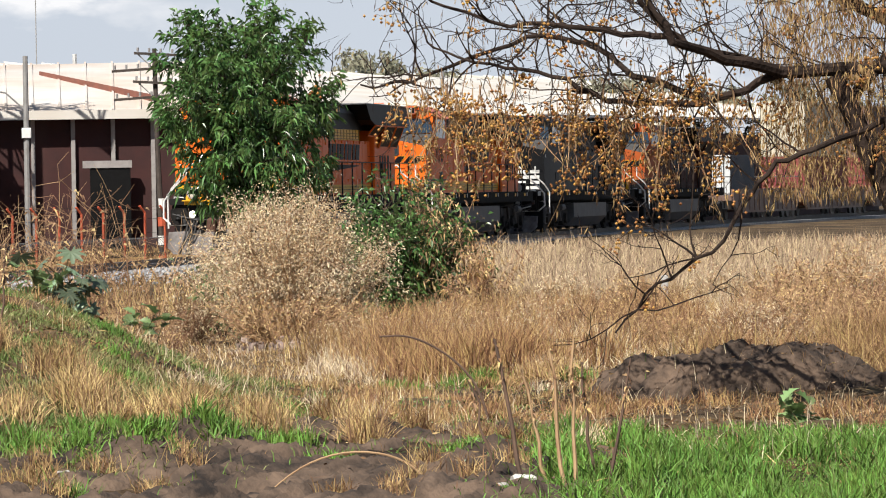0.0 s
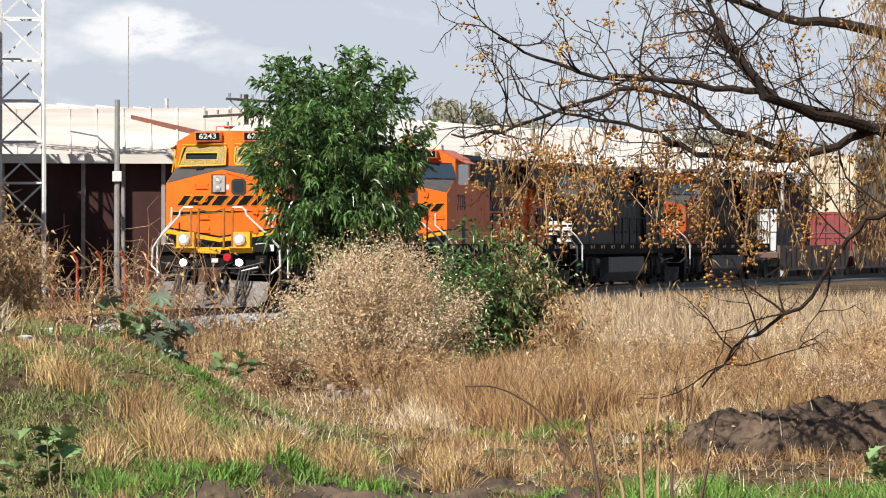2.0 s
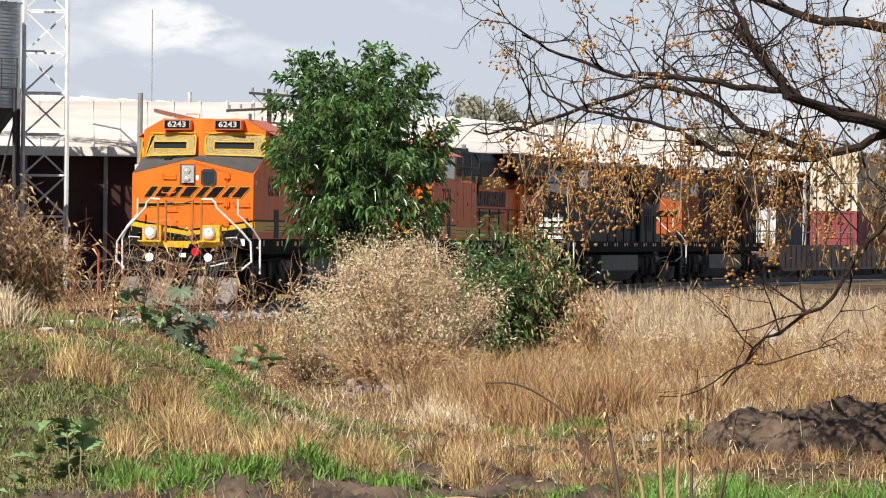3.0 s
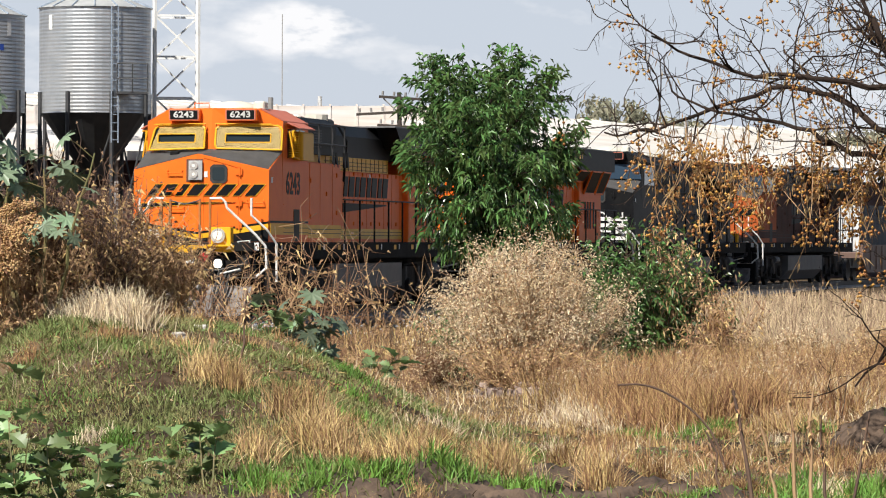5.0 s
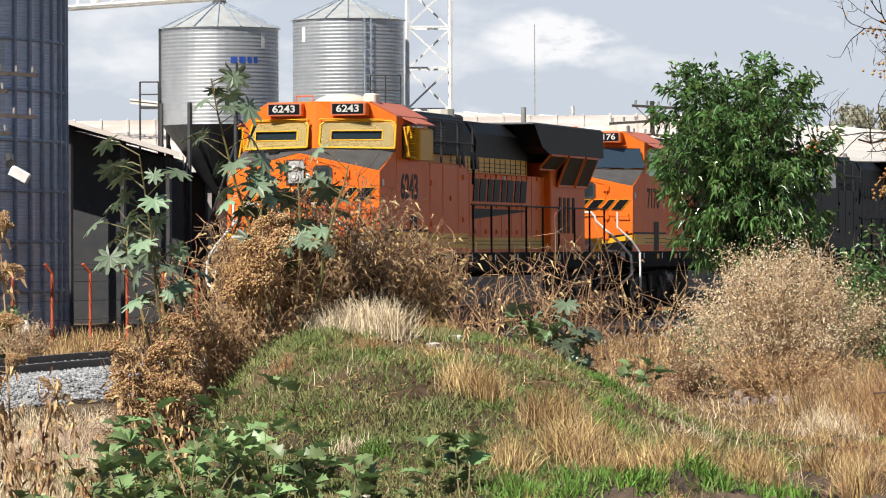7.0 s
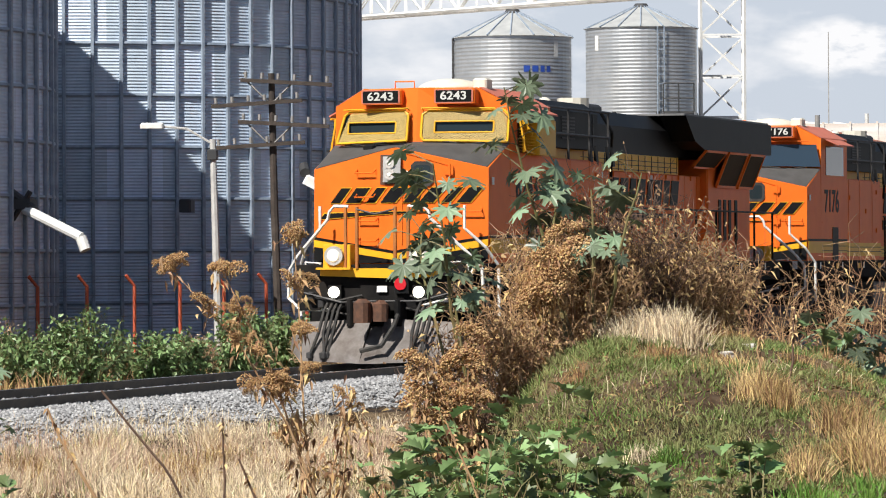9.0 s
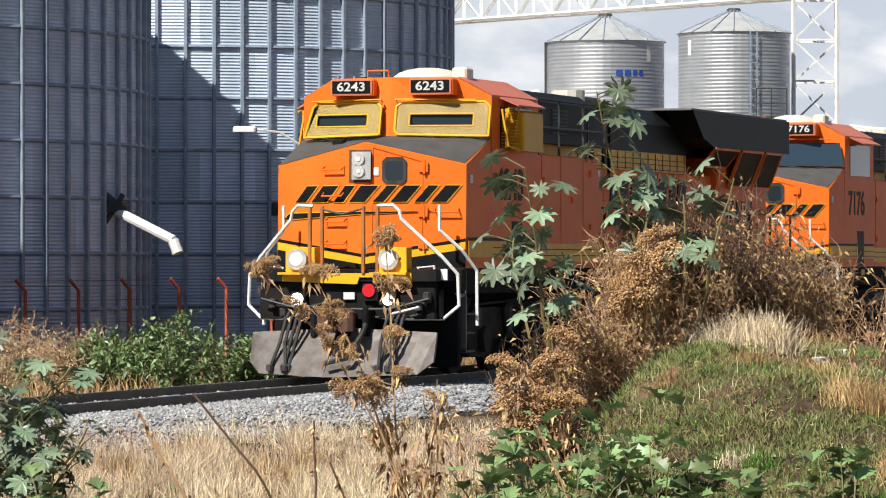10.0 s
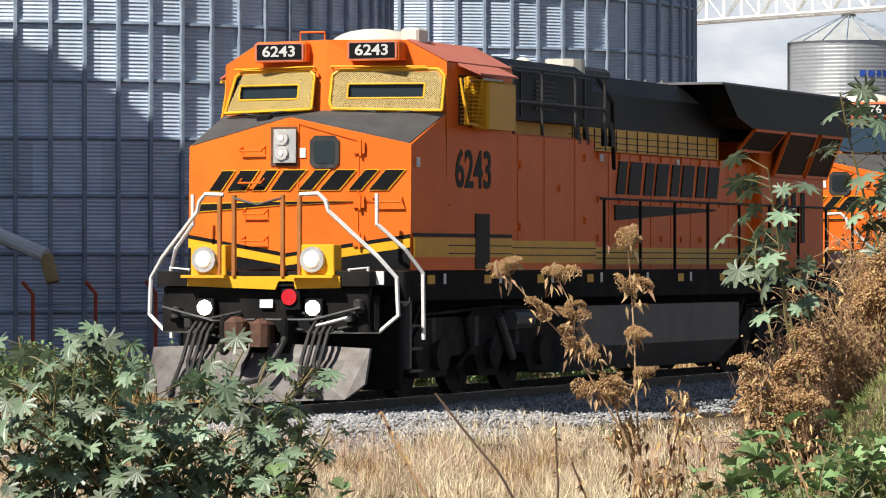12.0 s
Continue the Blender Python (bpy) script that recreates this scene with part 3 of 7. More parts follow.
    P("small_sign", plate([(0.15, 2.96), (0.22, 2.96), (0.22, 3.08), (0.15, 3.08)], 0.01, 0.004), M_WHITE)
    for y, z in ((-0.5, 3.05), (-0.5, 2.66), (-0.45, 2.28), (-0.45, 1.95), (1.2, 2.42)):
        w = 0.17
        P("grab_iron", bar([face_at(y - w, z + 0.06, 0.0), face_at(y - w, z, 0.08), face_at(y + w, z, 0.08), face_at(y + w, z + 0.06, 0.0)], 0.013), c["nose"])
    # cab
    side = [(-1.5, 1.59), (1.5, 1.59), (1.5, 4.17), (0.98, 4.45), (-0.98, 4.45), (-1.5, 4.17)]
    m = Mesh().prism(side, "x", -4.25, -1.95)
    f0 = [(-1.95, -1.5, 3.45), (-1.6, 0, 3.5), (-1.95, 1.5, 3.45)]
    f1 = [(-1.98, -1.5, 4.17), (-1.83, -0.98, 4.45), (-1.72, 0, 4.46), (-1.83, 0.98, 4.45), (-1.98, 1.5, 4.17)]
    bk = [(-2.3, -1.5, 4.17), (-2.3, -0.98, 4.45), (-2.3, 0.98, 4.45), (-2.3, 1.5, 4.17)]
    m.add([*f0, *f1, *bk], [(0, 1, 5, 4, 3), (1, 2, 7, 6, 5), (3, 4, 9, 8), (4, 5, 6, 10, 9), (6, 7, 11, 10)])
    cab = P("cab", m, c["nose"])
    for sg in (-1, 1):
        m = Mesh()
        q = [(-4.26, sg * 1.505, 4.178), (-1.98, sg * 1.505, 4.178), (-1.9, sg * 0.985, 4.457), (-4.26, sg * 0.985, 4.457)]
        q = q if sg > 0 else q[::-1]
        m.add([*q, *[(x, y, z + 0.008) for x, y, z in q]], [(3, 2, 1, 0), (4, 5, 6, 7), (0, 1, 5, 4), (1, 2, 6, 5), (2, 3, 7, 6), (3, 0, 4, 7)])
        P("roof_panel", m, c["roof"], label="sun-faded roof slope")
    for sg in (-1, 1):
        y0, y1 = sg * 0.12, sg * (1.40 if sg < 0 else 1.52)
        def wp(y, z, out):
            return (-1.54 - 0.19 * abs(y) - 0.13 * (z - 3.5) + out, y, z)
        q = [(y0, 3.6), (y1, 3.57), (y1 - sg * 0.1, 4.04), (y0, 4.06)]
        q = q if sg > 0 else q[::-1]
        P("windscreen", Mesh().add([wp(y, z, 0.015) for y, z in q] + [wp(y, z, 0.03) for y, z in q], [(3, 2, 1, 0), (4, 5, 6, 7), (0, 1, 5, 4), (1, 2, 6, 5), (2, 3, 7, 6), (3, 0, 4, 7)]), M_GLASS if screens else M_PALEGLASS)
        if screens:
            screen(lo, min(y0, y1) if sg < 0 else y0, max(y0, y1) if sg < 0 else y1)
        P("windscreen_wiper", bar([wp(sg * 0.75, 3.5, 0.16), wp(sg * 0.7, 3.55, 0.12), wp(sg * 0.25, 3.60, 0.09)], 0.013, bar([wp(sg * 0.75, 3.5, 0.16), wp(sg * 1.25, 3.57, 0.1)], 0.011)), M_RUBBER)
        P("wiper_motor", Mesh().box(-1.62, -1.48, sg * 0.78 - 0.1, sg * 0.78 + 0.1, 3.44, 3.54, 0.03), M_BLACK)
        P("visor_rail", bar([wp(y0, 4.12, 0.1), wp(sg * 1.3, 4.11, 0.1)], 0.012, bar([wp(y0, 4.12, 0.1), wp(y0, 4.08, 0.0)], 0.012)), M_YELLOW if screens else c["nose"])
        by = -0.59 if sg < 0 else 0.66
        bx = -1.80 - 0.06 * abs(by)
        nbx = P("number_board", Mesh().box(bx, bx + 0.28, by - 0.35, by + 0.35, 4.185, 4.44, 0.03), c["nose"])
        part("board_rim", Mesh().prism([(by - 0.33, 4.22), (by - 0.30, 4.195), (by + 0.30, 4.195), (by + 0.33, 4.22), (by + 0.33, 4.40), (by + 0.30, 4.425), (by - 0.30, 4.425), (by - 0.33, 4.40)], "x", bx + 0.27, bx + 0.284), M_PINK, nbx)
        part("board_panel", Mesh().box(bx + 0.275, bx + 0.29, by - 0.305, by + 0.305, 4.215, 4.405, 0.004), M_BOARDRECESS, nbx)
        if number:
            digits(number, 0.185, Matrix.Translation((bx + 0.292, by, 4.31)) @ Matrix.Rotation(math.pi / 2, 4, "Z") @ Matrix.Rotation(math.pi / 2, 4, "X"), M_FIGURE, nbx, "road_number", 1.25)
        # side window, its screen and awning
        P("side_window", Mesh().box(-3.9, -2.35, sg * 1.5 - 0.012, sg * 1.5 + 0.012, 3.4, 4.02), M_GLASS)
        if screens:
            sw = Mesh().box(-3.75, -2.75, sg * 1.62 - 0.1, sg * 1.62 + 0.13, 3.36, 3.97, 0.03)
            P("side_screen", sw, M_YELLOW, label="yellow sheet screen box over the side window")
            fr = Mesh()
            y = sg * 1.68
            q = [(-2.72, 3.38), (-2.2, 3.42), (-2.2, 3.98), (-2.72, 4.0)]
            for i in range(4):
                bar([(q[i][0], y, q[i][1]), (q[(i + 1) % 4][0], y - sg * (0.1 if i else 0), q[(i + 1) % 4][1])], 0.018, fr)
            for k in range(12):
                z = 3.42 + 0.05 * k
                bar([(-2.72, y, z), (-2.2, y - sg * 0.1, z)], 0.006, fr, 3)
                x = -2.7 + 0.042 * k
                bar([(x, y - sg * 0.05, 3.4), (x, y - sg * 0.05, 3.99)], 0.006, fr, 3)
            P("side_wire_frame", fr, M_YELLOW)
        aw = [(-3.75, sg * 1.5, 4.15), (-2.3, sg * 1.5, 4.15), (-2.4, sg * 1.78, 4.02), (-3.75, sg * 1.78, 4.02)]
        aw = aw if sg > 0 else aw[::-1]
        P("awning", Mesh().add([*aw, *[(x, y, z + 0.025) for x, y, z in aw]], [(3, 2, 1, 0), (4, 5, 6, 7), (0, 1, 5, 4), (1, 2, 6, 5), (2, 3, 7, 6), (3, 0, 4, 7)]), c["roof"])
        # cab side: number, stripe, black sheet for the shaded door recess, steps
        if number:
            spin = Matrix.Rotation(math.pi if sg > 0 else 0, 4, "Z") @ Matrix.Rotation(math.pi / 2, 4, "X")
            digits(number, 0.66, Matrix.Translation((-2.87, sg * 1.504, 2.83)) @ spin, M_BLACK, lo, "cab_number", 0.98).matrix_basis = SHIFT
        P("cab_stripe", Mesh().box(-4.24, -0.85, sg * 1.5 - 0.008, sg * 1.5 + 0.008, 1.75, 1.99), c["band"] if paint != "black" else c["low"])
        P("cab_stripe_line", Mesh().box(-4.24, -0.85, sg * 1.5 - 0.007, sg * 1.5 + 0.007, 2.0, 2.045), M_BLACK)
        for k in (1.79, 1.89):
            P("cab_stripe_groove", Mesh().box(-4.24, -2.0, sg * 1.5 - 0.01, sg * 1.5 + 0.01, k, k + 0.014), M_BLACK)
        P("cab_door", Mesh().box(-3.42, -2.92, sg * 1.5 - 0.012, sg * 1.5 + 0.012, 1.6, 2.3), M_BOARDRECESS)
        P("cab_panel_edge", Mesh().box(-4.1, -2.0, sg * 1.5 - 0.014, sg * 1.5 + 0.014, 2.385, 2.41), c["nose"])
        P("side_sign", Mesh().box(-1.05, -0.95, sg * 1.5 - 0.006, sg * 1.5 + 0.006, 2.85, 2.97), M_WHITE)
    # roof gear
    P("roof_dome", dome((-2.7, 0.25, 4.44), 0.68, 0.55, 0.2), M_CREAM, label="cream antenna dome", smooth=True)
    P("roof_box", Mesh().box(-2.55, -2.2, 0.78, 1.02, 4.44, 4.62, 0.03), M_CREAM)
    P("roof_rail", bar([(-1.9, -0.45, 4.44), (-1.9, -0.45, 4.57), (-1.9, -0.12, 4.57), (-1.9, -0.12, 4.44)], 0.013), c["nose"])
    P("horn", Mesh().tube([(-3.6, 0.3, 4.56), (-3.1, 0.3, 4.58)], 0.04, 8, 0.07), M_STEEL)
    # equipment cabin and hood
    P("inverter_cabin", Mesh().box(-7.6, -4.25, -1.45, 1.45, 1.59, 3.36, 0.03), c["body"])
    P("hood", Mesh().box(-16.2, -7.6, -1.0, 1.0, 1.59, 3.24, 0.02), c["body"])
    P("radiator_cabin", Mesh().box(-19.6, -16.2, -1.15, 1.15, 1.59, 3.6, 0.03), c["body"])
    band = Mesh().box(-14.4, -4.3, -1.03, 1.03, 3.24, 3.56, 0)
    P("hood_band", band, c["band"] if paint != "black" else c["low"])
    for sg in (-1, 1):
        g = Mesh()
        for k in range(3):
            g.box(-14.3, -7.7, sg * 1.032 - 0.006, sg * 1.032 + 0.006, 3.27 + 0.085 * k, 3.282 + 0.085 * k)
        for k in range(15):
            g.box(-14.3 + 0.46 * k, -14.28 + 0.46 * k, sg * 1.034 - 0.006, sg * 1.034 + 0.006, 3.25, 3.55)
        P("band_groove", g, M_BLACK)
        low = Mesh().box(-16.2, -4.3, sg * 1.0 - 0.01, sg * 1.0 + 0.01, 1.66, 1.9)
        P("hood_stripe", low, c["band"] if paint != "black" else c["low"])
        P("cabin_stripe", Mesh().box(-7.6, -4.26, sg * 1.45 - 0.012, sg * 1.45 + 0.012, 1.68, 1.97), c["band"] if paint != "black" else c["low"])
        for z in (1.74, 1.82):
            P("stripe_groove", Mesh().box(-16.2, -7.6, sg * 1.0 - 0.013, sg * 1.0 + 0.013, z, z + 0.014), M_BLACK)
        for z in (1.775, 1.87):
            P("stripe_groove", Mesh().box(-7.6, -4.26, sg * 1.45 - 0.015, sg * 1.45 + 0.015, z, z + 0.014), M_BLACK)
        for k in range(9):
            x = -15.9 + 0.92 * k
            P("hood_door_edge", Mesh().box(x, x + 0.012, sg * 1.0 - 0.008, sg * 1.0 + 0.008, 1.6, 3.22), c["body"])
        for k in range(8):
            x = -15.45 + 0.92 * k
            for z in (1.98, 2.52, 3.14):
                P("door_latch", Mesh().box(x, x + 0.05, sg * 1.0 - 0.03, sg * 1.0 + 0.03, z, z + 0.09, 0.008), c["body"])
        for x, z in ((-7.2, 3.05), (-7.2, 2.2), (-4.7, 2.9), (-4.7, 2.1), (-6.2, 2.62)):
            P("cabin_latch", Mesh().box(x, x + 0.06, sg * 1.45 - 0.03, sg * 1.45 + 0.03, z, z + 0.1, 0.01), c["body"])
        P("cabin_seam", Mesh().box(-7.58, -4.27, sg * 1.45 - 0.01, sg * 1.45 + 0.01, 2.06, 2.085), c["body"])
        for x in (-9.2, -12.6):
            P("door_sign", Mesh().box(x, x + 0.13, sg * 1.0 - 0.014, sg * 1.0 + 0.014, 3.1, 3.2), M_WHITE)
        for x in (-6.8, -5.6, -4.6):
            P("hood_door_edge", Mesh().box(x, x + 0.014, sg * 1.45 - 0.008, sg * 1.45 + 0.008, 1.6, 3.34), c["body"])
        if paint != "black":
            for k in range(4):
                x = -9.75 - 1.2 * k
                for u, w in ((0.0, 0.36), (0.5, 0.52)):
                    block = Mesh().prism([(x - u, 2.65), (x - u - w, 2.65), (x - u - w - 0.14, 3.12), (x - u - 0.14, 3.12)], "y", sg * 1.0 - 0.02, sg * 1.0 + 0.02)
                    P("side_emblem_block", block, M_BLACK, label="plain dark slanted emblem block")
            P("side_emblem_bar", Mesh().prism([(-9.7, 2.28), (-9.7, 2.50), (-14.3, 2.49), (-14.3, 2.46)], "y", sg * 1.0 - 0.02, sg * 1.0 + 0.02), M_BLACK, label="plain dark tapered bar")
        # radiator wing and its grilles
        wing = [(-13.9, 3.86), (-13.2, 4.33), (-20.0, 4.33), (-20.0, 3.72), (-14.6, 3.72)]
        P("radiator_wing", Mesh().prism(wing[::-1], "y", min(sg * 1.0, sg * 1.5), max(sg * 1.0, sg * 1.5)), M_BLACK)
        for x0, x1 in ((-16.5, -14.9), (-18.2, -16.7), (-19.6, -18.4)):
            q = [(x0, sg * 1.16, 3.05 if x0 < -16.5 else 3.4), (x1, sg * 1.16, 3.05 if x0 < -16.5 else 3.4), (x1, sg * 1.42, 3.7), (x0, sg * 1.42, 3.7)]
            q = q if sg > 0 else q[::-1]
            P("radiator_grille", Mesh().add([*q, *[(x, y + sg * 0.03, z - 0.02) for x, y, z in q]], [(3, 2, 1, 0), (4, 5, 6, 7), (0, 1, 5, 4), (1, 2, 6, 5), (2, 3, 7, 6), (3, 0, 4, 7)]), M_BOARDRECESS)
            fr = Mesh()
            for i in range(4):
                bar([(q[i][0], q[i][1] + sg * 0.03, q[i][2]), (q[(i + 1) % 4][0], q[(i + 1) % 4][1] + sg * 0.03, q[(i + 1) % 4][2])], 0.035, fr, 4)
            P("grille_frame", fr, c["body"])
        for x in (-17.6, -17.2, -18.0, -18.5):
            P("cabin_louvre", Mesh().box(x, x + 0.2, sg * 1.15 - 0.015, sg * 1.15 + 0.015, 2.0, 2.8), M_BOARDRECESS)
        # handrail
        hr = Mesh()
        bar([(-7.75, sg * 1.48, 2.56), (-20.3, sg * 1.48, 2.56)], 0.018, hr)
        for k in range(9):
            x = -7.9 - 1.53 * k
            bar([(x, sg * 1.48, 1.58), (x, sg * 1.48, 2.56)], 0.022, hr)
        P("handrail", hr, M_BLACK)
        tr = Mesh()
        bar([(-4.4, sg * 1.42, 4.22), (-8.2, sg * 1.42, 4.22)], 0.022, tr)
        bar([(-4.4, sg * 1.42, 3.78), (-8.2, sg * 1.42, 3.78)], 0.022, tr)
        for x in (-4.5, -5.6, -6.9, -8.1):
            bar([(x, sg * 1.42, 4.22), (x, sg * 1.42, 3.3)], 0.022, tr)
        P("roof_handrail", tr, M_STEEL)
        for x in (-6.9, -7.25, -8.0, -8.3):
            P("rail_bracket", Mesh().prism([(x, 3.28), (x - 0.16, 3.28), (x - 0.06, 3.6), (x, 3.62)], "y", sg * 1.4, sg * 1.45), M_BLACK)
        P("drain_pipe", bar([(-8.4, sg * 1.2, 4.24), (-8.6, sg * 1.35, 3.9), (-9.4, sg * 1.1, 3.0)], 0.03), M_BLACK)
    top = Mesh().prism([(-1.03, 3.56), (1.03, 3.56), (1.03, 4.05), (0.75, 4.32), (-0.75, 4.32), (-1.03, 4.05)], "x", -20.0, -8.2)
    top.prism([(-1.2, 3.56), (1.2, 3.56), (1.2, 4.2), (0.95, 4.38), (-0.95, 4.38), (-1.2, 4.2)], "x", -8.2, -4.3)
    P("hood_top", top, M_BLACK)
    lv = Mesh()
    for sg in (-1, 1):
        for k in range(7):
            lv.box(-6.7, -5.9, sg * 1.2 - 0.02, sg * 1.2 + 0.02, 3.72 + 0.06 * k, 3.745 + 0.06 * k)
        lv.box(-7.9, -7.86, sg * 1.2 - 0.012, sg * 1.2 + 0.012, 3.6, 4.18)
        lv.box(-5.4, -5.36, sg * 1.2 - 0.012, sg * 1.2 + 0.012, 3.6, 4.18)
    P("louvre", lv, M_STEEL)
    P("exhaust_stack", Mesh().box(-11.0, -9.8, -0.5, 0.5, 4.3, 4.47, 0.05), M_STEEL)
    P("roof_vent", Mesh().tube([(-8.9, 0.55, 4.3), (-8.9, 0.55, 4.52)], 0.28, 12), M_CREAM)
    P("roof_cap", dome((-7.6, 0.4, 4.36), 0.14, 0.14, 0.14), M_CREAM)
    P("wing_top", Mesh().box(-20.0, -13.3, -1.45, 1.45, 4.334, 4.37, 0.01), M_WINGTOP)
    # frame
    fr = Mesh().box(-20.7, -0.55, -1.5, 1.5, 1.22, 1.59, 0.02)
    P("frame", fr, M_FRAME)
    for sg in (-1, 1):
        for k in range(10):
            x = -1.3 - 1.95 * k
            P("reflector", Mesh().box(x - 0.24, x, sg * 1.5 - 0.006, sg * 1.5 + 0.006, 1.42, 1.53), M_YELLOW)
            P("frame_sign", Mesh().box(x - 0.62, x - 0.54, sg * 1.5 - 0.006, sg * 1.5 + 0.006, 1.42, 1.55), M_WHITE)
        ap = [(-0.6, 1.25), (-1.9, 1.25), (-1.9, 0.35), (-1.2, 0.3), (-0.6, 0.75)]
        P("step_well", Mesh().prism(ap, "y", sg * 1.1 - 0.02, sg * 1.1 + 0.02), M_FRAME)
        for z in (0.35, 0.62, 0.9):
            P("step", Mesh().box(-1.15, -0.75, sg * 1.3 - 0.2, sg * 1.3 + 0.2, z, z + 0.03), M_STEEL)
        P("step_apron", Mesh().box(-0.78, -0.72, min(sg * 1.08, sg * 1.5), max(sg * 1.08, sg * 1.5), 0.4, 1.55), M_TANK)
        P("round_sign", Mesh().disc((-0.70, sg * 1.42, 1.24), (1, 0, 0), 0.085, 0.02), M_WHITE)
    # platform, markers, pilot
    P("platform", Mesh().box(-0.6, 0.3, -1.4, 1.4, 1.4, 1.58, 0.01), M_FRAME)
    P("front_sill", Mesh().prism([(-0.98, 1.52), (-0.98, 1.40), (0.18, 1.36), (0.22, 1.46), (0.42, 1.46), (0.44, 1.37), (1.02, 1.38), (1.02, 1.52)], "x", 0.29, 0.33), M_YELLOW if paint != "black" else M_WHITE, label="yellow front sill")
    for sg, y in ((-1, -0.73), (1, 0.69)):
        bx = P("marker_box", Mesh().box(0.1, 0.34, y - 0.2, y + 0.26, 1.53, 1.90, 0.01), M_YELLOW if paint != "black" else M_BLACK)
        part("marker_ring", Mesh().disc((0.37, y, 1.72), (1, 0, 0), 0.155, 0.09), M_SILVER, bx)
        part("marker_lens", Mesh().disc((0.42, y, 1.72), (1, 0, 0), 0.115, 0.03, 16, 0.09), M_WARM if screens else M_LENS, bx, "lit round lamp" if screens else "")
        part("marker_tray", Mesh().box(0.1, 0.48, y - 0.27, y + 0.3, 1.5, 1.535), M_YELLOW if paint != "black" else M_BLACK, bx)
        dt = P("ditch_light", Mesh().box(0.2, 0.32, y - 0.13, y + 0.1, 1.03, 1.25, 0.01), M_BLACK)
        part("ditch_lens", Mesh().disc((0.335, y - 0.02, 1.14), (1, 0, 0), 0.092, 0.03, 16), M_LAMP if screens else M_LENS, dt, "lit white lamp" if screens else "")
    rb = P("red_lamp", Mesh().box(0.22, 0.33, 0.26, 0.5, 1.12, 1.37, 0.01), M_BLACK)
    part("red_lens", Mesh().disc((0.345, 0.37, 1.27), (1, 0, 0), 0.098, 0.03, 16), M_RED, rb, "red lamp lens")
    P("small_sign", Mesh().box(0.26, 0.268, -0.05, 0.12, 1.14, 1.24), M_WHITE)
    P("pilot_plate", Mesh().box(0.1, 0.22, -1.35, 1.35, 0.85, 1.4, 0.02), M_FRAME)
    # added black panel: closes the gap behind the plow so it looks deeply shaded
    P("traction_shield", Mesh().box(-0.62, -0.5, -1.46, 1.46, 0.14, 1.2, 0.02), M_FRAME)
    for sg in (-1, 1):
        P("step_side", Mesh().prism([(-0.6, 1.25), (-2.0, 1.25), (-1.75, 0.2), (-0.6, 0.16)], "y", sg * 1.0 - 0.02, sg * 1.0 + 0.02), M_FRAME)
    plow = Mesh()
    for sg in (-1, 1):
        q = [(0.35, sg * 0.12, 0.72), (0.35, sg * 1.42, 0.66), (0.52, sg * 1.42, 0.24), (0.66, sg * 1.22, 0.06), (0.98, sg * 0.12, 0.02)]
        q = q if sg < 0 else q[::-1]
        n = len(q)
        plow.add([*q, *[(x - 0.06, y, z) for x, y, z in q]], [tuple(range(n)), tuple(range(2 * n - 1, n - 1, -1))] + [(i, n + i, n + (i + 1) % n, (i + 1) % n) for i in range(n)])
    P("plow", plow, M_PLOW, label="worn grey steel snow plow")
    P("plow_middle", Mesh().add([(0.35, -0.12, 0.6), (0.35, 0.12, 0.6), (0.98, 0.12, 0.02), (0.98, -0.12, 0.02), (0.29, -0.12, 0.6), (0.29, 0.12, 0.6), (0.92, 0.12, 0.02), (0.92, -0.12, 0.02)], [(0, 3, 2, 1), (4, 5, 6, 7), (0, 1, 5, 4), (1, 2, 6, 5), (2, 3, 7, 6), (3, 0, 4, 7)]), M_PLOW)
    P("coupler", Mesh().box(0.2, 0.75, -0.14, 0.14, 0.72, 0.98, 0.04).box(0.7, 0.98, -0.22, 0.02, 0.66, 1.04, 0.06).box(0.7, 0.9, 0.08, 0.3, 0.68, 1.02, 0.06), M_RUST, label="rusty iron coupler knuckle")
    P("uncoupling_lever", bar([(0.36, -1.3, 1.15), (0.4, -0.6, 0.98), (0.5, -0.1, 1.0), (0.5, 0.2, 1.0), (0.4, 0.7, 1.0), (0.36, 1.3, 1.15)], 0.018), M_STEEL)
    for y in (-0.86, -0.78, -0.7, -0.62, 0.7, 0.78, 0.86, 0.94):
        k = 0.1 * math.sin(y * 31)
        P("air_hose", bar([(0.3, y, 0.98), (0.55, y + 0.02, 0.85), (0.68, y - 0.03, 0.5), (0.75 + k * 0.4, y - 0.06 + k, 0.16)], 0.026), M_RUBBER)
        P("hose_end", Mesh().box(0.7 + k * 0.4, 0.82 + k * 0.4, y - 0.11 + k, y - 0.02 + k, 0.1, 0.2, 0.02), M_STEEL)
    for y, z in ((-1.15, 1.02), (-0.98, 0.9), (1.12, 0.98), (1.24, 1.12)):
        P("pilot_valve", Mesh().box(0.2, 0.34, y - 0.05, y + 0.06, z, z + 0.13, 0.02), M_STEEL)
    for y0, y1, z in ((-1.2, -0.3, 1.06), (-0.9, -0.2, 0.86), (0.35, 1.15, 0.9), (0.5, 1.3, 1.08)):
        P("pilot_pipe", bar([(0.26, y0, z), (0.36, (y0 + y1) / 2, z - 0.07), (0.26, y1, z + 0.03)], 0.02), M_RUBBER)
    P("cut_lever_handle", bar([(0.4, 0.75, 0.93), (0.52, 1.2, 1.03)], 0.02), M_WHITE)
    for y in (-0.45, 0.35):
        P("draft_gear_cheek", Mesh().box(0.1, 0.5, y - 0.04, y + 0.06, 0.6, 1.05, 0.03), M_FRAME)
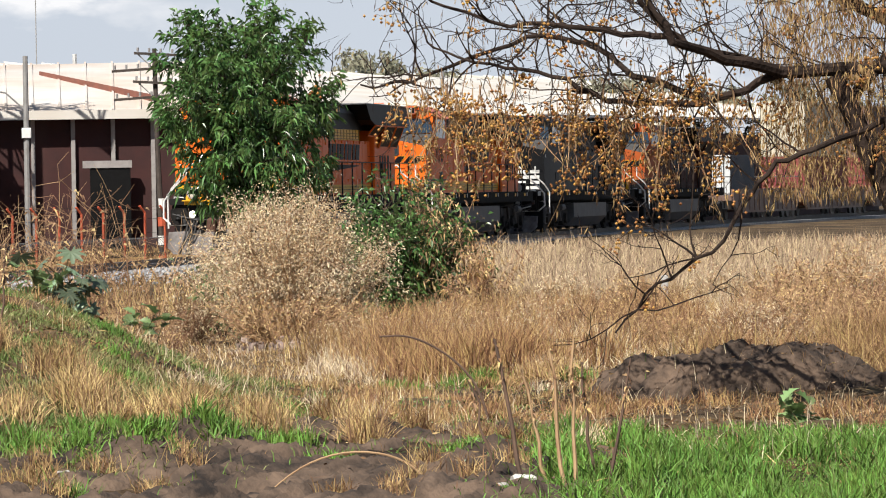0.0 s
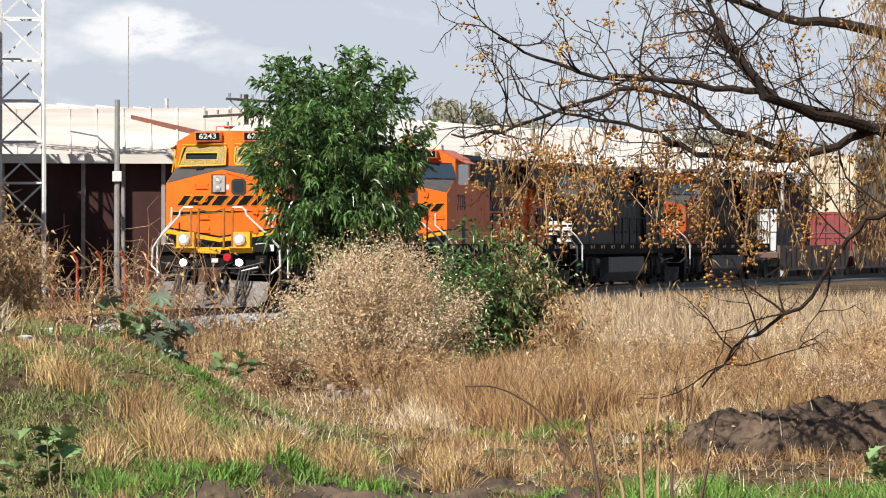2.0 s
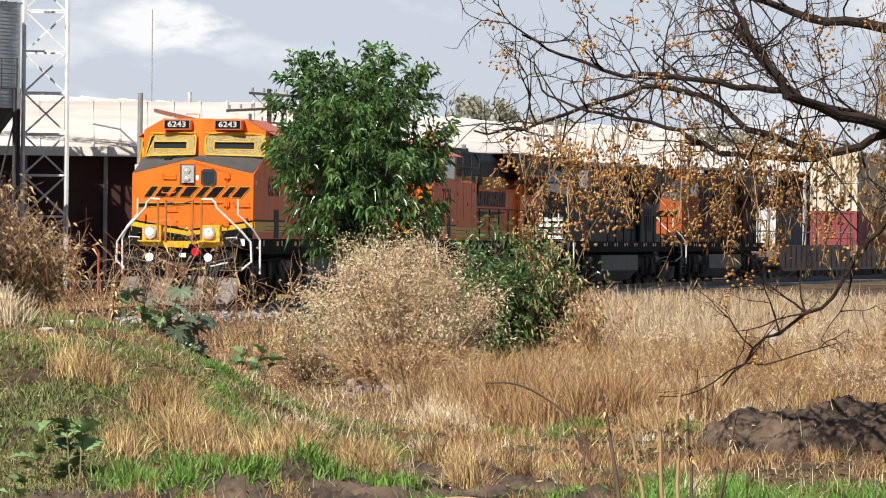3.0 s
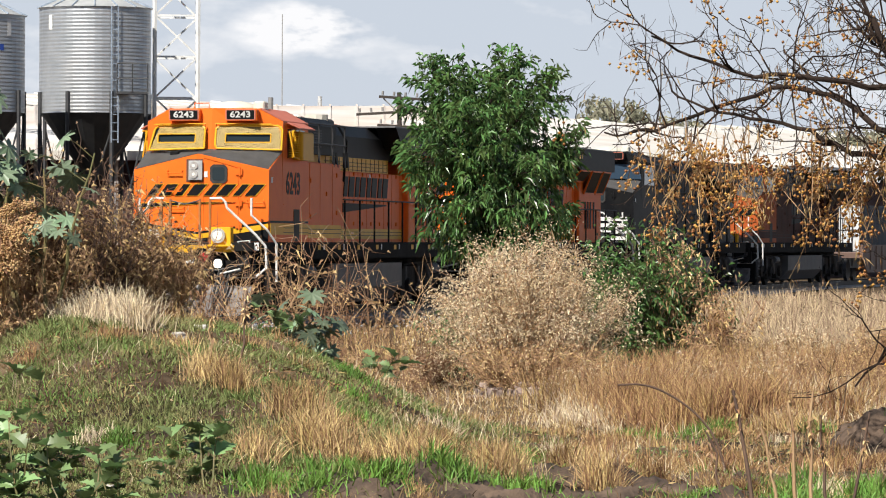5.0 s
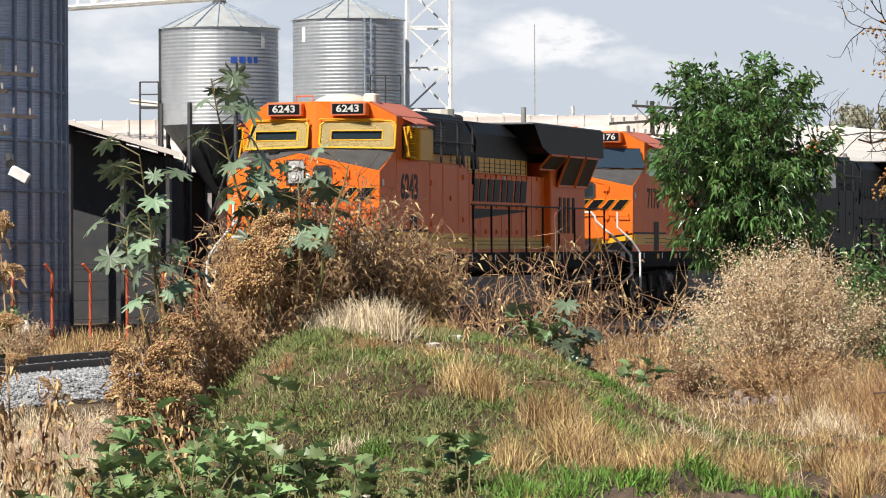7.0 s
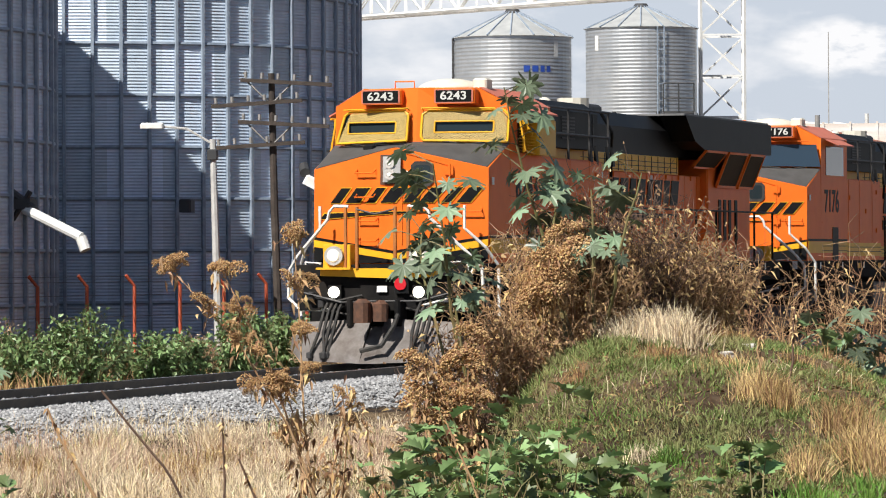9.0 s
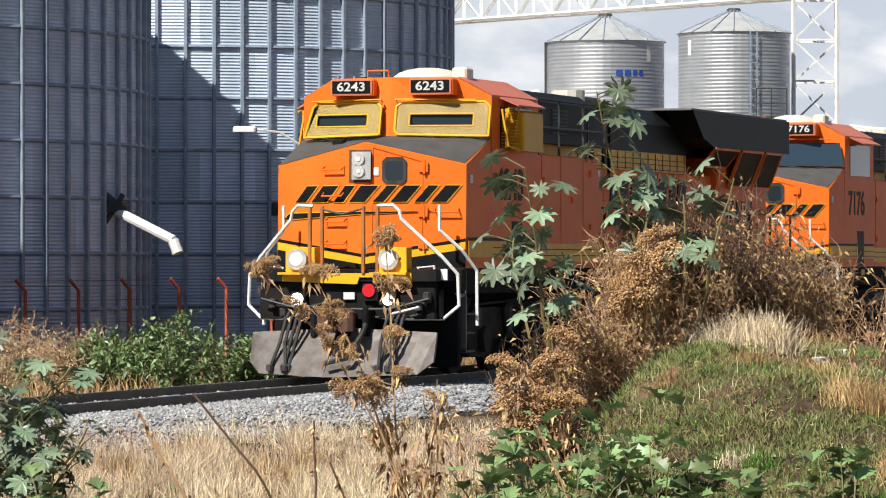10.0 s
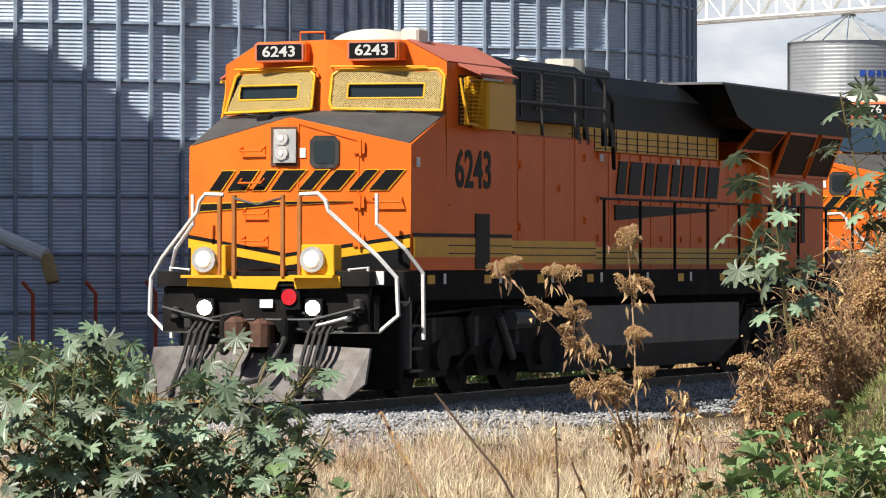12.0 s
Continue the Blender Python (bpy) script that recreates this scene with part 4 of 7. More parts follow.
    P("hose_bend", bar([(0.3, 0.35, 0.9), (0.7, 0.38, 0.62), (0.95, 0.25, 0.3), (1.03, -0.08, 0.22)], 0.04), M_RUBBER)
    for y in (-0.55, -0.36, 0.28, 0.5):
        P("rail_post", Mesh().box(0.3, 0.36, y - 0.024, y + 0.024, 1.52, 2.5, 0.006), mat_shaded_post if paint != "black" else M_WHITE)
    P("safety_chain", bar([(0.35, -0.36, 2.46), (0.35, -0.05, 2.38), (0.35, 0.28, 2.46)], 0.016), M_STEEL)
    for sg in (-1, 1):
        w = Mesh()
        bar([(0.33, sg * 0.5, 2.5), (0.33, sg * 0.74, 2.51), (0.31, sg * 0.83, 2.42), (0.30, sg * 0.86, 2.3), (0.1, sg * 1.42, 1.75), (0.0, sg * 1.62, 1.5), (0.0, sg * 1.64, 1.05), (0.05, sg * 1.42, 0.86), (0.25, sg * 0.86, 0.86)], 0.028, w)
        P("front_handrail", w, M_WHITE, label="white tubular handrail")
        w = bar([(-0.35, sg * 1.22, 2.52), (-0.35, sg * 1.22, 2.15), (-0.5, sg * 1.52, 1.85), (-0.7, sg * 1.68, 1.55), (-0.72, sg * 1.68, 0.75)], 0.026)
        P("step_handrail", w, M_WHITE, label="white tubular handrail")
        P("small_rail", bar([(0.1, sg * 1.15, 1.35), (0.12, sg * 1.05, 1.6), (0.12, sg * 1.3, 1.62), (0.12, sg * 1.3, 1.3)], 0.022), M_WHITE)
        P("side_bracket", Mesh().box(0.02, 0.12, sg * 1.3 - 0.12, sg * 1.3 + 0.12, 0.85, 1.3, 0.03), M_FRAME)
    P("front_sign", Mesh().box(0.1, 0.12, 1.05, 1.5, 1.42, 1.58), M_WHITE)
    # underside
    tank = Mesh().prism([(-1.45, 0.55), (-1.1, 0.2), (1.1, 0.2), (1.45, 0.55), (1.45, 1.1), (-1.45, 1.1)], "x", -14.1, -6.9)
    P("fuel_tank", tank, M_TANK, label="grey slab-sided fuel tank")
    P("underframe", Mesh().box(-20.4, -0.9, -0.8, 0.8, 0.75, 1.22), M_FRAME)
    for x0 in (-4.0, -17.3):
        for sg in (-1, 1):
            tf = [(x0 - 2.6, 0.75), (x0 - 2.2, 1.0), (x0 - 0.7, 1.0), (x0 - 0.5, 1.1), (x0 + 0.5, 1.1), (x0 + 0.7, 1.0), (x0 + 2.2, 1.0), (x0 + 2.6, 0.75), (x0 + 2.4, 0.26), (x0 + 1.5, 0.26), (x0 + 1.3, 0.52), (x0 + 0.5, 0.52), (x0 + 0.32, 0.24), (x0 - 0.32, 0.24), (x0 - 0.5, 0.52), (x0 - 1.3, 0.52), (x0 - 1.5, 0.26), (x0 - 2.4, 0.26)]
            P("bogie_frame", Mesh().prism(tf[::-1], "y", sg * 1.18 - 0.09, sg * 1.18 + 0.09), M_BOGIE)
            for k in (-1.85, 0, 1.85):
                P("axle_box", Mesh().disc((x0 + k, sg * 1.29, 0.53), (0, 1, 0), 0.2, 0.16, 12), M_BOGIE)
                P("spring", Mesh().tube([(x0 + k * 0.8 + 0.45, sg * 1.22, 0.62), (x0 + k * 0.8 + 0.45, sg * 1.22, 1.0)], 0.09, 8), M_STEEL)
            P("brake_pipe", bar([(x0 - 2.5, sg * 1.3, 1.06), (x0 - 0.4, sg * 1.31, 1.12), (x0 + 2.4, sg * 1.3, 1.04)], 0.022), M_BOGIE)
            P("brake_lever", bar([(x0 + 0.9, sg * 1.3, 1.0), (x0 + 0.75, sg * 1.3, 0.6), (x0 + 1.2, sg * 1.3, 0.35)], 0.035), M_BOGIE)
            P("damper", Mesh().tube([(x0 - 0.75, sg * 1.32, 0.45), (x0 - 0.25, sg * 1.32, 1.0)], 0.055, 8), M_TANK)
            P("sand_pipe", bar([(x0 + 2.35, sg * 1.25, 1.15), (x0 + 2.6, sg * 1.2, 0.7), (x0 + 2.45, sg * 0.85, 0.15)], 0.028), M_RUBBER)
            P("brake_cylinder", Mesh().tube([(x0 - 1.3, sg * 1.32, 0.95), (x0 - 0.6, sg * 1.32, 0.95)], 0.13, 10), M_TANK)
    for x in (-5.85, -4.0, -2.15, -19.15, -17.3, -15.45):
        w = Mesh().disc((0, -0.76, 0), (0, 1, 0), 0.53, 0.13, 20).disc((0, 0.76, 0), (0, 1, 0), 0.53, 0.13, 20).tube([(0, -0.76, 0), (0, 0.76, 0)], 0.09, 8)
        for sg in (-1, 1):
            for k in range(5):
                a = k * 1.2566
                w.disc((0.33 * math.cos(a), sg * 0.83, 0.33 * math.sin(a)), (0, 1, 0), 0.06, 0.02, 6)
        ws = part("wheelset", w, M_WHEEL, lo, "steel wheelset", at=Matrix.Translation((x + 10, 0, 0.53)))
        WHEELS.append((ws, x + 10))
    return lo


M_CONT = {k: mat(k + "_container_paint", a, b, 0.55, scale=1.2, bump=0.03, grime=0.3) for k, a, b in (
    ("pale_grey", (0.62, 0.64, 0.64), (0.52, 0.53, 0.52)), ("dark_blue", (0.035, 0.05, 0.07), (0.05, 0.06, 0.08)),
    ("red", (0.27, 0.05, 0.05), (0.2, 0.04, 0.04)), ("beige", (0.66, 0.60, 0.46), (0.56, 0.5, 0.38)), ("brown", (0.17, 0.10, 0.075), (0.12, 0.075, 0.06)))}


def container(parent, x1, length, z0, color, height=2.6, color_side=None):
    """A corrugated shipping container with its door end at x1, towards +x."""
    m = Mesh()
    n = int(length / 0.28)
    for sg in (-1, 1):
        pts = []
        for i in range(n * 4 + 1):
            u = i / (n * 4) * length
            pts.append((x1 - u, sg * (1.19 + (0.03 if (i % 4) in (0, 1) else 0.0))))
        for i in range(len(pts) - 1):
            a, b = pts[i], pts[i + 1]
            m.add([(a[0], a[1], z0), (b[0], b[1], z0), (b[0], b[1], z0 + height), (a[0], a[1], z0 + height)], [(0, 1, 2, 3) if sg < 0 else (3, 2, 1, 0)])
    m.box(x1 - length, x1, -1.19, 1.19, z0 + height - 0.04, z0 + height).box(x1 - length, x1, -1.19, 1.19, z0, z0 + 0.04)
    body = part("container", m, M_CONT[color_side or color], parent, f"corrugated {(color_side or color).replace('_', ' ')} shipping container")
    part("container_door", Mesh().box(x1 - 0.03, x1, -1.17, 1.17, z0 + 0.05, z0 + height - 0.05), M_CONT[color], body)
    for y in (-1.16, -0.02, 1.06):
        part("door_post", Mesh().box(x1, x1 + 0.04, y, y + 0.1, z0, z0 + height), M_CONT[color], body)
    for z in (z0, z0 + height * 0.5, z0 + height - 0.1):
        part("door_rib", Mesh().box(x1, x1 + 0.03, -1.17, 1.17, z, z + 0.1), M_CONT[color], body)
    rods = Mesh()
    for y in (-0.85, -0.35, 0.35, 0.85):
        bar([(x1 + 0.05, y, z0 + 0.05), (x1 + 0.05, y, z0 + height - 0.05)], 0.022, rods)
    part("lock_rod", rods, M_STEEL, body)
    return body


def well_car(label, loads):
    """An intermodal well wagon, its front end at +9.5, with its containers."""
    w = thing("well_wagon", label, "wagon", group="wagons of the train")
    for sg in (-1, 1):
        part("side_sill", Mesh().prism([(-8.2, 0.35), (8.2, 0.35), (9.2, 0.9), (9.2, 1.5), (-9.2, 1.5), (-9.2, 0.9)], "y", sg * 1.4 - 0.06, sg * 1.4 + 0.06), M_CONT["brown"], w)
        for k in range(13):
            part("side_rib", Mesh().box(-8 + k * 1.3, -7.92 + k * 1.3, sg * 1.46 - 0.03, sg * 1.46 + 0.04, 0.45, 1.45), M_CONT["brown"], w)
    for sg in (-1, 1):
        part("end_platform", Mesh().box(min(sg * 7.6, sg * 9.3), max(sg * 7.6, sg * 9.3), -1.4, 1.4, 0.95, 1.2, 0.03), M_CONT["brown"], w)
        part("end_rail", bar([(sg * 9.2, -1.3, 1.2), (sg * 9.2, -1.3, 2.1), (sg * 9.2, 1.3, 2.1), (sg * 9.2, 1.3, 1.2)], 0.03), M_STEEL, w)
        part("coupler", Mesh().box(min(sg * 9.2, sg * 9.9), max(sg * 9.2, sg * 9.9), -0.15, 0.15, 0.7, 1.0, 0.04), M_RUST, w)
        for x in (8.0, 9.4):
            ws = part("wheelset", Mesh().disc((0, -0.76, 0), (0, 1, 0), 0.46, 0.13, 18).disc((0, 0.76, 0), (0, 1, 0), 0.46, 0.13, 18).tube([(0, -0.76, 0), (0, 0.76, 0)], 0.08, 8), M_STEEL, w, at=Matrix.Translation((sg * (x - 0.2), 0, 0.46)))
            WHEELS.append((ws, sg * (x - 0.2)))
    part("well_floor", Mesh().box(-7.6, 7.6, -1.35, 1.35, 0.4, 0.5), M_CONT["brown"], w)
    for args in loads:
        container(w, *args)
    return w


WHEELS = []
mat_nose_top = mat("matt_grey_panel", (0.075, 0.072, 0.07), (0.055, 0.052, 0.05), 0.8, scale=3.0, bump=0.05)
# orange of the front posts, darkened for the shadow they stand in
mat_shaded_post = mat("shaded_orange_post_paint", (0.42, 0.15, 0.03), (0.30, 0.11, 0.03), 0.5, scale=4.0)
lead = locomotive("locomotive", "orange, yellow and black diesel locomotive with yellow wire window screens", "orange", "6243", True, "locomotives of the train")
second = locomotive("locomotive", "orange, yellow and black diesel locomotive coupled behind the first", "orange", "7176", False, "locomotives of the train")
third = locomotive("locomotive", "black diesel locomotive with white bars on its nose", "black", "", False, "locomotives of the train")
fourth = locomotive("locomotive", "dull orange diesel locomotive with dark red-brown sides", "dark_sided", "", False, "locomotives of the train")
car_a = well_car("brown well wagon with a short pale grey container", [(8.4, 6.1, 0.55, "pale_grey", 2.6, "dark_blue")])
car_b = well_car("brown well wagon with a red container under a beige one", [(7.4, 12.2, 0.55, "red"), (7.4, 12.2, 3.17, "beige", 2.9)])
car_c = well_car("brown well wagon with a red container under a brown one", [(7.4, 12.2, 0.55, "red"), (7.4, 12.2, 3.17, "brown", 2.9)])
TRAIN = ((lead, 10.0), (second, 32.3), (third, 54.6), (fourth, 76.9), (car_a, 99.4), (car_b, 119.2), (car_c, 139.0))


def along(t):
    """How far the train has come after t seconds."""
    u = t - 6
    return -82.78 + 5.7431 * u + 0.01805 * u * u


def motions():
    times = [k * 0.5 for k in range(25)]
    for ob, back_by in TRAIN:
        rows = []
        for t in times:
            x, y, h = track(along(t) - back_by)
            rows.append((t, Matrix.Translation((x, y, RAIL_Z)) @ Matrix.Rotation(h, 4, "Z")))
        walk(ob, rows)
    fine = [k * 0.1 for k in range(121)]
    for ob, x in WHEELS:
        r = ob.matrix_basis.translation.z
        walk(ob, [(t, Matrix.Translation((x, 0, r)) @ Matrix.Rotation((along(t) - along(0)) / r, 4, "Y")) for t in fine])


# ---- silos and yard ----
def galvanised(name, color, color2, wave_scale, strength, rough=0.42, metal=0.75):
    """Galvanised corrugated sheet: fine level ribs, spangle and stains, each sheet a little different."""
    m = mat(name, color, color2, rough, metal, scale=1.3, spread=0.16, grime=0.25)
    n, l = m.node_tree.nodes, m.node_tree.links
    co = n.new("ShaderNodeTexCoord")
    w = n.new("ShaderNodeTexWave")
    w.wave_type, w.bands_direction, w.wave_profile = "BANDS", "Z", "SIN"
    w.inputs["Scale"].default_value = wave_scale
    bp = n.new("ShaderNodeBump")
    bp.inputs["Strength"].default_value, bp.inputs["Distance"].default_value = strength, 0.02
    l.new(co.outputs["Object"], w.inputs["Vector"])
    l.new(w.outputs["Fac"], bp.inputs["Height"])
    l.new(bp.outputs["Normal"], n["Principled BSDF"].inputs["Normal"])
    return m


M_GALV = galvanised("galvanised_silo_sheet", (0.65, 0.74, 0.86), (0.50, 0.59, 0.71), 4.4, 0.7, 0.5, 0.05)
M_GALVPOST = mat("dull_galvanised_post", (0.33, 0.39, 0.47), (0.22, 0.27, 0.34), 0.5, 0.1, scale=4)
M_TINYGALV = galvanised("bright_galvanised_sheet", (0.60, 0.61, 0.62), (0.48, 0.5, 0.52), 2.6, 0.4, 0.42, 0.7)
M_ROOFGREY = mat("grey_silo_roof", (0.50, 0.51, 0.50), (0.40, 0.41, 0.41), 0.6, 0.3, scale=2, grime=0.2)
# dark steel paint, also the colour of the shade inside the open shed
M_STEELSHADE = mat("dark_steel_and_shed_shade", (0.035, 0.036, 0.04), (0.05, 0.05, 0.05), 0.6, scale=3)
M_TRUSSWHITE = mat("white_painted_steel", (0.78, 0.78, 0.76), (0.66, 0.66, 0.64), 0.5, scale=2.0, grime=0.15)
M_OCHRE = mat("dull_yellow_spout", (0.52, 0.38, 0.16), (0.4, 0.28, 0.11), 0.7, scale=5.0)
M_BLUE = mat("blue_lettering_paint", (0.02, 0.07, 0.36), (0.02, 0.06, 0.3), 0.5)


def big_silo(az, dist, r, turn_step, rings, label, h, foot):
    """A stiffened corrugated grain silo; the sheets on the viewer's side are single pieces."""
    x, y, _ = place(az, dist, 0)
    si = thing("grain_silo", label, "silo", Matrix.Translation((x, y, foot)), group="large grain silos")
    a0 = math.atan2(-y, -x)
    n = int(round(math.pi * 2 / (turn_step * 2)))
    st = 2 * math.pi / n

    def sheet_mesh(start, count, z):
        m = Mesh()
        for i in range(count * 4):
            a, b = start + st * i / 4, start + st * (i + 1) / 4
            m.add([(r * math.cos(a), r * math.sin(a), z), (r * math.cos(b), r * math.sin(b), z), (r * math.cos(b), r * math.sin(b), z + h), (r * math.cos(a), r * math.sin(a), z + h)], [(0, 1, 2, 3)])
        return m
    one = sheet_mesh(-st / 2, 1, 0).data("wall_sheet", M_GALV)
    half = n // 4
    for k in range(rings):
        for i in range(-half, half + 1):
            if k < 8:
                part("wall_sheet", one, M_GALV, si, at=Matrix.Translation((0, 0, 0.5 + k * h)) @ Matrix.Rotation(a0 + i * st, 4, "Z"))
        rest = sheet_mesh(a0 + (half + 0.5) * st, n - 2 * half - 1, 0.5 + k * h) if k < 8 else sheet_mesh(a0, n, 0.5 + k * h)
        part("wall_sheet", rest, M_GALV, si)
    top = 0.5 + rings * h
    for k in range(rings + 1):
        z = 0.5 + k * h
        part("ring_seam", Mesh().tube([((r + 0.02) * math.cos(a), (r + 0.02) * math.sin(a), z) for a in np.linspace(0, 2 * math.pi, 97)], 0.045, 5), M_GALVPOST, si)
    post = Mesh()
    post.box(r + 0.005, r + 0.09, -0.04, 0.04, 0.35, top, 0.01)
    pm = post.data("stiffener", M_GALVPOST)
    for i in range(2 * n):
        part("stiffener", pm, M_GALVPOST, si, at=Matrix.Rotation(a0 + (i + 0.5) * st / 2, 4, "Z"))
    cone = Mesh()
    cone.tube([(0, 0, top), (0, 0, top + r * 0.5)], r + 0.15, 64, 0.6)
    part("roof", cone, M_ROOFGREY, si)
    part("concrete_base", Mesh().tube([(0, 0, -0.6), (0, 0, 0.5)], r + 0.12, 64), M_CONCRETE, si)
    return si


M_CONCRETE = mat("grey_concrete", (0.33, 0.33, 0.33), (0.24, 0.24, 0.24), 0.9, scale=2.0, bump=0.2, grime=0.3)
big_silo(13.46, 88.0, 7.93, radians(4.57), 10, "large dark galvanised grain silo with upright stiffeners", 1.07, -0.84)
# the 20.1 degree silo stays out of view, sized for its shadow on the first
big_silo(20.1, 67.8, 6.0, radians(5.5), 16, "tall galvanised grain silo out of view, added to shade the left silo", 1.04, -0.84)
big_silo(7.97, 102.5, 6.62, radians(5.5), 12, "large dark galvanised grain silo standing behind another", 1.15, -0.98)

# chute, floodlights and a small box on the silo walls
ch = thing("grain_chute", "white sloping metal grain chute on a dark bracket", "chute", Matrix.Translation(place(8.2, 84.0, 0)))
part("pipe", Mesh().tube([(-0.7, 0, 2.6), (0.45, -0.5, 2.05)], 0.10, 10).tube([(0.45, -0.5, 2.05), (0.55, -0.55, 1.8)], 0.11, 10), M_TRUSSWHITE, ch)
part("bracket", Mesh().box(-1.05, -0.6, -0.1, 0.9, 2.6, 2.8).tube([(-1.0, 0, 2.95), (-0.55, 0, 2.6)], 0.09, 8).tube([(-0.95, 0, 2.4), (-0.6, 0, 2.95)], 0.06, 6), M_STEELSHADE, ch)
chute = thing("grain_chute", "white sloping metal grain chute with a dull yellow spout", "chute")
part("pipe", Mesh().tube([(-19.22, 75.80, 2.59), (-17.10, 75.08, 1.76)], 0.13, 12), M_TRUSSWHITE, chute)
part("spout", Mesh().tube([(-17.10, 75.08, 1.76), (-16.95, 75.01, 1.28)], 0.12, 12), M_OCHRE, chute, "dull yellow spout")
part("bracket", Mesh().tube([(-19.15, 75.8, 2.57), (-19.15, 78.0, 2.85)], 0.08, 6).tube([(-18.4, 75.5, 2.25), (-18.4, 78.1, 1.9)], 0.05, 6), M_STEELSHADE, chute)
fl = thing("floodlight", "small grey floodlight on a bracket at the silo wall", "floodlight", Matrix.Translation(place(4.95, 97.4, 3.4)))
part("lamp_head", Mesh().box(-0.05, 0.42, -0.2, 0.1, -0.12, 0.12, 0.04), M_WHITE, fl, at=Matrix.Rotation(0.5, 4, "Y"))
part("bracket", Mesh().tube([(-0.1, 0.3, 0.3), (-0.05, 0, 0.15)], 0.12, 8), M_STEELSHADE, fl)
jb = thing("junction_box", "small dark box fixed to the silo wall", "junction box", Matrix.Translation(place(6.55, 95.3, 2.8)))
part("box", Mesh().box(-0.13, 0.13, -0.3, 0.5, -0.15, 0.15, 0.03), M_STEELSHADE, jb)


def hopper_silo(az, dist, r, z0, z1, apex, label, ladder, marks):
    """A small hopper-bottomed silo on steel legs with a conical roof."""
    x, y, _ = place(az, dist, 0)
    si = thing("hopper_silo", label, "silo", Matrix.Translation((x, y, 0)), group="hopper silos")
    part("wall", Mesh().tube([(0, 0, z0), (0, 0, z1)], r, 48), M_TINYGALV, si)
    part("roof", Mesh().tube([(0, 0, z1), (0, 0, apex)], r + 0.08, 24, 0.25), M_ROOFGREY, si)
    ribs = Mesh()
    for k in range(16):
        a = k * math.pi / 8
        ribs.tube([((r + 0.08) * math.cos(a), (r + 0.08) * math.sin(a), z1 + 0.02), (0.25 * math.cos(a), 0.25 * math.sin(a), apex + 0.02)], 0.025, 4)
    part("roof_rib", ribs, M_GALVPOST, si)
    part("cap", Mesh().tube([(0, 0, apex - 0.05), (0, 0, apex + 0.12)], 0.32, 12, 0.2), M_STEELSHADE, si)
    part("hopper", Mesh().tube([(0, 0, z0), (0, 0, z0 - 0.35), (0, 0, z0 - 2.2)][::2], r * 0.98, 24, 0.25), M_STEELSHADE, si)
    for k in range(8):
        a = k * math.pi / 4 + 0.3
        part("leg", Mesh().tube([((r + 0.05) * math.cos(a), (r + 0.05) * math.sin(a), -0.6), ((r + 0.05) * math.cos(a), (r + 0.05) * math.sin(a), z0 + 0.7)], 0.07, 6), M_STEELSHADE, si)
        b = a + math.pi / 4
        part("brace", Mesh().tube([(r * math.cos(a), r * math.sin(a), 0.6), (r * math.cos(b), r * math.sin(b), z0 - 0.6)], 0.035, 5), M_STEELSHADE, si)
    for ang, zz in marks:
        m = Mesh()
        for i in range(3):
            a, b = ang + i * 0.033, ang + (i + 1) * 0.033
            rr = r + 0.012
            m.add([(rr * math.cos(a), rr * math.sin(a), zz), (rr * math.cos(b), rr * math.sin(b), zz), (rr * math.cos(b), rr * math.sin(b), zz + 0.5), (rr * math.cos(a), rr * math.sin(a), zz + 0.5)], [(0, 1, 2, 3)])
        part("label_plate", m, M_WHITE, si, "pale rectangular label plate")
    if ladder:
        a = -math.pi / 2 + 0.35
        lad = Mesh()
        for da in (-0.06, 0.06):
            lad.tube([((r + 0.1) * math.cos(a + da), (r + 0.1) * math.sin(a + da), z0 - 1), ((r + 0.1) * math.cos(a + da), (r + 0.1) * math.sin(a + da), z1)], 0.025, 5)
        for k in range(16):
            z = z0 - 0.9 + k * 0.28
            lad.tube([((r + 0.1) * math.cos(a - 0.06), (r + 0.1) * math.sin(a - 0.06), z), ((r + 0.1) * math.cos(a + 0.06), (r + 0.1) * math.sin(a + 0.06), z)], 0.018, 4)
        part("ladder", lad, M_GALVPOST, si)
        pl = Mesh().box(0.75, 1.75, -r - 0.5, -r + 0.3, z0 + 0.6, z0 + 0.68)
        for u in (0.75, 1.25, 1.75):
            pl.tube([(u, -r - 0.5, z0 + 0.65), (u, -r - 0.5, z0 + 1.6)], 0.025, 5)
        for z in (z0 + 1.1, z0 + 1.6):
            pl.tube([(0.75, -r - 0.5, z), (1.75, -r - 0.5, z)], 0.025, 5)
        part("access_platform", pl, M_STEELSHADE, si)
    else:
        pl = Mesh().box(-r - 0.65, -r + 0.1, -0.5, 0.4, z0 + 0.55, z0 + 0.62)
        for u in (-r - 0.65, -r - 0.05):
            pl.tube([(u, -0.5, -0.5), (u, -0.5, z0 + 1.4)], 0.035, 5)
        for z in (z0 + 1.0, z0 + 1.4):
            pl.tube([(-r - 0.65, -0.5, z), (-r, -0.5, z)], 0.025, 5)
        pl.tube([(-r - 0.02, -0.3, z0), (-r - 0.02, -0.3, z1)], 0.04, 5)
        part("access_platform", pl, M_STEELSHADE, si)
    return si


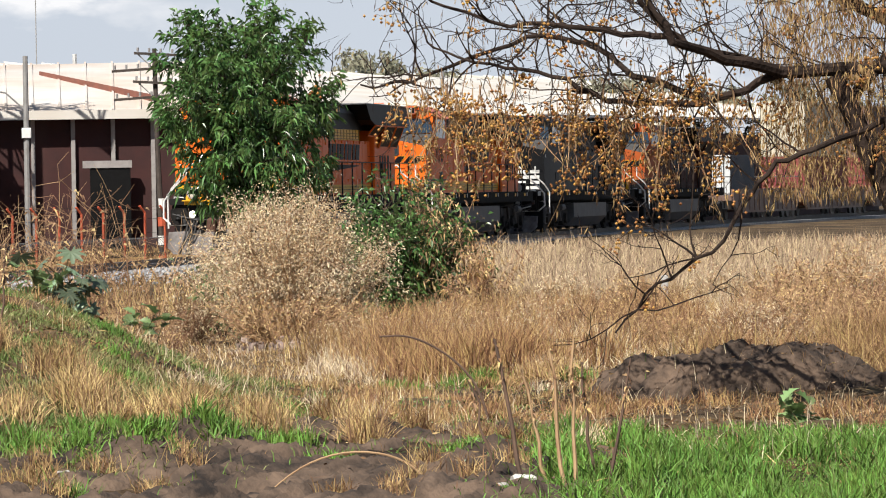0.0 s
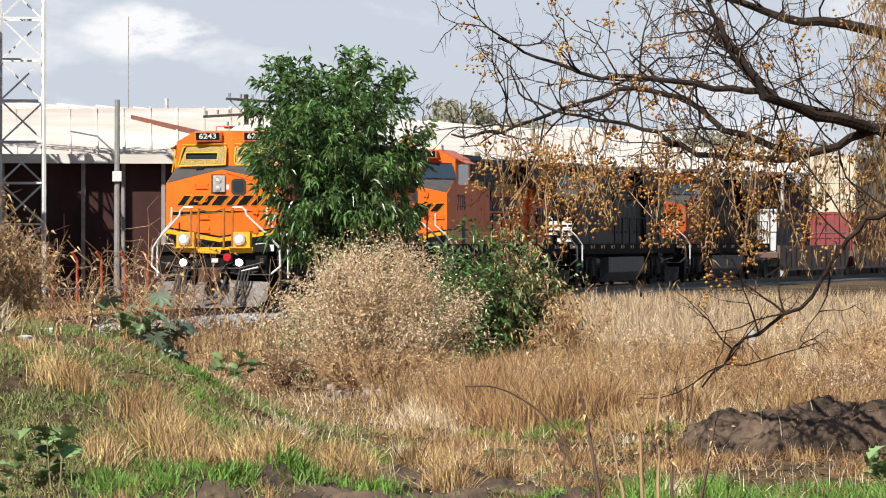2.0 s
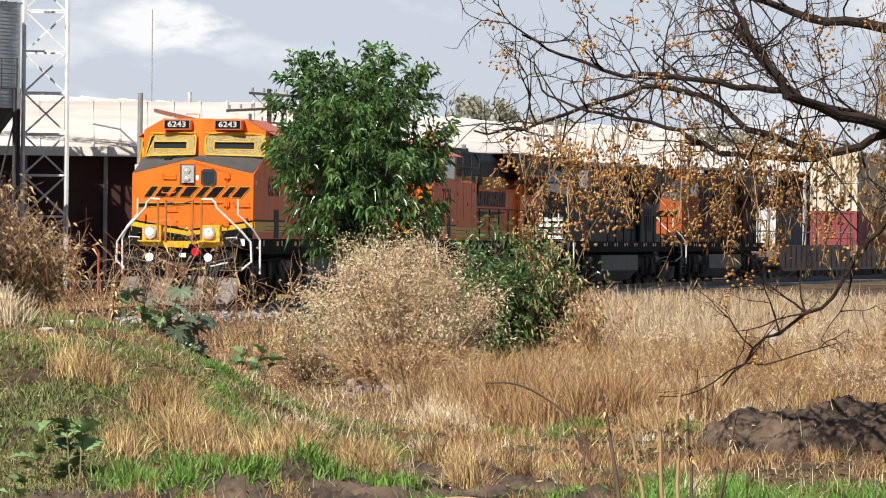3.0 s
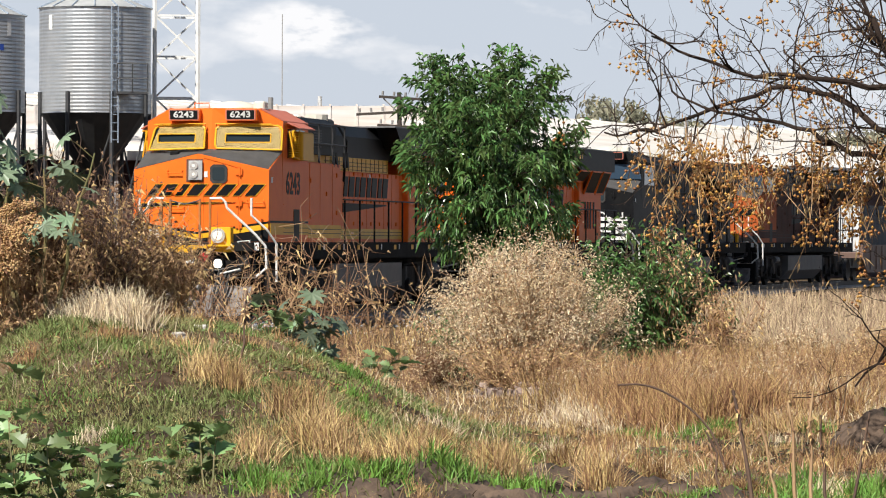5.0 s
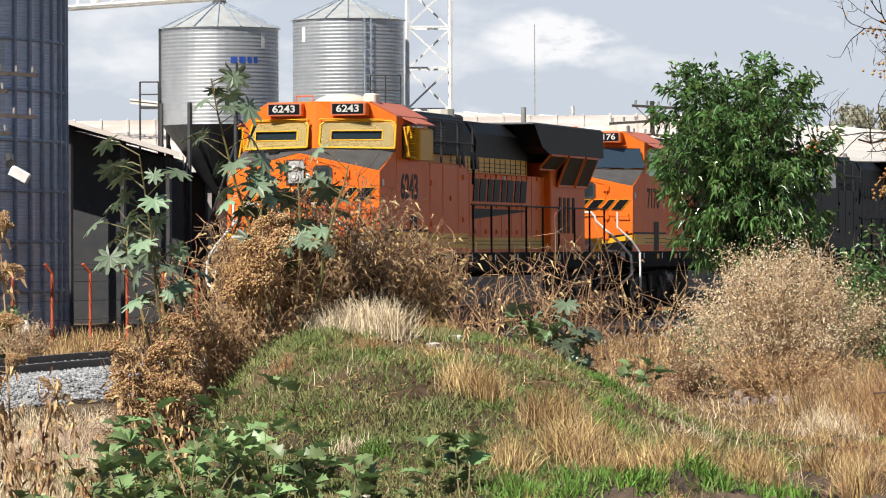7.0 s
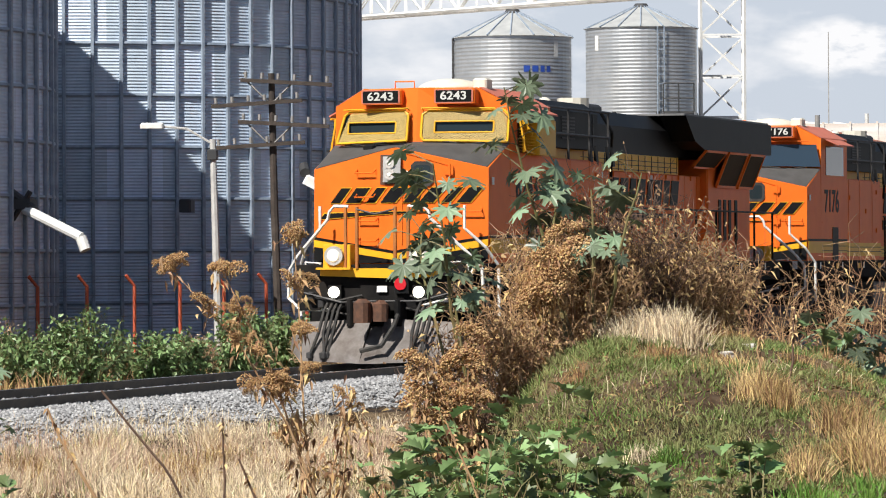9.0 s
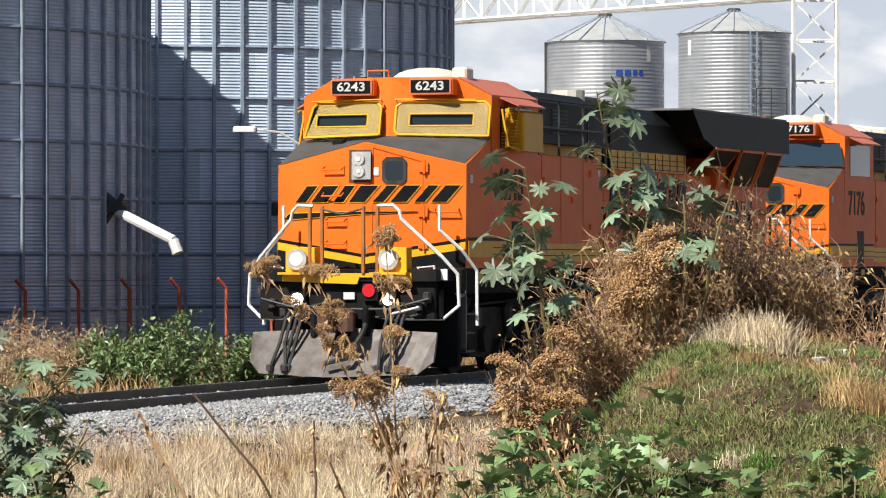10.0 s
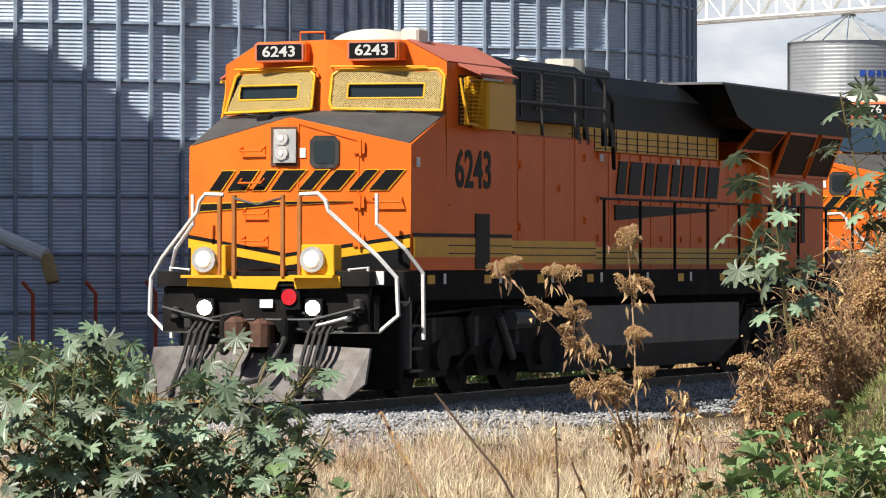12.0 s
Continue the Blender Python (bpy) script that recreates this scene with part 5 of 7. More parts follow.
gon = hopper_silo(2.22, 140.0, 1.90, 5.62, 8.73, 9.55, "galvanised hopper silo with blue lettering shapes on its wall", False, ((-math.pi / 2 + 0.80, 8.05),))
letters = ((0.22, 0.33), (0.37, 0.48), (0.52, 0.60), (0.64, 0.72))
for k, (a, b) in enumerate(letters):
    m = Mesh()
    aa = [-math.pi / 2 + a + (b - a) * i / 3 for i in range(4)]
    for i in range(3):
        m.add([(1.915 * math.cos(q), 1.915 * math.sin(q), z) for q, z in ((aa[i], 7.57), (aa[i + 1], 7.57), (aa[i + 1], 7.77), (aa[i], 7.77))], [(0, 1, 2, 3)])
    part("lettering_shape", m, M_BLUE, gon, "plain blue lettering shape")
hopper_silo(0.52, 145.0, 1.86, 5.75, 9.26, 10.0, "galvanised hopper silo with a ladder and an access platform", True, ((-math.pi / 2 - 0.95, 8.5),))


def lattice(name, label, category, p0, p1, w, bays, material, upright):
    """Four chords with diagonal bracing from p0 to p1."""
    p0, p1 = Vector(p0), Vector(p1)
    th = thing(name, label, category)
    way = (p1 - p0).normalized()
    u = Vector((1, 0, 0)) if upright else Vector((0, 0, 1))
    v = way.cross(u).normalized()
    u = v.cross(way).normalized()
    cs = [(-1, -1), (1, -1), (1, 1), (-1, 1)]
    pt = lambda k, t: p0 + (p1 - p0) * t + u * cs[k][0] * w / 2 + v * cs[k][1] * w / 2
    for k in range(4):
        part("chord", Mesh().tube([pt(k, 0), pt(k, 1)], 0.075, 5), material, th)
    for i in range(bays):
        a, b = i / bays, (i + 1) / bays
        for k in range(4):
            j = (k + 1) % 4
            m = Mesh().tube([pt(k, a), pt(j, b)] if i % 2 else [pt(j, a), pt(k, b)], 0.042, 4).tube([pt(k, a), pt(j, a)], 0.045, 4)
            part("brace", m, material, th)
    return th


lattice("lattice_tower", "white steel lattice tower carrying a conveyor bridge", "tower", place(-0.55, 147.2, -0.6), place(-0.55, 147.2, 14.7), 1.47, 11, M_TRUSSWHITE, True)
lattice("conveyor_bridge", "white steel truss conveyor bridge high over the yard", "conveyor bridge", place(-1.6, 145.5, 11.17), place(8.5, 179.4, 11.09), 0.9, 44, M_TRUSSWHITE, False)

# ---- warehouses ----
M_BRICKRED = mat("dark_red_wall", (0.05, 0.014, 0.012), (0.035, 0.011, 0.01), 0.85, scale=1.5, bump=0.1, grime=0.4)
M_ROOFWHITE = mat("pale_sheet_roof", (0.72, 0.70, 0.66), (0.60, 0.54, 0.46), 0.65, scale=0.12, grime=0.25)
M_ROOFRUST = mat("rust_stained_sheet_roof", (0.72, 0.69, 0.65), (0.58, 0.48, 0.40), 0.75, scale=0.16, grime=0.4)
M_TERRA = mat("red_brick_parapet", (0.24, 0.085, 0.055), (0.18, 0.07, 0.05), 0.9, scale=2.0)
M_PALEPOST = mat("pale_concrete_pillar", (0.36, 0.33, 0.31), (0.26, 0.24, 0.23), 0.9, scale=3.0)


def slab(corners, thick):
    up = [Vector(p) for p in corners]
    return Mesh().hexa([p - Vector((0, 0, thick)) for p in up], up)


def roof_ribs(parent, corners, n, material):
    """Sheet seams from eave to ridge."""
    a, b, c, d = (Vector(p) for p in corners)
    for i in range(n + 1):
        t = i / n
        part("roof_seam", Mesh().tube([a.lerp(b, t) + Vector((0, 0, 0.03)), d.lerp(c, t) + Vector((0, 0, 0.03))], 0.06, 4), material, parent)


wh = thing("warehouse", "long dark red warehouse with a pale rust-stained sheet roof", "warehouse")
A, B = place(4.5, 150, 0), place(-4.0, 151, 0)
C, D = place(-4.0, 178, 0), place(4.5, 178, 0)
part("front_wall", Mesh().hexa([(A[0], A[1] + 0.6, -0.8), (B[0], B[1] + 0.6, -0.8), (C[0], C[1], -0.8), (D[0], D[1], -0.8)][::1], [(A[0], A[1] + 0.6, 4.3), (B[0], B[1] + 0.6, 4.3), (C[0], C[1], 4.3), (D[0], D[1], 4.3)]), M_BRICKRED, wh)
rc = [(A[0], A[1], 4.5), (B[0], B[1], 4.5), (C[0], C[1], 7.1), (D[0], D[1], 6.9)]
part("roof", slab(rc, 0.15), M_ROOFRUST, wh)
roof_ribs(wh, rc, 24, M_ROOFRUST)
part("eave_flashing", Mesh().hexa([(A[0], A[1] - 0.12, 4.3), (B[0], B[1] - 0.12, 4.3), (B[0], B[1], 4.3), (A[0], A[1], 4.3)], [(A[0], A[1] - 0.12, 4.62), (B[0], B[1] - 0.12, 4.62), (B[0], B[1], 4.62), (A[0], A[1], 4.62)]), M_ROOFWHITE, wh)
for k in range(17):
    t = k / 16
    x, y = A[0] + (B[0] - A[0]) * t, A[1] + (B[1] - A[1]) * t
    part("pillar", Mesh().box(x - 0.07, x + 0.07, y + 0.42, y + 0.62, -0.8, 4.3), M_PALEPOST, wh)
x, y, _ = place(-2.9, 150.3, 0)
# black box before the closed wall, painting the dark inside of a doorway
part("doorway", Mesh().box(x - 0.7, x + 0.7, y + 0.35, y + 0.5, -0.6, 2.6), M_BOARDRECESS, wh, "flat black panel for the shaded inside of a doorway")
part("lintel", Mesh().box(x - 0.95, x + 0.75, y + 0.3, y + 0.55, 2.6, 2.85), M_PALEPOST, wh)
part("wall_base", Mesh().hexa([(A[0], A[1] + 0.3, -0.8), (B[0], B[1] + 0.3, -0.8), (B[0], B[1] + 0.59, -0.8), (A[0], A[1] + 0.59, -0.8)], [(A[0], A[1] + 0.3, 0.15), (B[0], B[1] + 0.3, 0.15), (B[0], B[1] + 0.59, 0.15), (A[0], A[1] + 0.59, 0.15)]), M_BRICKRED, wh)
a, b = Vector((5.9, 170.0, 6.3)), Vector((9.4, 155.8, 5.0))
part("parapet", Mesh().hexa([a, b, b + Vector((0, 0.6, 0)), a + Vector((0, 0.6, 0))], [p + Vector((0, 0, 0.26)) for p in (a, b, b + Vector((0, 0.6, 0)), a + Vector((0, 0.6, 0)))]), M_TERRA, wh)

wr = thing("warehouse", "long warehouse with a white sheet roof running beside the track", "warehouse")


def beside(s_at, off):
    """A spot beside the track, off metres to its far side."""
    x, y, h = track(s_at)
    return Vector((x - LEFT[0] * off, y - LEFT[1] * off, 0))


E0, E1, F1, F0 = beside(-168, 13), beside(-330, 16), beside(-345, 46), beside(-176, 40)
part("wall", Mesh().hexa([p + Vector((0, 1.2, -0.8)) for p in (E0, E1, F1, F0)], [p + Vector((0, 1.2, 4.9)) for p in (E0, E1, F1, F0)]), M_BRICKRED, wr)
rc = [E0 + Vector((0, 0, 5.0)), E1 + Vector((0, 0, 6.4)), F1 + Vector((0, 0, 10.5)), F0 + Vector((0, 0, 8.0))]
part("roof", slab(rc, 0.15), M_ROOFWHITE, wr)
roof_ribs(wr, rc, 30, M_ROOFWHITE)

sh = thing("open_shed", "dark open shed with a sloping rusty sheet roof", "shed")
q = [place(5.2, 118, 5.75), place(2.75, 118, 4.25), place(2.75, 150, 5.0), place(5.2, 150, 6.6)]
part("roof", slab(q, 0.12), M_ROOFRUST, sh)
# solid dark block in place of the shaded space under the shed roof
part("dark_inside", Mesh().hexa([(p[0], p[1] + 2, -0.8) for p in q], [(p[0], p[1] + 2, p[2] - 0.25) for p in q]), M_STEELSHADE, sh)
for az in (5.0, 4.2, 3.5, 2.9):
    part("post", Mesh().tube([place(az, 118.5, -0.8), place(az, 118.5, 4.2 + (az - 2.75) * 0.6)], 0.09, 6), M_STEELSHADE, sh)


# ---- poles and fence ----
M_WOOD = mat("weathered_pole_wood", (0.075, 0.058, 0.048), (0.042, 0.033, 0.028), 0.9, scale=6, bump=0.3)
M_GREYPOLE = mat("grey_concrete_pole", (0.30, 0.29, 0.28), (0.22, 0.21, 0.2), 0.85, scale=4)
M_POSTRED = mat("orange_red_fence_paint", (0.55, 0.10, 0.04), (0.42, 0.09, 0.04), 0.7, scale=8)
M_POSTPALE = mat("pale_grey_lamp_pole", (0.55, 0.54, 0.52), (0.42, 0.41, 0.4), 0.6, scale=5)


def telegraph_pole(az, dist, top, arms, half, label, banded):
    x, y, _ = place(az, dist, 0)
    p = thing("telegraph_pole", label, "pole", Matrix.Translation((x, y, 0)), group="telegraph poles")
    part("pole", Mesh().tube([(0.15, 0, -0.7), (0.05, 0, top * 0.5), (0, 0, top)], 0.09, 8, 0.065), M_WOOD, p)
    for k in range(arms):
        z = top - 0.18 - k * 0.42
        arm = part("crossarm", Mesh().box(-half, half, -0.18, -0.1, z - 0.038, z + 0.038), M_WOOD, p, at=Matrix.Rotation(0.06 * (-1) ** k, 4, "Y"))
        for i in range(6):
            u = -half + 0.1 + i * (2 * half - 0.2) / 5
            part("insulator", Mesh().tube([(u, -0.15, z + 0.05), (u, -0.15, z + 0.17)], 0.035, 6), M_GREYPOLE, arm)
        if k % 2 == 0:
            part("arm_brace", Mesh().tube([(-half * 0.5, -0.12, z), (0, -0.12, z - 0.45), (half * 0.5, -0.12, z)], 0.022, 5), M_GREYPOLE, p)
    if banded:
        for k in range(4):
            part("painted_band", Mesh().tube([(0.14, 0, -0.4 + k * 0.55), (0.13, 0, -0.13 + k * 0.55)], 0.118, 8), M_WHITE if k % 2 else M_POSTRED, p)
    return p


telegraph_pole(5.42, 87, 5.35, 4, 0.92, "dark wooden telegraph pole with four crossarms", False)
telegraph_pole(-3.5, 128, 5.95, 4, 0.95, "wooden telegraph pole with a red and white banded foot", True)
up = thing("utility_pole", "plain grey concrete utility pole before the warehouse", "pole", Matrix.Translation(place(-1.8, 130, 0)))
part("pole", Mesh().tube([(0, 0, -0.7), (0, 0, 5.85)], 0.1, 8, 0.075), M_GREYPOLE, up)
part("lamp_arm", Mesh().tube([(0, 0, 4.2), (-0.6, 0, 4.75), (-1.4, 0, 4.9)], 0.03, 5), M_GREYPOLE, up)
part("band", Mesh().box(-0.14, 0.14, -0.14, 0.14, 3.4, 3.7, 0.02), M_WHITE, up)
lp = thing("street_lamp", "pale grey street lamp with a flat lamp head", "street lamp", Matrix.Translation(place(6.2, 84, 0)))
part("pole", Mesh().tube([(0.12, 0, -0.7), (0, 0, 3.95)], 0.09, 8, 0.06), M_POSTPALE, lp)
part("arm", Mesh().tube([(0, 0, 3.85), (-0.5, 0, 4.15), (-1.0, 0, 4.2)], 0.025, 5), M_POSTPALE, lp)
part("lamp_head", Mesh().box(-1.4, -0.95, -0.12, 0.12, 4.16, 4.27, 0.03), M_WHITE, lp)
part("collar", Mesh().box(-0.1, 0.1, -0.1, 0.1, 3.55, 3.75, 0.02), M_STEELSHADE, lp)
ms = thing("radio_mast", "thin radio mast behind the warehouse", "mast", Matrix.Translation(place(-1.95, 185, 0)))
part("rod", Mesh().tube([(0, 0, -0.6), (0, 0, 11.2)], 0.035, 5, 0.02), M_GREYPOLE, ms)
for az, d, z in ((-2.45, 182, 7.6), (-7.3, 178, 6.6), (-10.6, 228, 8.4)):
    rp = thing("utility_pole", "thin pale pole against the white roof", "pole", Matrix.Translation(place(az, d, 0)))
    part("pole", Mesh().tube([(0, 0, -0.6), (0, 0, z)], 0.11, 6, 0.09), M_POSTPALE, rp)

fence = thing("fence", "fence of orange-red posts with bent tops and wire", "fence")
fa, fb = Vector(place(13.0, 70, 0)), Vector(place(-3.6, 126, 0))
length = (fb - fa).length
nf = int(length / 1.75)
fpost = Mesh().tube([(0, 0, -0.7), (0, 0, 1.12), (-0.15, -0.1, 1.32)], 0.036, 6).data("post", M_POSTRED)
for i in range(nf + 1):
    p = fa.lerp(fb, i / nf)
    part("post", fpost, M_POSTRED, fence, at=Matrix.Translation(p))
for z, o in ((0.15, 0), (0.55, 0), (0.95, 0), (1.2, 0.06), (1.3, 0.14)):
    part("wire", Mesh().tube([fa + Vector((-o, -o * 0.6, z)), fb + Vector((-o, -o * 0.6, z))], 0.006, 4), M_STEEL, fence)
coil = Mesh()
cp = []
for i in range(900):
    t = 0.55 + 0.45 * i / 900
    p = fa.lerp(fb, t)
    cp.append((p.x + 0.3 * math.cos(i * 0.9), p.y - 0.4, 0.15 + 0.28 * math.sin(i * 0.9)))
part("wire_coil", coil.tube(cp, 0.008, 3), M_STEEL, fence, "coiled barbed wire along the fence foot")
wp_ = thing("marker_post", "short white painted marker post in the grass", "post", Matrix.Translation(place(4.8, 72, -0.4)))
part("post", Mesh().box(-0.06, 0.06, -0.05, 0.05, 0, 0.85, 0.015), M_WHITE, wp_)
wq = thing("marker_post", "short white and grey marker post in the dry grass", "post", Matrix.Translation(place(-10.2, 66, -0.4)))
part("post", Mesh().box(-0.05, 0.05, -0.05, 0.05, 0, 0.66, 0.015), M_POSTPALE, wq)


# ---- plants ----
M_STRAW = mat("dry_straw", (0.53, 0.355, 0.175), (0.20, 0.115, 0.05), 0.8, scale=1.3, spread=0.62, island=True, through_light=0.14, spec=0.2)
M_PALESTRAW = mat("pale_straw", (0.80, 0.67, 0.48), (0.52, 0.405, 0.265), 0.8, scale=1.1, spread=0.5, island=True, through_light=0.14, spec=0.2)
M_TAN = mat("tan_straw_field", (0.60, 0.455, 0.30), (0.42, 0.30, 0.185), 0.8, scale=0.5, spread=0.4, island=True, through_light=0.2, spec=0.2)
M_GOLD = mat("golden_dry_grass", (0.66, 0.48, 0.25), (0.36, 0.23, 0.10), 0.8, scale=2.2, spread=0.6, island=True, through_light=0.14, spec=0.2)
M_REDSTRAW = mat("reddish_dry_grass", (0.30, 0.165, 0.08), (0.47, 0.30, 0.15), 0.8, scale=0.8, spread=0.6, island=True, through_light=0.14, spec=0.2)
M_PINKGRASS = mat("pinkish_seeding_grass", (0.46, 0.30, 0.22), (0.58, 0.42, 0.31), 0.8, scale=0.9, spread=0.3, island=True, through_light=0.25, spec=0.2)
M_GREENGRASS = mat("fresh_green_grass", (0.165, 0.29, 0.05), (0.09, 0.165, 0.032), 0.55, scale=2.0, spread=0.6, island=True, through_light=0.14, spec=0.3)
M_OLIVE = mat("short_olive_grass", (0.135, 0.195, 0.055), (0.26, 0.225, 0.105), 0.7, scale=1.6, spread=0.6, island=True, through_light=0.14, spec=0.2)
M_TREELEAF = mat("glossy_tree_leaf", (0.125, 0.215, 0.06), (0.062, 0.125, 0.038), 0.28, scale=1.6, spread=0.65, island=True, through_light=0.14)
M_CASTOR = mat("castor_leaf_green", (0.225, 0.295, 0.19), (0.13, 0.19, 0.11), 0.42, scale=6.0, spread=0.6, through_light=0.15)
M_BROADLEAF = mat("broad_weed_leaf", (0.215, 0.30, 0.125), (0.125, 0.195, 0.07), 0.45, scale=2.0, spread=0.6, island=True, through_light=0.18)
M_DEADLEAF = mat("dead_brown_leaf", (0.42, 0.255, 0.12), (0.60, 0.43, 0.25), 0.85, scale=1.5, spread=0.6, island=True, through_light=0.14, spec=0.15)
M_DUSTLEAF = mat("dusty_beige_leaf", (0.74, 0.62, 0.44), (0.60, 0.47, 0.30), 0.85, scale=1.5, spread=0.34, island=True, through_light=0.25, spec=0.15)
M_DARKLITTER = mat("dark_dead_leaf_litter", (0.10, 0.06, 0.035), (0.2, 0.12, 0.06), 0.9, scale=2, spread=0.4, island=True, spec=0.1)
M_UMBEL = mat("dry_flower_head", (0.36, 0.21, 0.095), (0.52, 0.34, 0.18), 0.9, scale=12.0, spread=0.45, island=True, spec=0.1)
M_BERRY = mat("yellow_brown_berry", (0.46, 0.225, 0.055), (0.34, 0.16, 0.045), 0.6, scale=3.0, spread=0.4, island=True)
M_BARK = mat("dark_bark", (0.020, 0.013, 0.010), (0.045, 0.030, 0.023), 0.9, scale=5.0, bump=0.5, bscale=30, spec=0.2)
M_STEM = mat("dry_stem", (0.46, 0.30, 0.16), (0.32, 0.19, 0.10), 0.85, scale=4.0, spread=0.25, island=True)
M_REDSTEM = mat("reddish_brown_dry_stem", (0.27, 0.145, 0.075), (0.17, 0.09, 0.05), 0.85, scale=4.0, spread=0.3, island=True)
M_DARKSTEM = mat("dark_dead_stem", (0.09, 0.055, 0.04), (0.15, 0.09, 0.06), 0.9, scale=4.0)
M_GREENSTEM = mat("reddish_green_stem", (0.20, 0.14, 0.06), (0.13, 0.14, 0.05), 0.6, scale=4.0)
M_FARLEAF = mat("far_grey_green_leaf", (0.17, 0.18, 0.12), (0.26, 0.24, 0.17), 0.9, scale=0.6, spread=0.3, island=True)


def blades(name, label, rng, x, y, h, w, lean, material, sink=0.03, bend=0.5, kind="stuff", parent=None, category="grass"):
    """Tapered bent blades of grass, one for each spot."""
    n = len(x)
    a = rng.uniform(0, 2 * np.pi, n)
    tilt = np.minimum(np.abs(rng.normal(0, lean, n)), 1.46)
    z = surface(x, y) - sink * np.cos(tilt) + 0.012
    dx, dy = np.cos(a) * np.sin(tilt), np.sin(a) * np.sin(tilt)
    dz = np.cos(tilt)
    b = rng.uniform(-0.6, 0.6, n)
    sx, sy = np.cos(b), np.sin(b)
    h, w = np.broadcast_to(h, n), np.broadcast_to(w, n)
    drop = bend * rng.uniform(0, 1, n) * h * 0.35 * np.cos(tilt)
    base = np.stack([x, y, z], 1)
    mid = base + np.stack([dx * h * 0.55, dy * h * 0.55, dz * h * 0.58], 1)
    tip = base + np.stack([dx * h * 1.1 + np.cos(a) * drop, dy * h * 1.1 + np.sin(a) * drop, dz * h - drop * 0.8], 1)
    s = np.stack([sx, sy, np.zeros(n)], 1) * (w / 2)[:, None]
    v = np.stack([base - s, base + s, mid + s * 0.8, mid - s * 0.8, tip], 1).reshape(-1, 3)
    k = 5 * np.arange(n)[:, None]
    m = Mesh()
    m.v = v.tolist()
    m.f = (k + np.array([[0, 1, 2, 3]])).tolist() + (k + np.array([[3, 2, 4]])).tolist()
    ob = part(name, m, material, parent)
    if parent is None:
        tagged(ob, label, category, kind=kind)
    elif kind:
        tagged(ob, kind=kind)
    return ob


def spots(rng, n, az0, az1, d0, d1, patch=0.0, seed=1.0, k=0.9):
    """Spots in a wedge seen from the viewer, thinned where a slow wave is low, and off the track."""
    az = np.radians(rng.uniform(az0, az1, n) + rng.normal(0, 0.45, n))
    d = np.sqrt(rng.uniform(d0 * d0, d1 * d1, n)) if d1 < 60 else d0 * (d1 / d0) ** rng.uniform(0, 1, n)
    x, y = -np.sin(az) * d, np.cos(az) * d
    keep = np.abs(off_track(x, y)) > 2.3 + rng.normal(0, 0.25, n)
    trodden = ((x - 2.4) / 2.3) ** 2 + ((y - 29.0) / 1.7) ** 2 < 1 + 0.35 * wave(x, y, 2.0, 1.5)
    keep &= ~(trodden & (rng.uniform(0, 1, n) < 0.93))
    if patch:
        keep &= wave(x, y, k, seed) + rng.normal(0, 0.5, n) > -patch
    return x[keep], y[keep]


rng = np.random.default_rng(11)


def field(name, label, n, az0, az1, d0, d1, h0, h1, w, lean, material, patch=0.0, seed=1.0, k=0.9, grow=0.012):
    x, y = spots(rng, n, az0, az1, d0, d1, patch, seed, k)
    d = np.hypot(x, y)
    h = rng.uniform(h0, h1, len(x)) * (1 + 0.3 * wave(x, y, 0.7, seed + 1))
    return blades(name, label, rng, x, y, np.maximum(h, h0 * 0.4), w * (1 + grow * np.maximum(d - 35, 0)), lean, material)


field("tall_dry_grass", "tall pale straw field running up to the track", 40000, -15.5, -6.0, 66, 150, 0.25, 0.6, 0.008, 0.55, M_TAN, 0.5, 1.0)
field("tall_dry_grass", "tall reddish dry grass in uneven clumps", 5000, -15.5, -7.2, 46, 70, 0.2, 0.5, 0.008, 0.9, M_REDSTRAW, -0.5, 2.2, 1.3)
field("tall_dry_grass", "tall straw in uneven clumps behind the soil heap", 7000, -15.5, -6.0, 45, 72, 0.15, 0.45, 0.007, 1.0, M_STRAW, -0.3, 2.9, 1.5)
field("dry_grass", "trampled straw-coloured grass on uneven soil", 24000, -15, -3.6, 29, 52, 0.06, 0.18, 0.005, 1.5, M_STRAW, -0.1, 3.1, 1.9)
field("dry_grass", "pale straw lying flat on the soil", 12000, -15, -3.4, 31, 62, 0.10, 0.3, 0.005, 1.6, M_PALESTRAW, -0.3, 4.6, 2.3)
field("dry_grass", "dry straw beside the track", 15000, -6.2, 2.0, 62, 120, 0.15, 0.36, 0.010, 0.5, M_STRAW, 0.8, 5.0)
field("dry_grass", "low trampled straw between bush and mound", 22000, -6.8, 1.5, 40, 64, 0.06, 0.2, 0.006, 1.5, M_STRAW, 0.0, 5.6, 1.7)
field("dry_grass", "pale broken straw between bush and mound", 10000, -6.8, 0.5, 40, 62, 0.08, 0.24, 0.006, 1.6, M_PALESTRAW, -0.3, 6.6, 2.1)
field("green_grass", "lush bright green grass by the ditch", 24000, -15, -8.2, 25.4, 35.4, 0.04, 0.12, 0.008, 1.1, M_GREENGRASS, 0.0, 6.0, 1.6)
field("green_grass", "short green grass between the straw", 26000, -9.5, 3.0, 28, 44, 0.05, 0.11, 0.007, 0.8, M_GREENGRASS, -0.5, 7.3, 1.3)
field("olive_grass", "short olive green turf on the low mound", 140000, -4.6, 4.2, 28.5, 41, 0.05, 0.11, 0.009, 0.9, M_OLIVE, 0.4, 8.0, 2.6)
field("dry_grass", "short dry grass on the low mound", 36000, -4.6, 4.0, 28.5, 43, 0.03, 0.11, 0.005, 1.5, M_STRAW, -0.2, 9.0, 2.6)
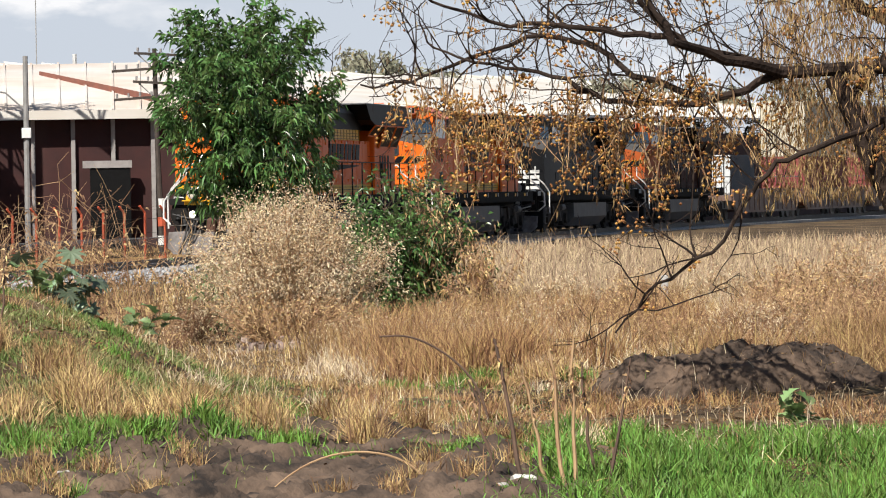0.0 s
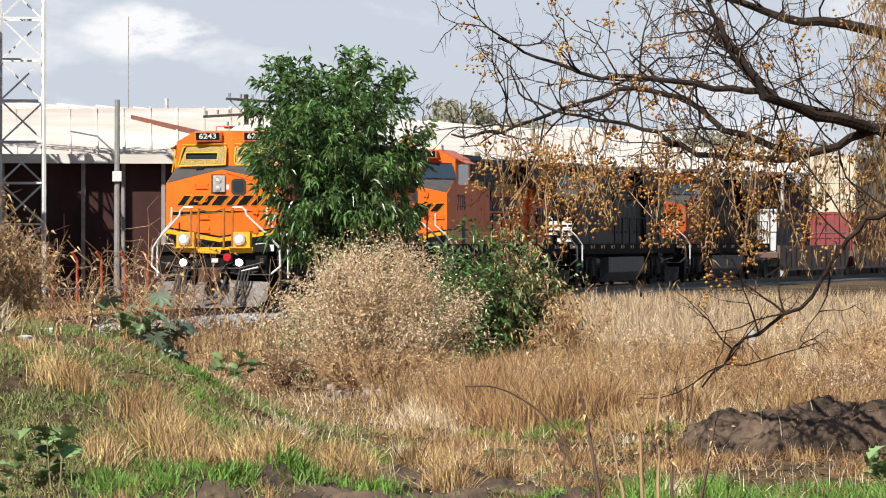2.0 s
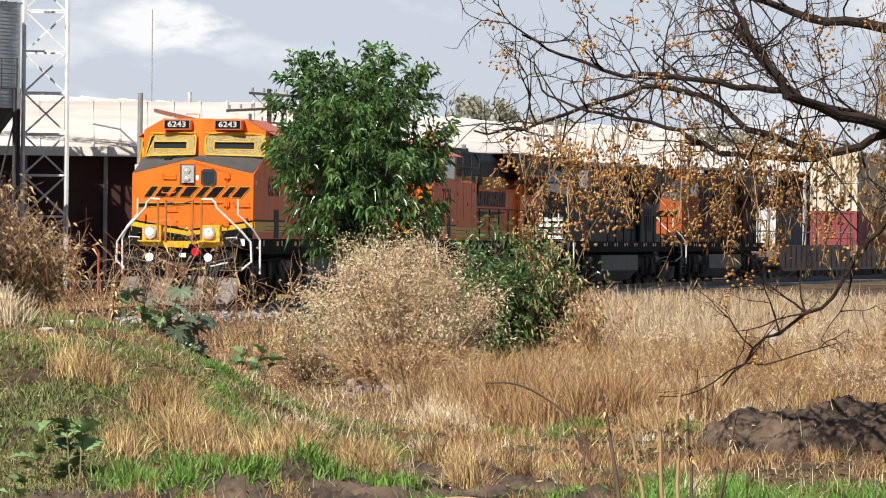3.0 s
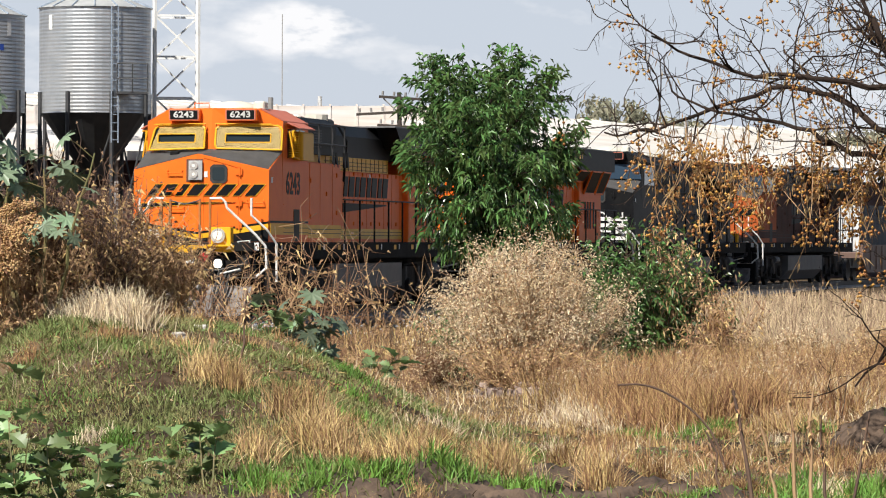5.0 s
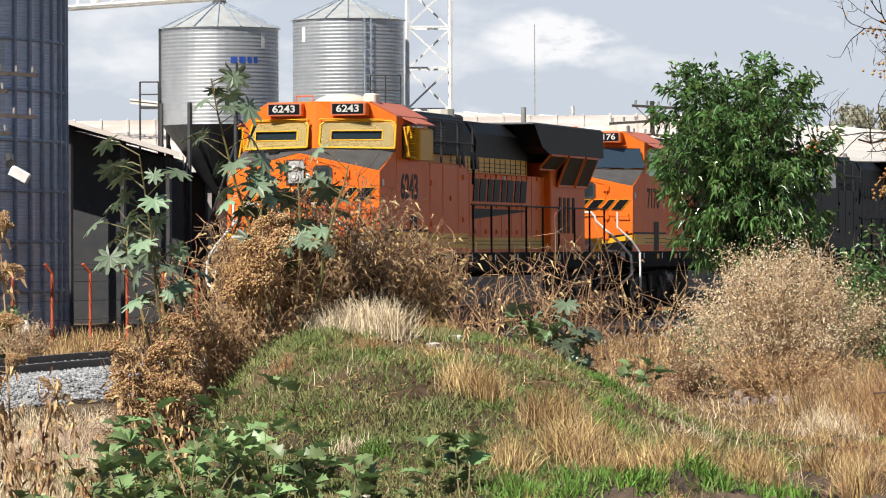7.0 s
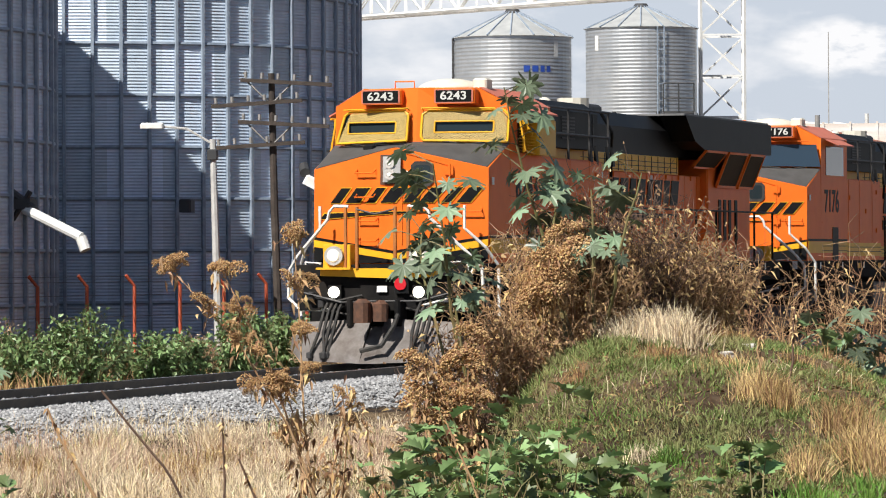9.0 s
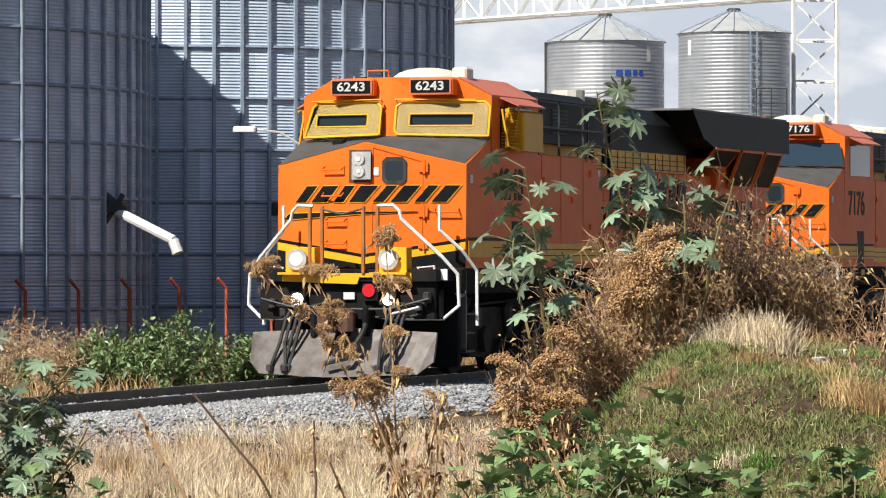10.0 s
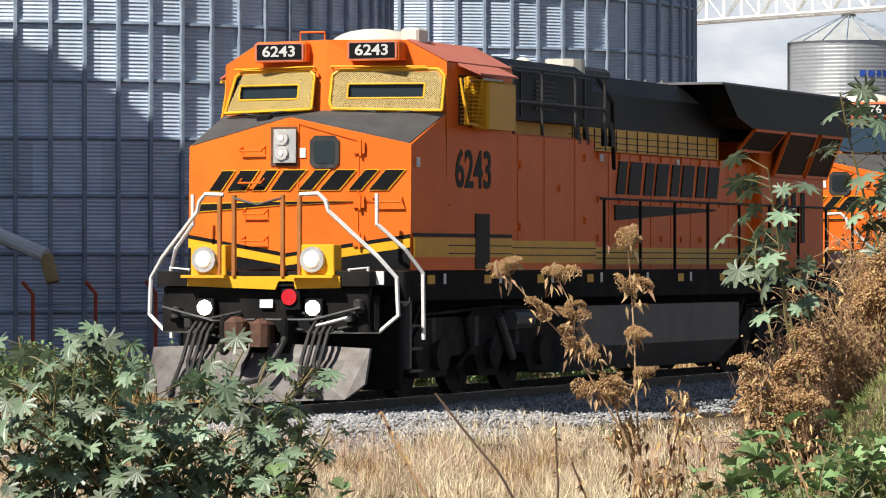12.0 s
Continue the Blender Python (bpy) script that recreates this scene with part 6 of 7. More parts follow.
field("dry_grass", "pale dead stems lying on the low mound", 5000, -4.6, 4.0, 28.5, 43, 0.06, 0.2, 0.0045, 1.6, M_PALESTRAW, -0.4, 9.7, 2.4)
field("tall_dry_grass", "tall pale dry grass before the track", 17000, 2.9, 14.5, 29, 45, 0.10, 0.34, 0.0045, 1.3, M_PALESTRAW, 0.1, 10.0, 1.9)
field("dry_grass", "brown dead grass matted before the track", 16000, 2.9, 14.5, 29, 46, 0.08, 0.24, 0.005, 1.5, M_STRAW, 0.0, 10.3, 2.3)
field("dry_grass", "thin dry grass at the edge of the ballast", 8000, 2.9, 14.5, 42, 54, 0.12, 0.32, 0.006, 0.9, M_PALESTRAW, 0.0, 10.6, 1.4)
field("dry_grass", "pinkish brown seeding grass beside the ballast", 12000, 3.0, 13.5, 35, 47, 0.25, 0.45, 0.005, 0.4, M_PINKGRASS, -0.6, 11.0, 1.0)
field("green_grass", "green weeds between the dry grass", 9000, 2.5, 14.5, 29, 48, 0.08, 0.22, 0.009, 0.8, M_OLIVE, -0.5, 12.0, 1.5)


def yard_grass():
    s = rng.uniform(-150, -36, 26000)
    u = -2.5 - np.abs(rng.normal(0, 4.0, len(s)))
    q = -21.71 + 0.00044 * (s + 70) ** 2 + u
    x, y = FWD[0] * s + LEFT[0] * q, FWD[1] * s + LEFT[1] * q
    blades("dry_grass", "dry yellow grass along the far side of the track", rng, x, y, rng.uniform(0.15, 0.5, len(x)), 0.016, 0.45, M_STRAW)


yard_grass()


def litter(label, n, az0, az1, d0, d1, size, material, seed, slim=0.4):
    """Dead leaves and bits lying on the soil."""
    r = np.random.default_rng(seed)
    x, y = spots(r, n, az0, az1, d0, d1, -0.1, seed * 0.37, 1.3)
    pts = np.stack([x, y, surface(x, y) + 0.01], 1)
    way = r.normal(0, 1, pts.shape) * np.array((1, 1, 0.25))
    return tagged(part("leaf_litter", leaves(r, pts, way, size * r.uniform(0.5, 1.4, len(x)), size * slim, 0.0), material), label, "leaf litter", kind="stuff")


def tussock(x, y, n, h, spread, material, label, category="grass tuft", lean=0.45, w=0.008):
    gx, gy = x + rng.normal(0, spread, n), y + rng.normal(0, spread, n)
    tuft = thing("grass_tuft", label, category)
    blades("blade", "", rng, gx, gy, rng.uniform(0.55, 1.0, n) * h, w, lean, material, parent=tuft)
    return tuft


def tuft_field(label, n, az0, az1, d0, d1, h0, h1, spread, count, material, lean, w):
    """Many small tufts that nobody could count, as one mesh."""
    az, d = scatter.uniform(az0, az1, n), scatter.uniform(d0, d1, n)
    x, y = np.repeat(-np.sin(np.radians(az)) * d, count), np.repeat(np.cos(np.radians(az)) * d, count)
    h = np.repeat(scatter.uniform(h0, h1, n), count) * scatter.uniform(0.55, 1.0, n * count)
    x, y = x + scatter.normal(0, spread, n * count), y + scatter.normal(0, spread, n * count)
    return blades("grass_tufts", label, scatter, x, y, h, w, lean, material)


scatter = np.random.default_rng(91)
tuft_field("scattered straw-coloured grass tufts", 75, -9.5, -0.5, 31.5, 48, 0.12, 0.26, 0.07, 110, M_STRAW, 0.9, 0.006)
tuft_field("scattered pale straw tufts", 24, -9.2, 3.2, 31.5, 48, 0.14, 0.28, 0.07, 110, M_PALESTRAW, 0.9, 0.006)
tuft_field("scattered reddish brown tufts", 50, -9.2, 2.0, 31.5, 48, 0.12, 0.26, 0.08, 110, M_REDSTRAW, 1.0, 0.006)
tuft_field("scattered fresh green grass tufts", 28, -8.8, 3.0, 28, 45, 0.10, 0.22, 0.07, 110, M_GREENGRASS, 0.6, 0.009)
tuft_field("lush green grass tufts by the ditch", 150, -15, -8.4, 25.6, 33.8, 0.14, 0.34, 0.08, 95, M_GREENGRASS, 0.75, 0.011)
tuft_field("straw fans on the crumbling ditch edge", 14, -8.4, -1.2, 31.0, 33.4, 0.2, 0.42, 0.07, 170, M_STRAW, 0.6, 0.006)
tuft_field("pale straw fans on the crumbling ditch edge", 5, -6.6, -1.6, 31.0, 33, 0.25, 0.46, 0.08, 190, M_GOLD, 0.6, 0.006)
tuft_field("green tufts hanging over the ditch edge", 8, -8.6, -1.0, 29.6, 31.6, 0.10, 0.2, 0.08, 170, M_GREENGRASS, 0.8, 0.009)
tuft_field("straw tufts in the trodden soil", 16, -8.2, -1.2, 27.2, 30, 0.10, 0.24, 0.06, 90, M_STRAW, 0.8, 0.006)
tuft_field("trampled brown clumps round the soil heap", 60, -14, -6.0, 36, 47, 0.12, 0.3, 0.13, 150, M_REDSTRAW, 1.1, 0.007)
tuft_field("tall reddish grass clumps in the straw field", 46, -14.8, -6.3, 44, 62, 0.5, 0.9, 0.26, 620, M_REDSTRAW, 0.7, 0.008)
tuft_field("tall straw clumps in the field", 50, -15.0, -5.5, 44, 70, 0.3, 0.85, 0.2, 460, M_STRAW, 1.0, 0.008)
tuft_field("pale straw clumps in the field", 40, -15.0, -5.5, 44, 66, 0.3, 0.75, 0.22, 420, M_PALESTRAW, 0.9, 0.008)
tuft_field("straw clumps before the track", 48, 3.2, 14, 29.5, 46, 0.2, 0.62, 0.12, 420, M_PALESTRAW, 1.05, 0.005)
tuft_field("brown grass clumps before the track", 40, 3.2, 14, 29.5, 46, 0.2, 0.42, 0.12, 200, M_STRAW, 0.9, 0.006)
tuft_field("dark green weeds before the track", 44, 3.2, 14, 31, 48, 0.10, 0.28, 0.08, 60, M_OLIVE, 0.6, 0.012)

for az, d, h, sp in ((-2.6, 31.5, 0.42, 0.16), (-3.6, 31.2, 0.45, 0.16), (-4.9, 31.0, 0.42, 0.14), (0.35, 36.2, 0.45, 0.16), (0.0, 36.0, 0.42, 0.15), (0.7, 36.0, 0.38, 0.15),
                     (6.2, 34.0, 0.5, 0.22), (5.6, 33.5, 0.5, 0.2), (7.3, 35.0, 0.4, 0.2), (4.6, 34.0, 0.45, 0.2), (-1.0, 33.5, 0.34, 0.12), (-1.3, 33.3, 0.3, 0.1), (9.0, 36.0, 0.4, 0.25)):
    x, y, _ = place(az, d, 0)
    tussock(x, y, 420, h, sp * 0.7, M_GOLD if az < -0.5 else M_PALESTRAW, "dry straw-coloured grass tuft fanning outwards", lean=0.6, w=0.006)
for az, d, h in ((-7.8, 45.0, 0.34), (-7.5, 44.6, 0.3), (-6.6, 43.0, 0.26), (-5.2, 30.5, 0.24), (-3.3, 29.8, 0.22), (-4.2, 30.2, 0.26), (-1.6, 30.0, 0.2), (-2.4, 29.6, 0.2), (-9.0, 44.5, 0.25), (-2.9, 36, 0.2)):
    x, y, _ = place(az, d, 0)
    tussock(x, y, 260, h * 0.8, 0.10, M_GREENGRASS, "fresh green grass tuft", lean=0.7, w=0.010)
for az, d in ((-11.2, 42.5), (-12.2, 42.5), (-10.8, 42.0)):
    x, y, _ = place(az, d, 0)
    tussock(x, y, 700, 0.55, 0.25, M_STRAW, "yellow-green grass tuft bent over the soil heap", lean=0.9)


def leaves(rng, pts, way, length, width, droop=0.3):
    """Folded pointed leaves: each starts at a point and grows along its way."""
    n = len(pts)
    way = way / np.maximum(np.linalg.norm(way, axis=1, keepdims=True), 1e-6)
    length, width = np.broadcast_to(length, n)[:, None], np.broadcast_to(width, n)[:, None]
    r = rng.normal(0, 1, (n, 3))
    s = np.cross(way, r)
    s /= np.maximum(np.linalg.norm(s, axis=1, keepdims=True), 1e-6)
    mid = pts + way * length * 0.45
    tip = pts + way * length - np.array((0, 0, 1.0)) * length * droop
    v = np.stack([pts, mid + s * width / 2, tip, mid - s * width / 2], 1).reshape(-1, 3)
    k = 4 * np.arange(n)[:, None]
    m = Mesh()
    m.v = v.tolist()
    m.f = (k + np.array([[0, 1, 2]])).tolist() + (k + np.array([[0, 2, 3]])).tolist()
    return m


def wand(rng, base, way, length, kink=0.25, steps=5, rise=0.0):
    """A crooked stem as a list of points."""
    p, w = Vector(base), Vector(way).normalized()
    out = [p.copy()]
    for _ in range(steps):
        w = (w + Vector(rng.normal(0, kink, 3)) + Vector((0, 0, rise))).normalized()
        p = p + w * (length / steps)
        out.append(p.copy())
    return out


def shrub(name, label, category, az, d, width, height, stems, n_leaf, leaf_len, leaf_w, m_leaf, m_stem, seed, z=None, spread=0.55, droop=0.3, extra=None, stem_r=0.012, low=0.15, depth=0.7):
    """A many-stemmed bush: stems from one root, side twigs, and leaves along them."""
    r = np.random.default_rng(seed)
    x, y, _ = place(az, d, 0)
    z = float(land(x, y)) - 0.05 if z is None else z
    th = thing(name, label, category, Matrix.Translation((x, y, z)))
    sm, spots_, ways = Mesh(), [], []
    for i in range(stems):
        a = r.uniform(0, 2 * np.pi)
        out = r.uniform(0.1, 1.0) ** 0.7
        tip = Vector((math.cos(a) * width / 2 * out, math.sin(a) * width / 2 * out * depth, height * (1 - 0.35 * out * out) * r.uniform(0.7, 1.0)))
        path = wand(r, (math.cos(a) * 0.08 * width, math.sin(a) * 0.08 * width, 0), tip + Vector((0, 0, height * 0.2 * (1 - out))), tip.length, 0.12, 6)
        sm.tube(path, stem_r, 4, stem_r * 0.35)
        for j in range(1, 7):
            for _ in range(3):
                w = Vector(r.normal(0, 1, 3)) + (path[j] - path[0]).normalized() * 0.6
                tw = wand(r, path[j], w, height * r.uniform(0.08, 0.2), 0.25, 2)
                if tw[-1].z > low * height:
                    sm.tube(tw, stem_r * 0.4, 3, stem_r * 0.2, cap=False)
                for q in tw + [path[j]]:
                    spots_.append(q)
                    ways.append(w)
    P, W = np.array([tuple(q) for q in spots_]), np.array([tuple(q) for q in ways])
    keep = P[:, 2] > low * height
    P, W = P[keep], W[keep]
    pick = r.integers(0, len(P), n_leaf)
    pos = P[pick] + r.normal(0, 0.03 * height, (n_leaf, 3))
    way = W[pick] + r.normal(0, 0.9, (n_leaf, 3))
    part("stem", sm, m_stem, th)
    part("foliage", leaves(r, pos, way, leaf_len * r.uniform(0.6, 1.3, n_leaf), leaf_w * r.uniform(0.7, 1.2, n_leaf), droop), m_leaf, th, kind="stuff")
    if extra:
        m2, frac, side = extra
        k = int(n_leaf * frac)
        sel = P[r.integers(0, len(P), k * 3)]
        sel = sel[(sel[:, 0] * side > 0.05 * width)][:k]
        part("dead_foliage", leaves(r, sel + r.normal(0, 0.04 * height, sel.shape), r.normal(0, 1, sel.shape) - np.array((0, 0, 0.8)), leaf_len * 0.7, leaf_w * 0.6, 0.6), m2, th, "brown dead leaves", kind="stuff")
    return th


shrub("dry_bush", "dense dusty beige bush of fine dry leaves", "bush", -5.15, 57.5, 2.25, 2.2, 150, 62000, 0.042, 0.019, M_DUSTLEAF, M_STEM, 21, low=0.08)
shrub("dry_bush", "low brown skirt of dry stems round a bush", "bush", -5.3, 56.3, 2.3, 0.75, 110, 6500, 0.05, 0.016, M_DEADLEAF, M_STEM, 22, low=0.02)
shrub("green_shrub", "dark green shrub with brown dead leaves on one side", "shrub", -6.85, 61, 1.35, 2.4, 56, 8000, 0.11, 0.045, M_TREELEAF, M_DARKSTEM, 23, extra=(M_DEADLEAF, 0.3, 1.0), low=0.12, droop=0.5)
shrub("dead_shrub", "tangled brown dead shrub hanging with dry leaves", "shrub", -7.75, 60, 0.7, 1.5, 34, 1700, 0.07, 0.022, M_DEADLEAF, M_STEM, 24, droop=0.8)
shrub("green_shrub", "small green shrub below the tree", "shrub", -5.95, 63, 1.2, 1.55, 30, 2600, 0.1, 0.04, M_BROADLEAF, M_DARKSTEM, 25)
shrub("green_shrub", "grey-green shrub at the foot of the tree", "shrub", -4.35, 60, 0.7, 1.45, 20, 1300, 0.12, 0.05, M_BROADLEAF, M_DARKSTEM, 26)
litter("dark brown dead leaves and chaff on the soil", 30000, -15, 4, 28.5, 48, 0.055, M_DARKLITTER, 1)
litter("pale broken straw bits on the soil", 14000, -15, 4, 27.5, 50, 0.13, M_STRAW, 2, 0.07)
litter("brown dead leaves scattered on the ground", 9000, -15, 14, 28.5, 48, 0.05, M_DEADLEAF, 5, 0.3)
litter("small green leaves of creeping weeds", 9000, -9.5, 4, 28.5, 46, 0.045, M_BROADLEAF, 3)
# dry weeds by the dead tree and over the field
for k, (az, d, w, h) in enumerate(((-12.6, 58, 1.5, 1.4), (-13.6, 56, 1.8, 1.6), (-11.8, 62, 1.2, 1.0), (-10.9, 66, 0.9, 0.9), (-9.8, 62, 0.8, 0.9), (-14.4, 58, 1.6, 1.5), (-12.2, 52, 1.2, 0.9), (-8.9, 66, 0.8, 0.8))):
    shrub("dry_weed", "dry straw-brown weed clump in the field", "weeds", az, d, w, h, 56, 4200, 0.05, 0.018, M_DUSTLEAF if k % 2 else M_DEADLEAF, M_STEM, 40 + k, low=0.05)
for k, (az, d, w, h) in enumerate(((-8.2, 50, 1.3, 0.75), (-9.3, 52, 1.5, 0.8), (-10.4, 49, 1.3, 0.7), (-11.4, 48, 1.4, 0.75), (-12.7, 49, 1.5, 0.85), (-13.8, 50, 1.4, 0.9), (-8.7, 56, 1.2, 0.7), (-10.1, 57, 1.4, 0.8), (-7.6, 54, 1.2, 0.7), (-6.9, 52, 1.3, 0.6), (-11.9, 55, 1.5, 0.9), (-13.1, 53, 1.4, 0.95), (-6.2, 53.5, 1.1, 0.55), (-3.4, 53, 1.2, 0.5), (-2.6, 50, 1.0, 0.45), (-3.9, 58, 0.9, 0.7))):
    shrub("dry_weed", "low tangle of reddish-brown dry weeds in the straw", "weeds", az, d, w, h, 90, 1500, 0.05, 0.014, M_DEADLEAF if k % 3 else M_DUSTLEAF, M_REDSTEM if k % 2 else M_STEM, 640 + k, low=0.03, stem_r=0.007)
# green bushes along the fence beyond the track
for k, (az, d, w, h) in enumerate(((10.2, 64, 1.3, 0.6), (8.95, 64, 1.1, 0.95), (8.5, 65, 1.2, 0.95), (7.9, 64, 1.0, 1.15), (7.2, 66, 1.2, 0.9), (6.7, 66, 0.9, 0.8), (5.9, 69, 0.9, 1.1), (11.0, 61, 1.2, 0.8), (12.0, 60, 1.4, 0.85), (5.2, 72, 0.8, 1.0), (13.0, 58, 1.2, 0.9))):
    shrub("roadside_bush", "leafy green bush growing by the orange-posted fence", "bush", az, d, w, h * 1.15, 30, 2600, 0.105, 0.055, M_BROADLEAF, M_GREENSTEM, 60 + k, low=0.05)
for k, (az, d, w, h) in enumerate(((10.9, 63, 1.0, 0.9), (9.9, 65, 1.0, 1.4), (9.5, 63.5, 0.8, 1.1), (10.3, 62, 0.9, 0.8), (9.0, 68, 0.9, 1.2), (6.4, 69, 0.9, 0.95), (4.8, 70, 0.9, 0.9))):
    shrub("dry_weed", "dry reddish weed clump by the fence", "weeds", az, d, w, h, 46, 1500, 0.05, 0.018, M_DUSTLEAF, M_STEM, 80 + k, low=0.05)
# dead stalks behind the mound and in front of the locomotives
for k, (az, d, w, h) in enumerate(((-1.55, 42, 1.2, 1.6), (-2.3, 42.5, 0.9, 1.6), (-3.15, 43, 1.1, 1.7), (-0.7, 41, 0.8, 1.3), (1.0, 45, 0.9, 1.3), (-1.1, 43.5, 0.6, 1.9), (-2.0, 43.2, 1.4, 1.9), (-2.75, 44, 1.3, 1.8))):
    shrub("dead_weed", "leafless reddish-brown dead weed stalks", "weeds", az, d, w, h * 1.18, 12, 130, 0.06, 0.018, M_DEADLEAF, M_REDSTEM if k % 2 else M_STEM, 100 + k, low=0.25, droop=0.8, stem_r=0.008)
for k, (az, d, w, h) in enumerate(((1.9, 37.4, 1.3, 1.2), (1.0, 37.8, 1.3, 1.4), (0.2, 38.0, 1.0, 1.1), (2.6, 36.6, 1.0, 1.0), (-0.35, 38.2, 0.8, 0.9), (3.0, 35.0, 0.7, 0.8), (1.5, 37.2, 1.2, 1.15), (0.6, 37.6, 1.2, 1.2), (2.2, 36.0, 0.9, 0.8))):
    shrub("dead_weed", "dense tangle of brown dried weeds and leaves", "weeds", az, d, w, h * 1.2, 72, 1300, 0.065, 0.02, M_DEADLEAF, M_DARKSTEM if k % 2 else M_STEM, 120 + k, low=0.08, droop=0.6, stem_r=0.008)


# ---- green tree ----
def leafy_tree(az, d, z0, z1, width, label, seed):
    r = np.random.default_rng(seed)
    x, y, _ = place(az, d, 0)
    g = float(land(x, y))
    th = thing("tree", label, "tree", Matrix.Translation((x, y, g)))
    z0, z1 = z0 - g, z1 - g
    h = z1 - z0
    wood = Mesh()
    wood.tube([(0, 0, -0.1), (0.05, 0, z0 * 0.5), (-0.03, 0.02, z0), (0.02, 0, z0 + h * 0.45), (0.0, 0, z0 + h * 0.85)], 0.075, 8, 0.018)
    ends = []
    for i in range(34):
        t = i / 33
        a = i * 2.4 + r.uniform(-0.3, 0.3)
        zb = z0 * 0.85 + h * 0.72 * t
        prof = math.sin(math.pi * (0.18 + 0.72 * (1 - t))) ** 0.8
        reach = width / 2 * prof * r.uniform(0.8, 1.05)
        way = Vector((math.cos(a), math.sin(a), 0.25 + 0.9 * t))
        p = wand(r, (0, 0, zb), way, reach, 0.16, 5)
        wood.tube(p, 0.028 * (1.1 - 0.6 * t), 5, 0.006)
        for j in range(1, 6):
            for _ in range(4):
                q = wand(r, p[j], way + Vector(r.normal(0, 0.9, 3)), width * 0.13, 0.3, 3)
                wood.tube(q, 0.008, 3, 0.003, cap=False)
                ends += [q[2], q[3]]
    part("trunk", wood, M_BARK, th)
    E_ = np.array([tuple(q) for q in ends])
    c = np.array((0, 0, z0 + h * 0.48))
    out = (E_ - c) / np.array((width / 2, width / 2, h / 2))
    E_ = E_[np.linalg.norm(out, axis=1) < 1.12]
    per = 12
    pos = np.repeat(E_, per, 0)
    way = r.normal(0, 0.8, pos.shape) + (pos - c) * 0.45 + np.array((0, 0, -0.15))
    pos = pos + r.normal(0, 0.05, pos.shape)
    n = len(pos)
    part("crown", leaves(r, pos, way, 0.15 * r.uniform(0.7, 1.25, n), 0.034 * r.uniform(0.8, 1.3, n), 0.45), M_TREELEAF, th, kind="stuff")
    return th


leafy_tree(-4.70, 66, 1.45, 4.62, 3.0, "leafy green tree with narrow glossy leaves before the train", 7)


# ---- castor plants ----
def palm_leaf(name, size, lobes, seed):
    r = np.random.default_rng(seed)
    m = Mesh()
    pts = [(0, 0, 0)]
    k = lobes * 4
    for i in range(k):
        a = -2.75 + 5.5 * i / (k - 1)
        lobe = abs(math.cos(a / 5.5 * math.pi * lobes))
        q = (0.44 + 0.56 * lobe ** 1.2) * (0.72 + 0.28 * math.cos(a * 0.5)) * size
        pts.append((math.cos(a) * q, math.sin(a) * q, -0.28 * q * q / size + 0.06 * size * lobe))
    m.add(pts, [(0, i, i + 1) for i in range(1, k)])
    return m.data(name, M_CASTOR)


PALM = [palm_leaf("leaf", 0.115, 8, k) for k in range(2)]


def castor(az, d, height, stems, label, seed, spread=0.35, scale=1.0, lean=(0, 0), bare=0.35, per=11, z=None):
    """A castor plant: jointed stems with stalked palm-shaped leaves."""
    r = np.random.default_rng(seed)
    x, y, _ = place(az, d, 0)
    z = float(land(x, y)) - 0.05 if z is None else z
    th = thing("castor_plant", label, "plant", Matrix.Translation((x, y, z)))
    for s in range(stems):
        a = r.uniform(0, 2 * np.pi)
        w = Vector((math.cos(a) * spread + lean[0], math.sin(a) * spread + lean[1], 1))
        hh = height * r.uniform(0.65, 1.0) if s else height
        p = wand(r, (math.cos(a) * 0.05, math.sin(a) * 0.05, 0), w, hh * w.length, 0.10, 8)
        st = part("stem", Mesh().tube(p, 0.016 * scale, 5, 0.006), M_GREENSTEM, th)
        for j in range(per):
            t = bare + (1 - bare) * (j + r.uniform(0, 1)) / per
            i = min(int(t * 8), 7)
            q = p[i].lerp(p[i + 1], t * 8 - i)
            b = r.uniform(0, 2 * np.pi)
            stalk = Vector((math.cos(b), math.sin(b), r.uniform(0.1, 0.8))) * r.uniform(0.12, 0.26) * scale
            e = q + stalk
            part("leaf_stalk", Mesh().tube([q, q.lerp(e, 0.6) + Vector((0, 0, 0.02)), e], 0.005, 3), M_GREENSTEM, st)
            k = scale * r.uniform(0.65, 1.3)
            m = Matrix.Translation(e) @ Matrix.Rotation(b, 4, "Z") @ Matrix.Rotation(r.uniform(0.2, 1.2), 4, "Y") @ Matrix.Rotation(r.uniform(-0.5, 0.5), 4, "X") @ Matrix.Diagonal((k, k, k, 1))
            part("leaf", PALM[j % 2], M_CASTOR, th, at=m)
    return th


castor(1.45, 36.8, 2.45, 2, "tall castor plant with star-shaped green leaves and bare stalk", 3, 0.06, 1.25, (0.0, 0), 0.5, 20)
castor(2.6, 35.2, 2.5, 3, "leaning castor plant with drooping green leaves", 5, 0.08, 1.2, (-0.2, 0), 0.68, 14)
castor(1.1, 36.8, 1.6, 2, "slender castor plant with few green leaves", 9, 0.1, 1.3, (0.02, 0), 0.4, 8)
castor(-2.2, 41.0, 0.95, 7, "small castor plant growing on the side of the mound", 6, 0.45, 1.35, (0, 0), 0.25, 7)
castor(-0.2, 41.0, 0.5, 3, "young castor plant on the mound", 16, 0.35, 0.9, (0, 0), 0.3, 5)
castor(11.6, 33.0, 1.55, 14, "broad castor plant with many dusty green leaves", 8, 0.55, 1.08, (0, 0), 0.08, 17)
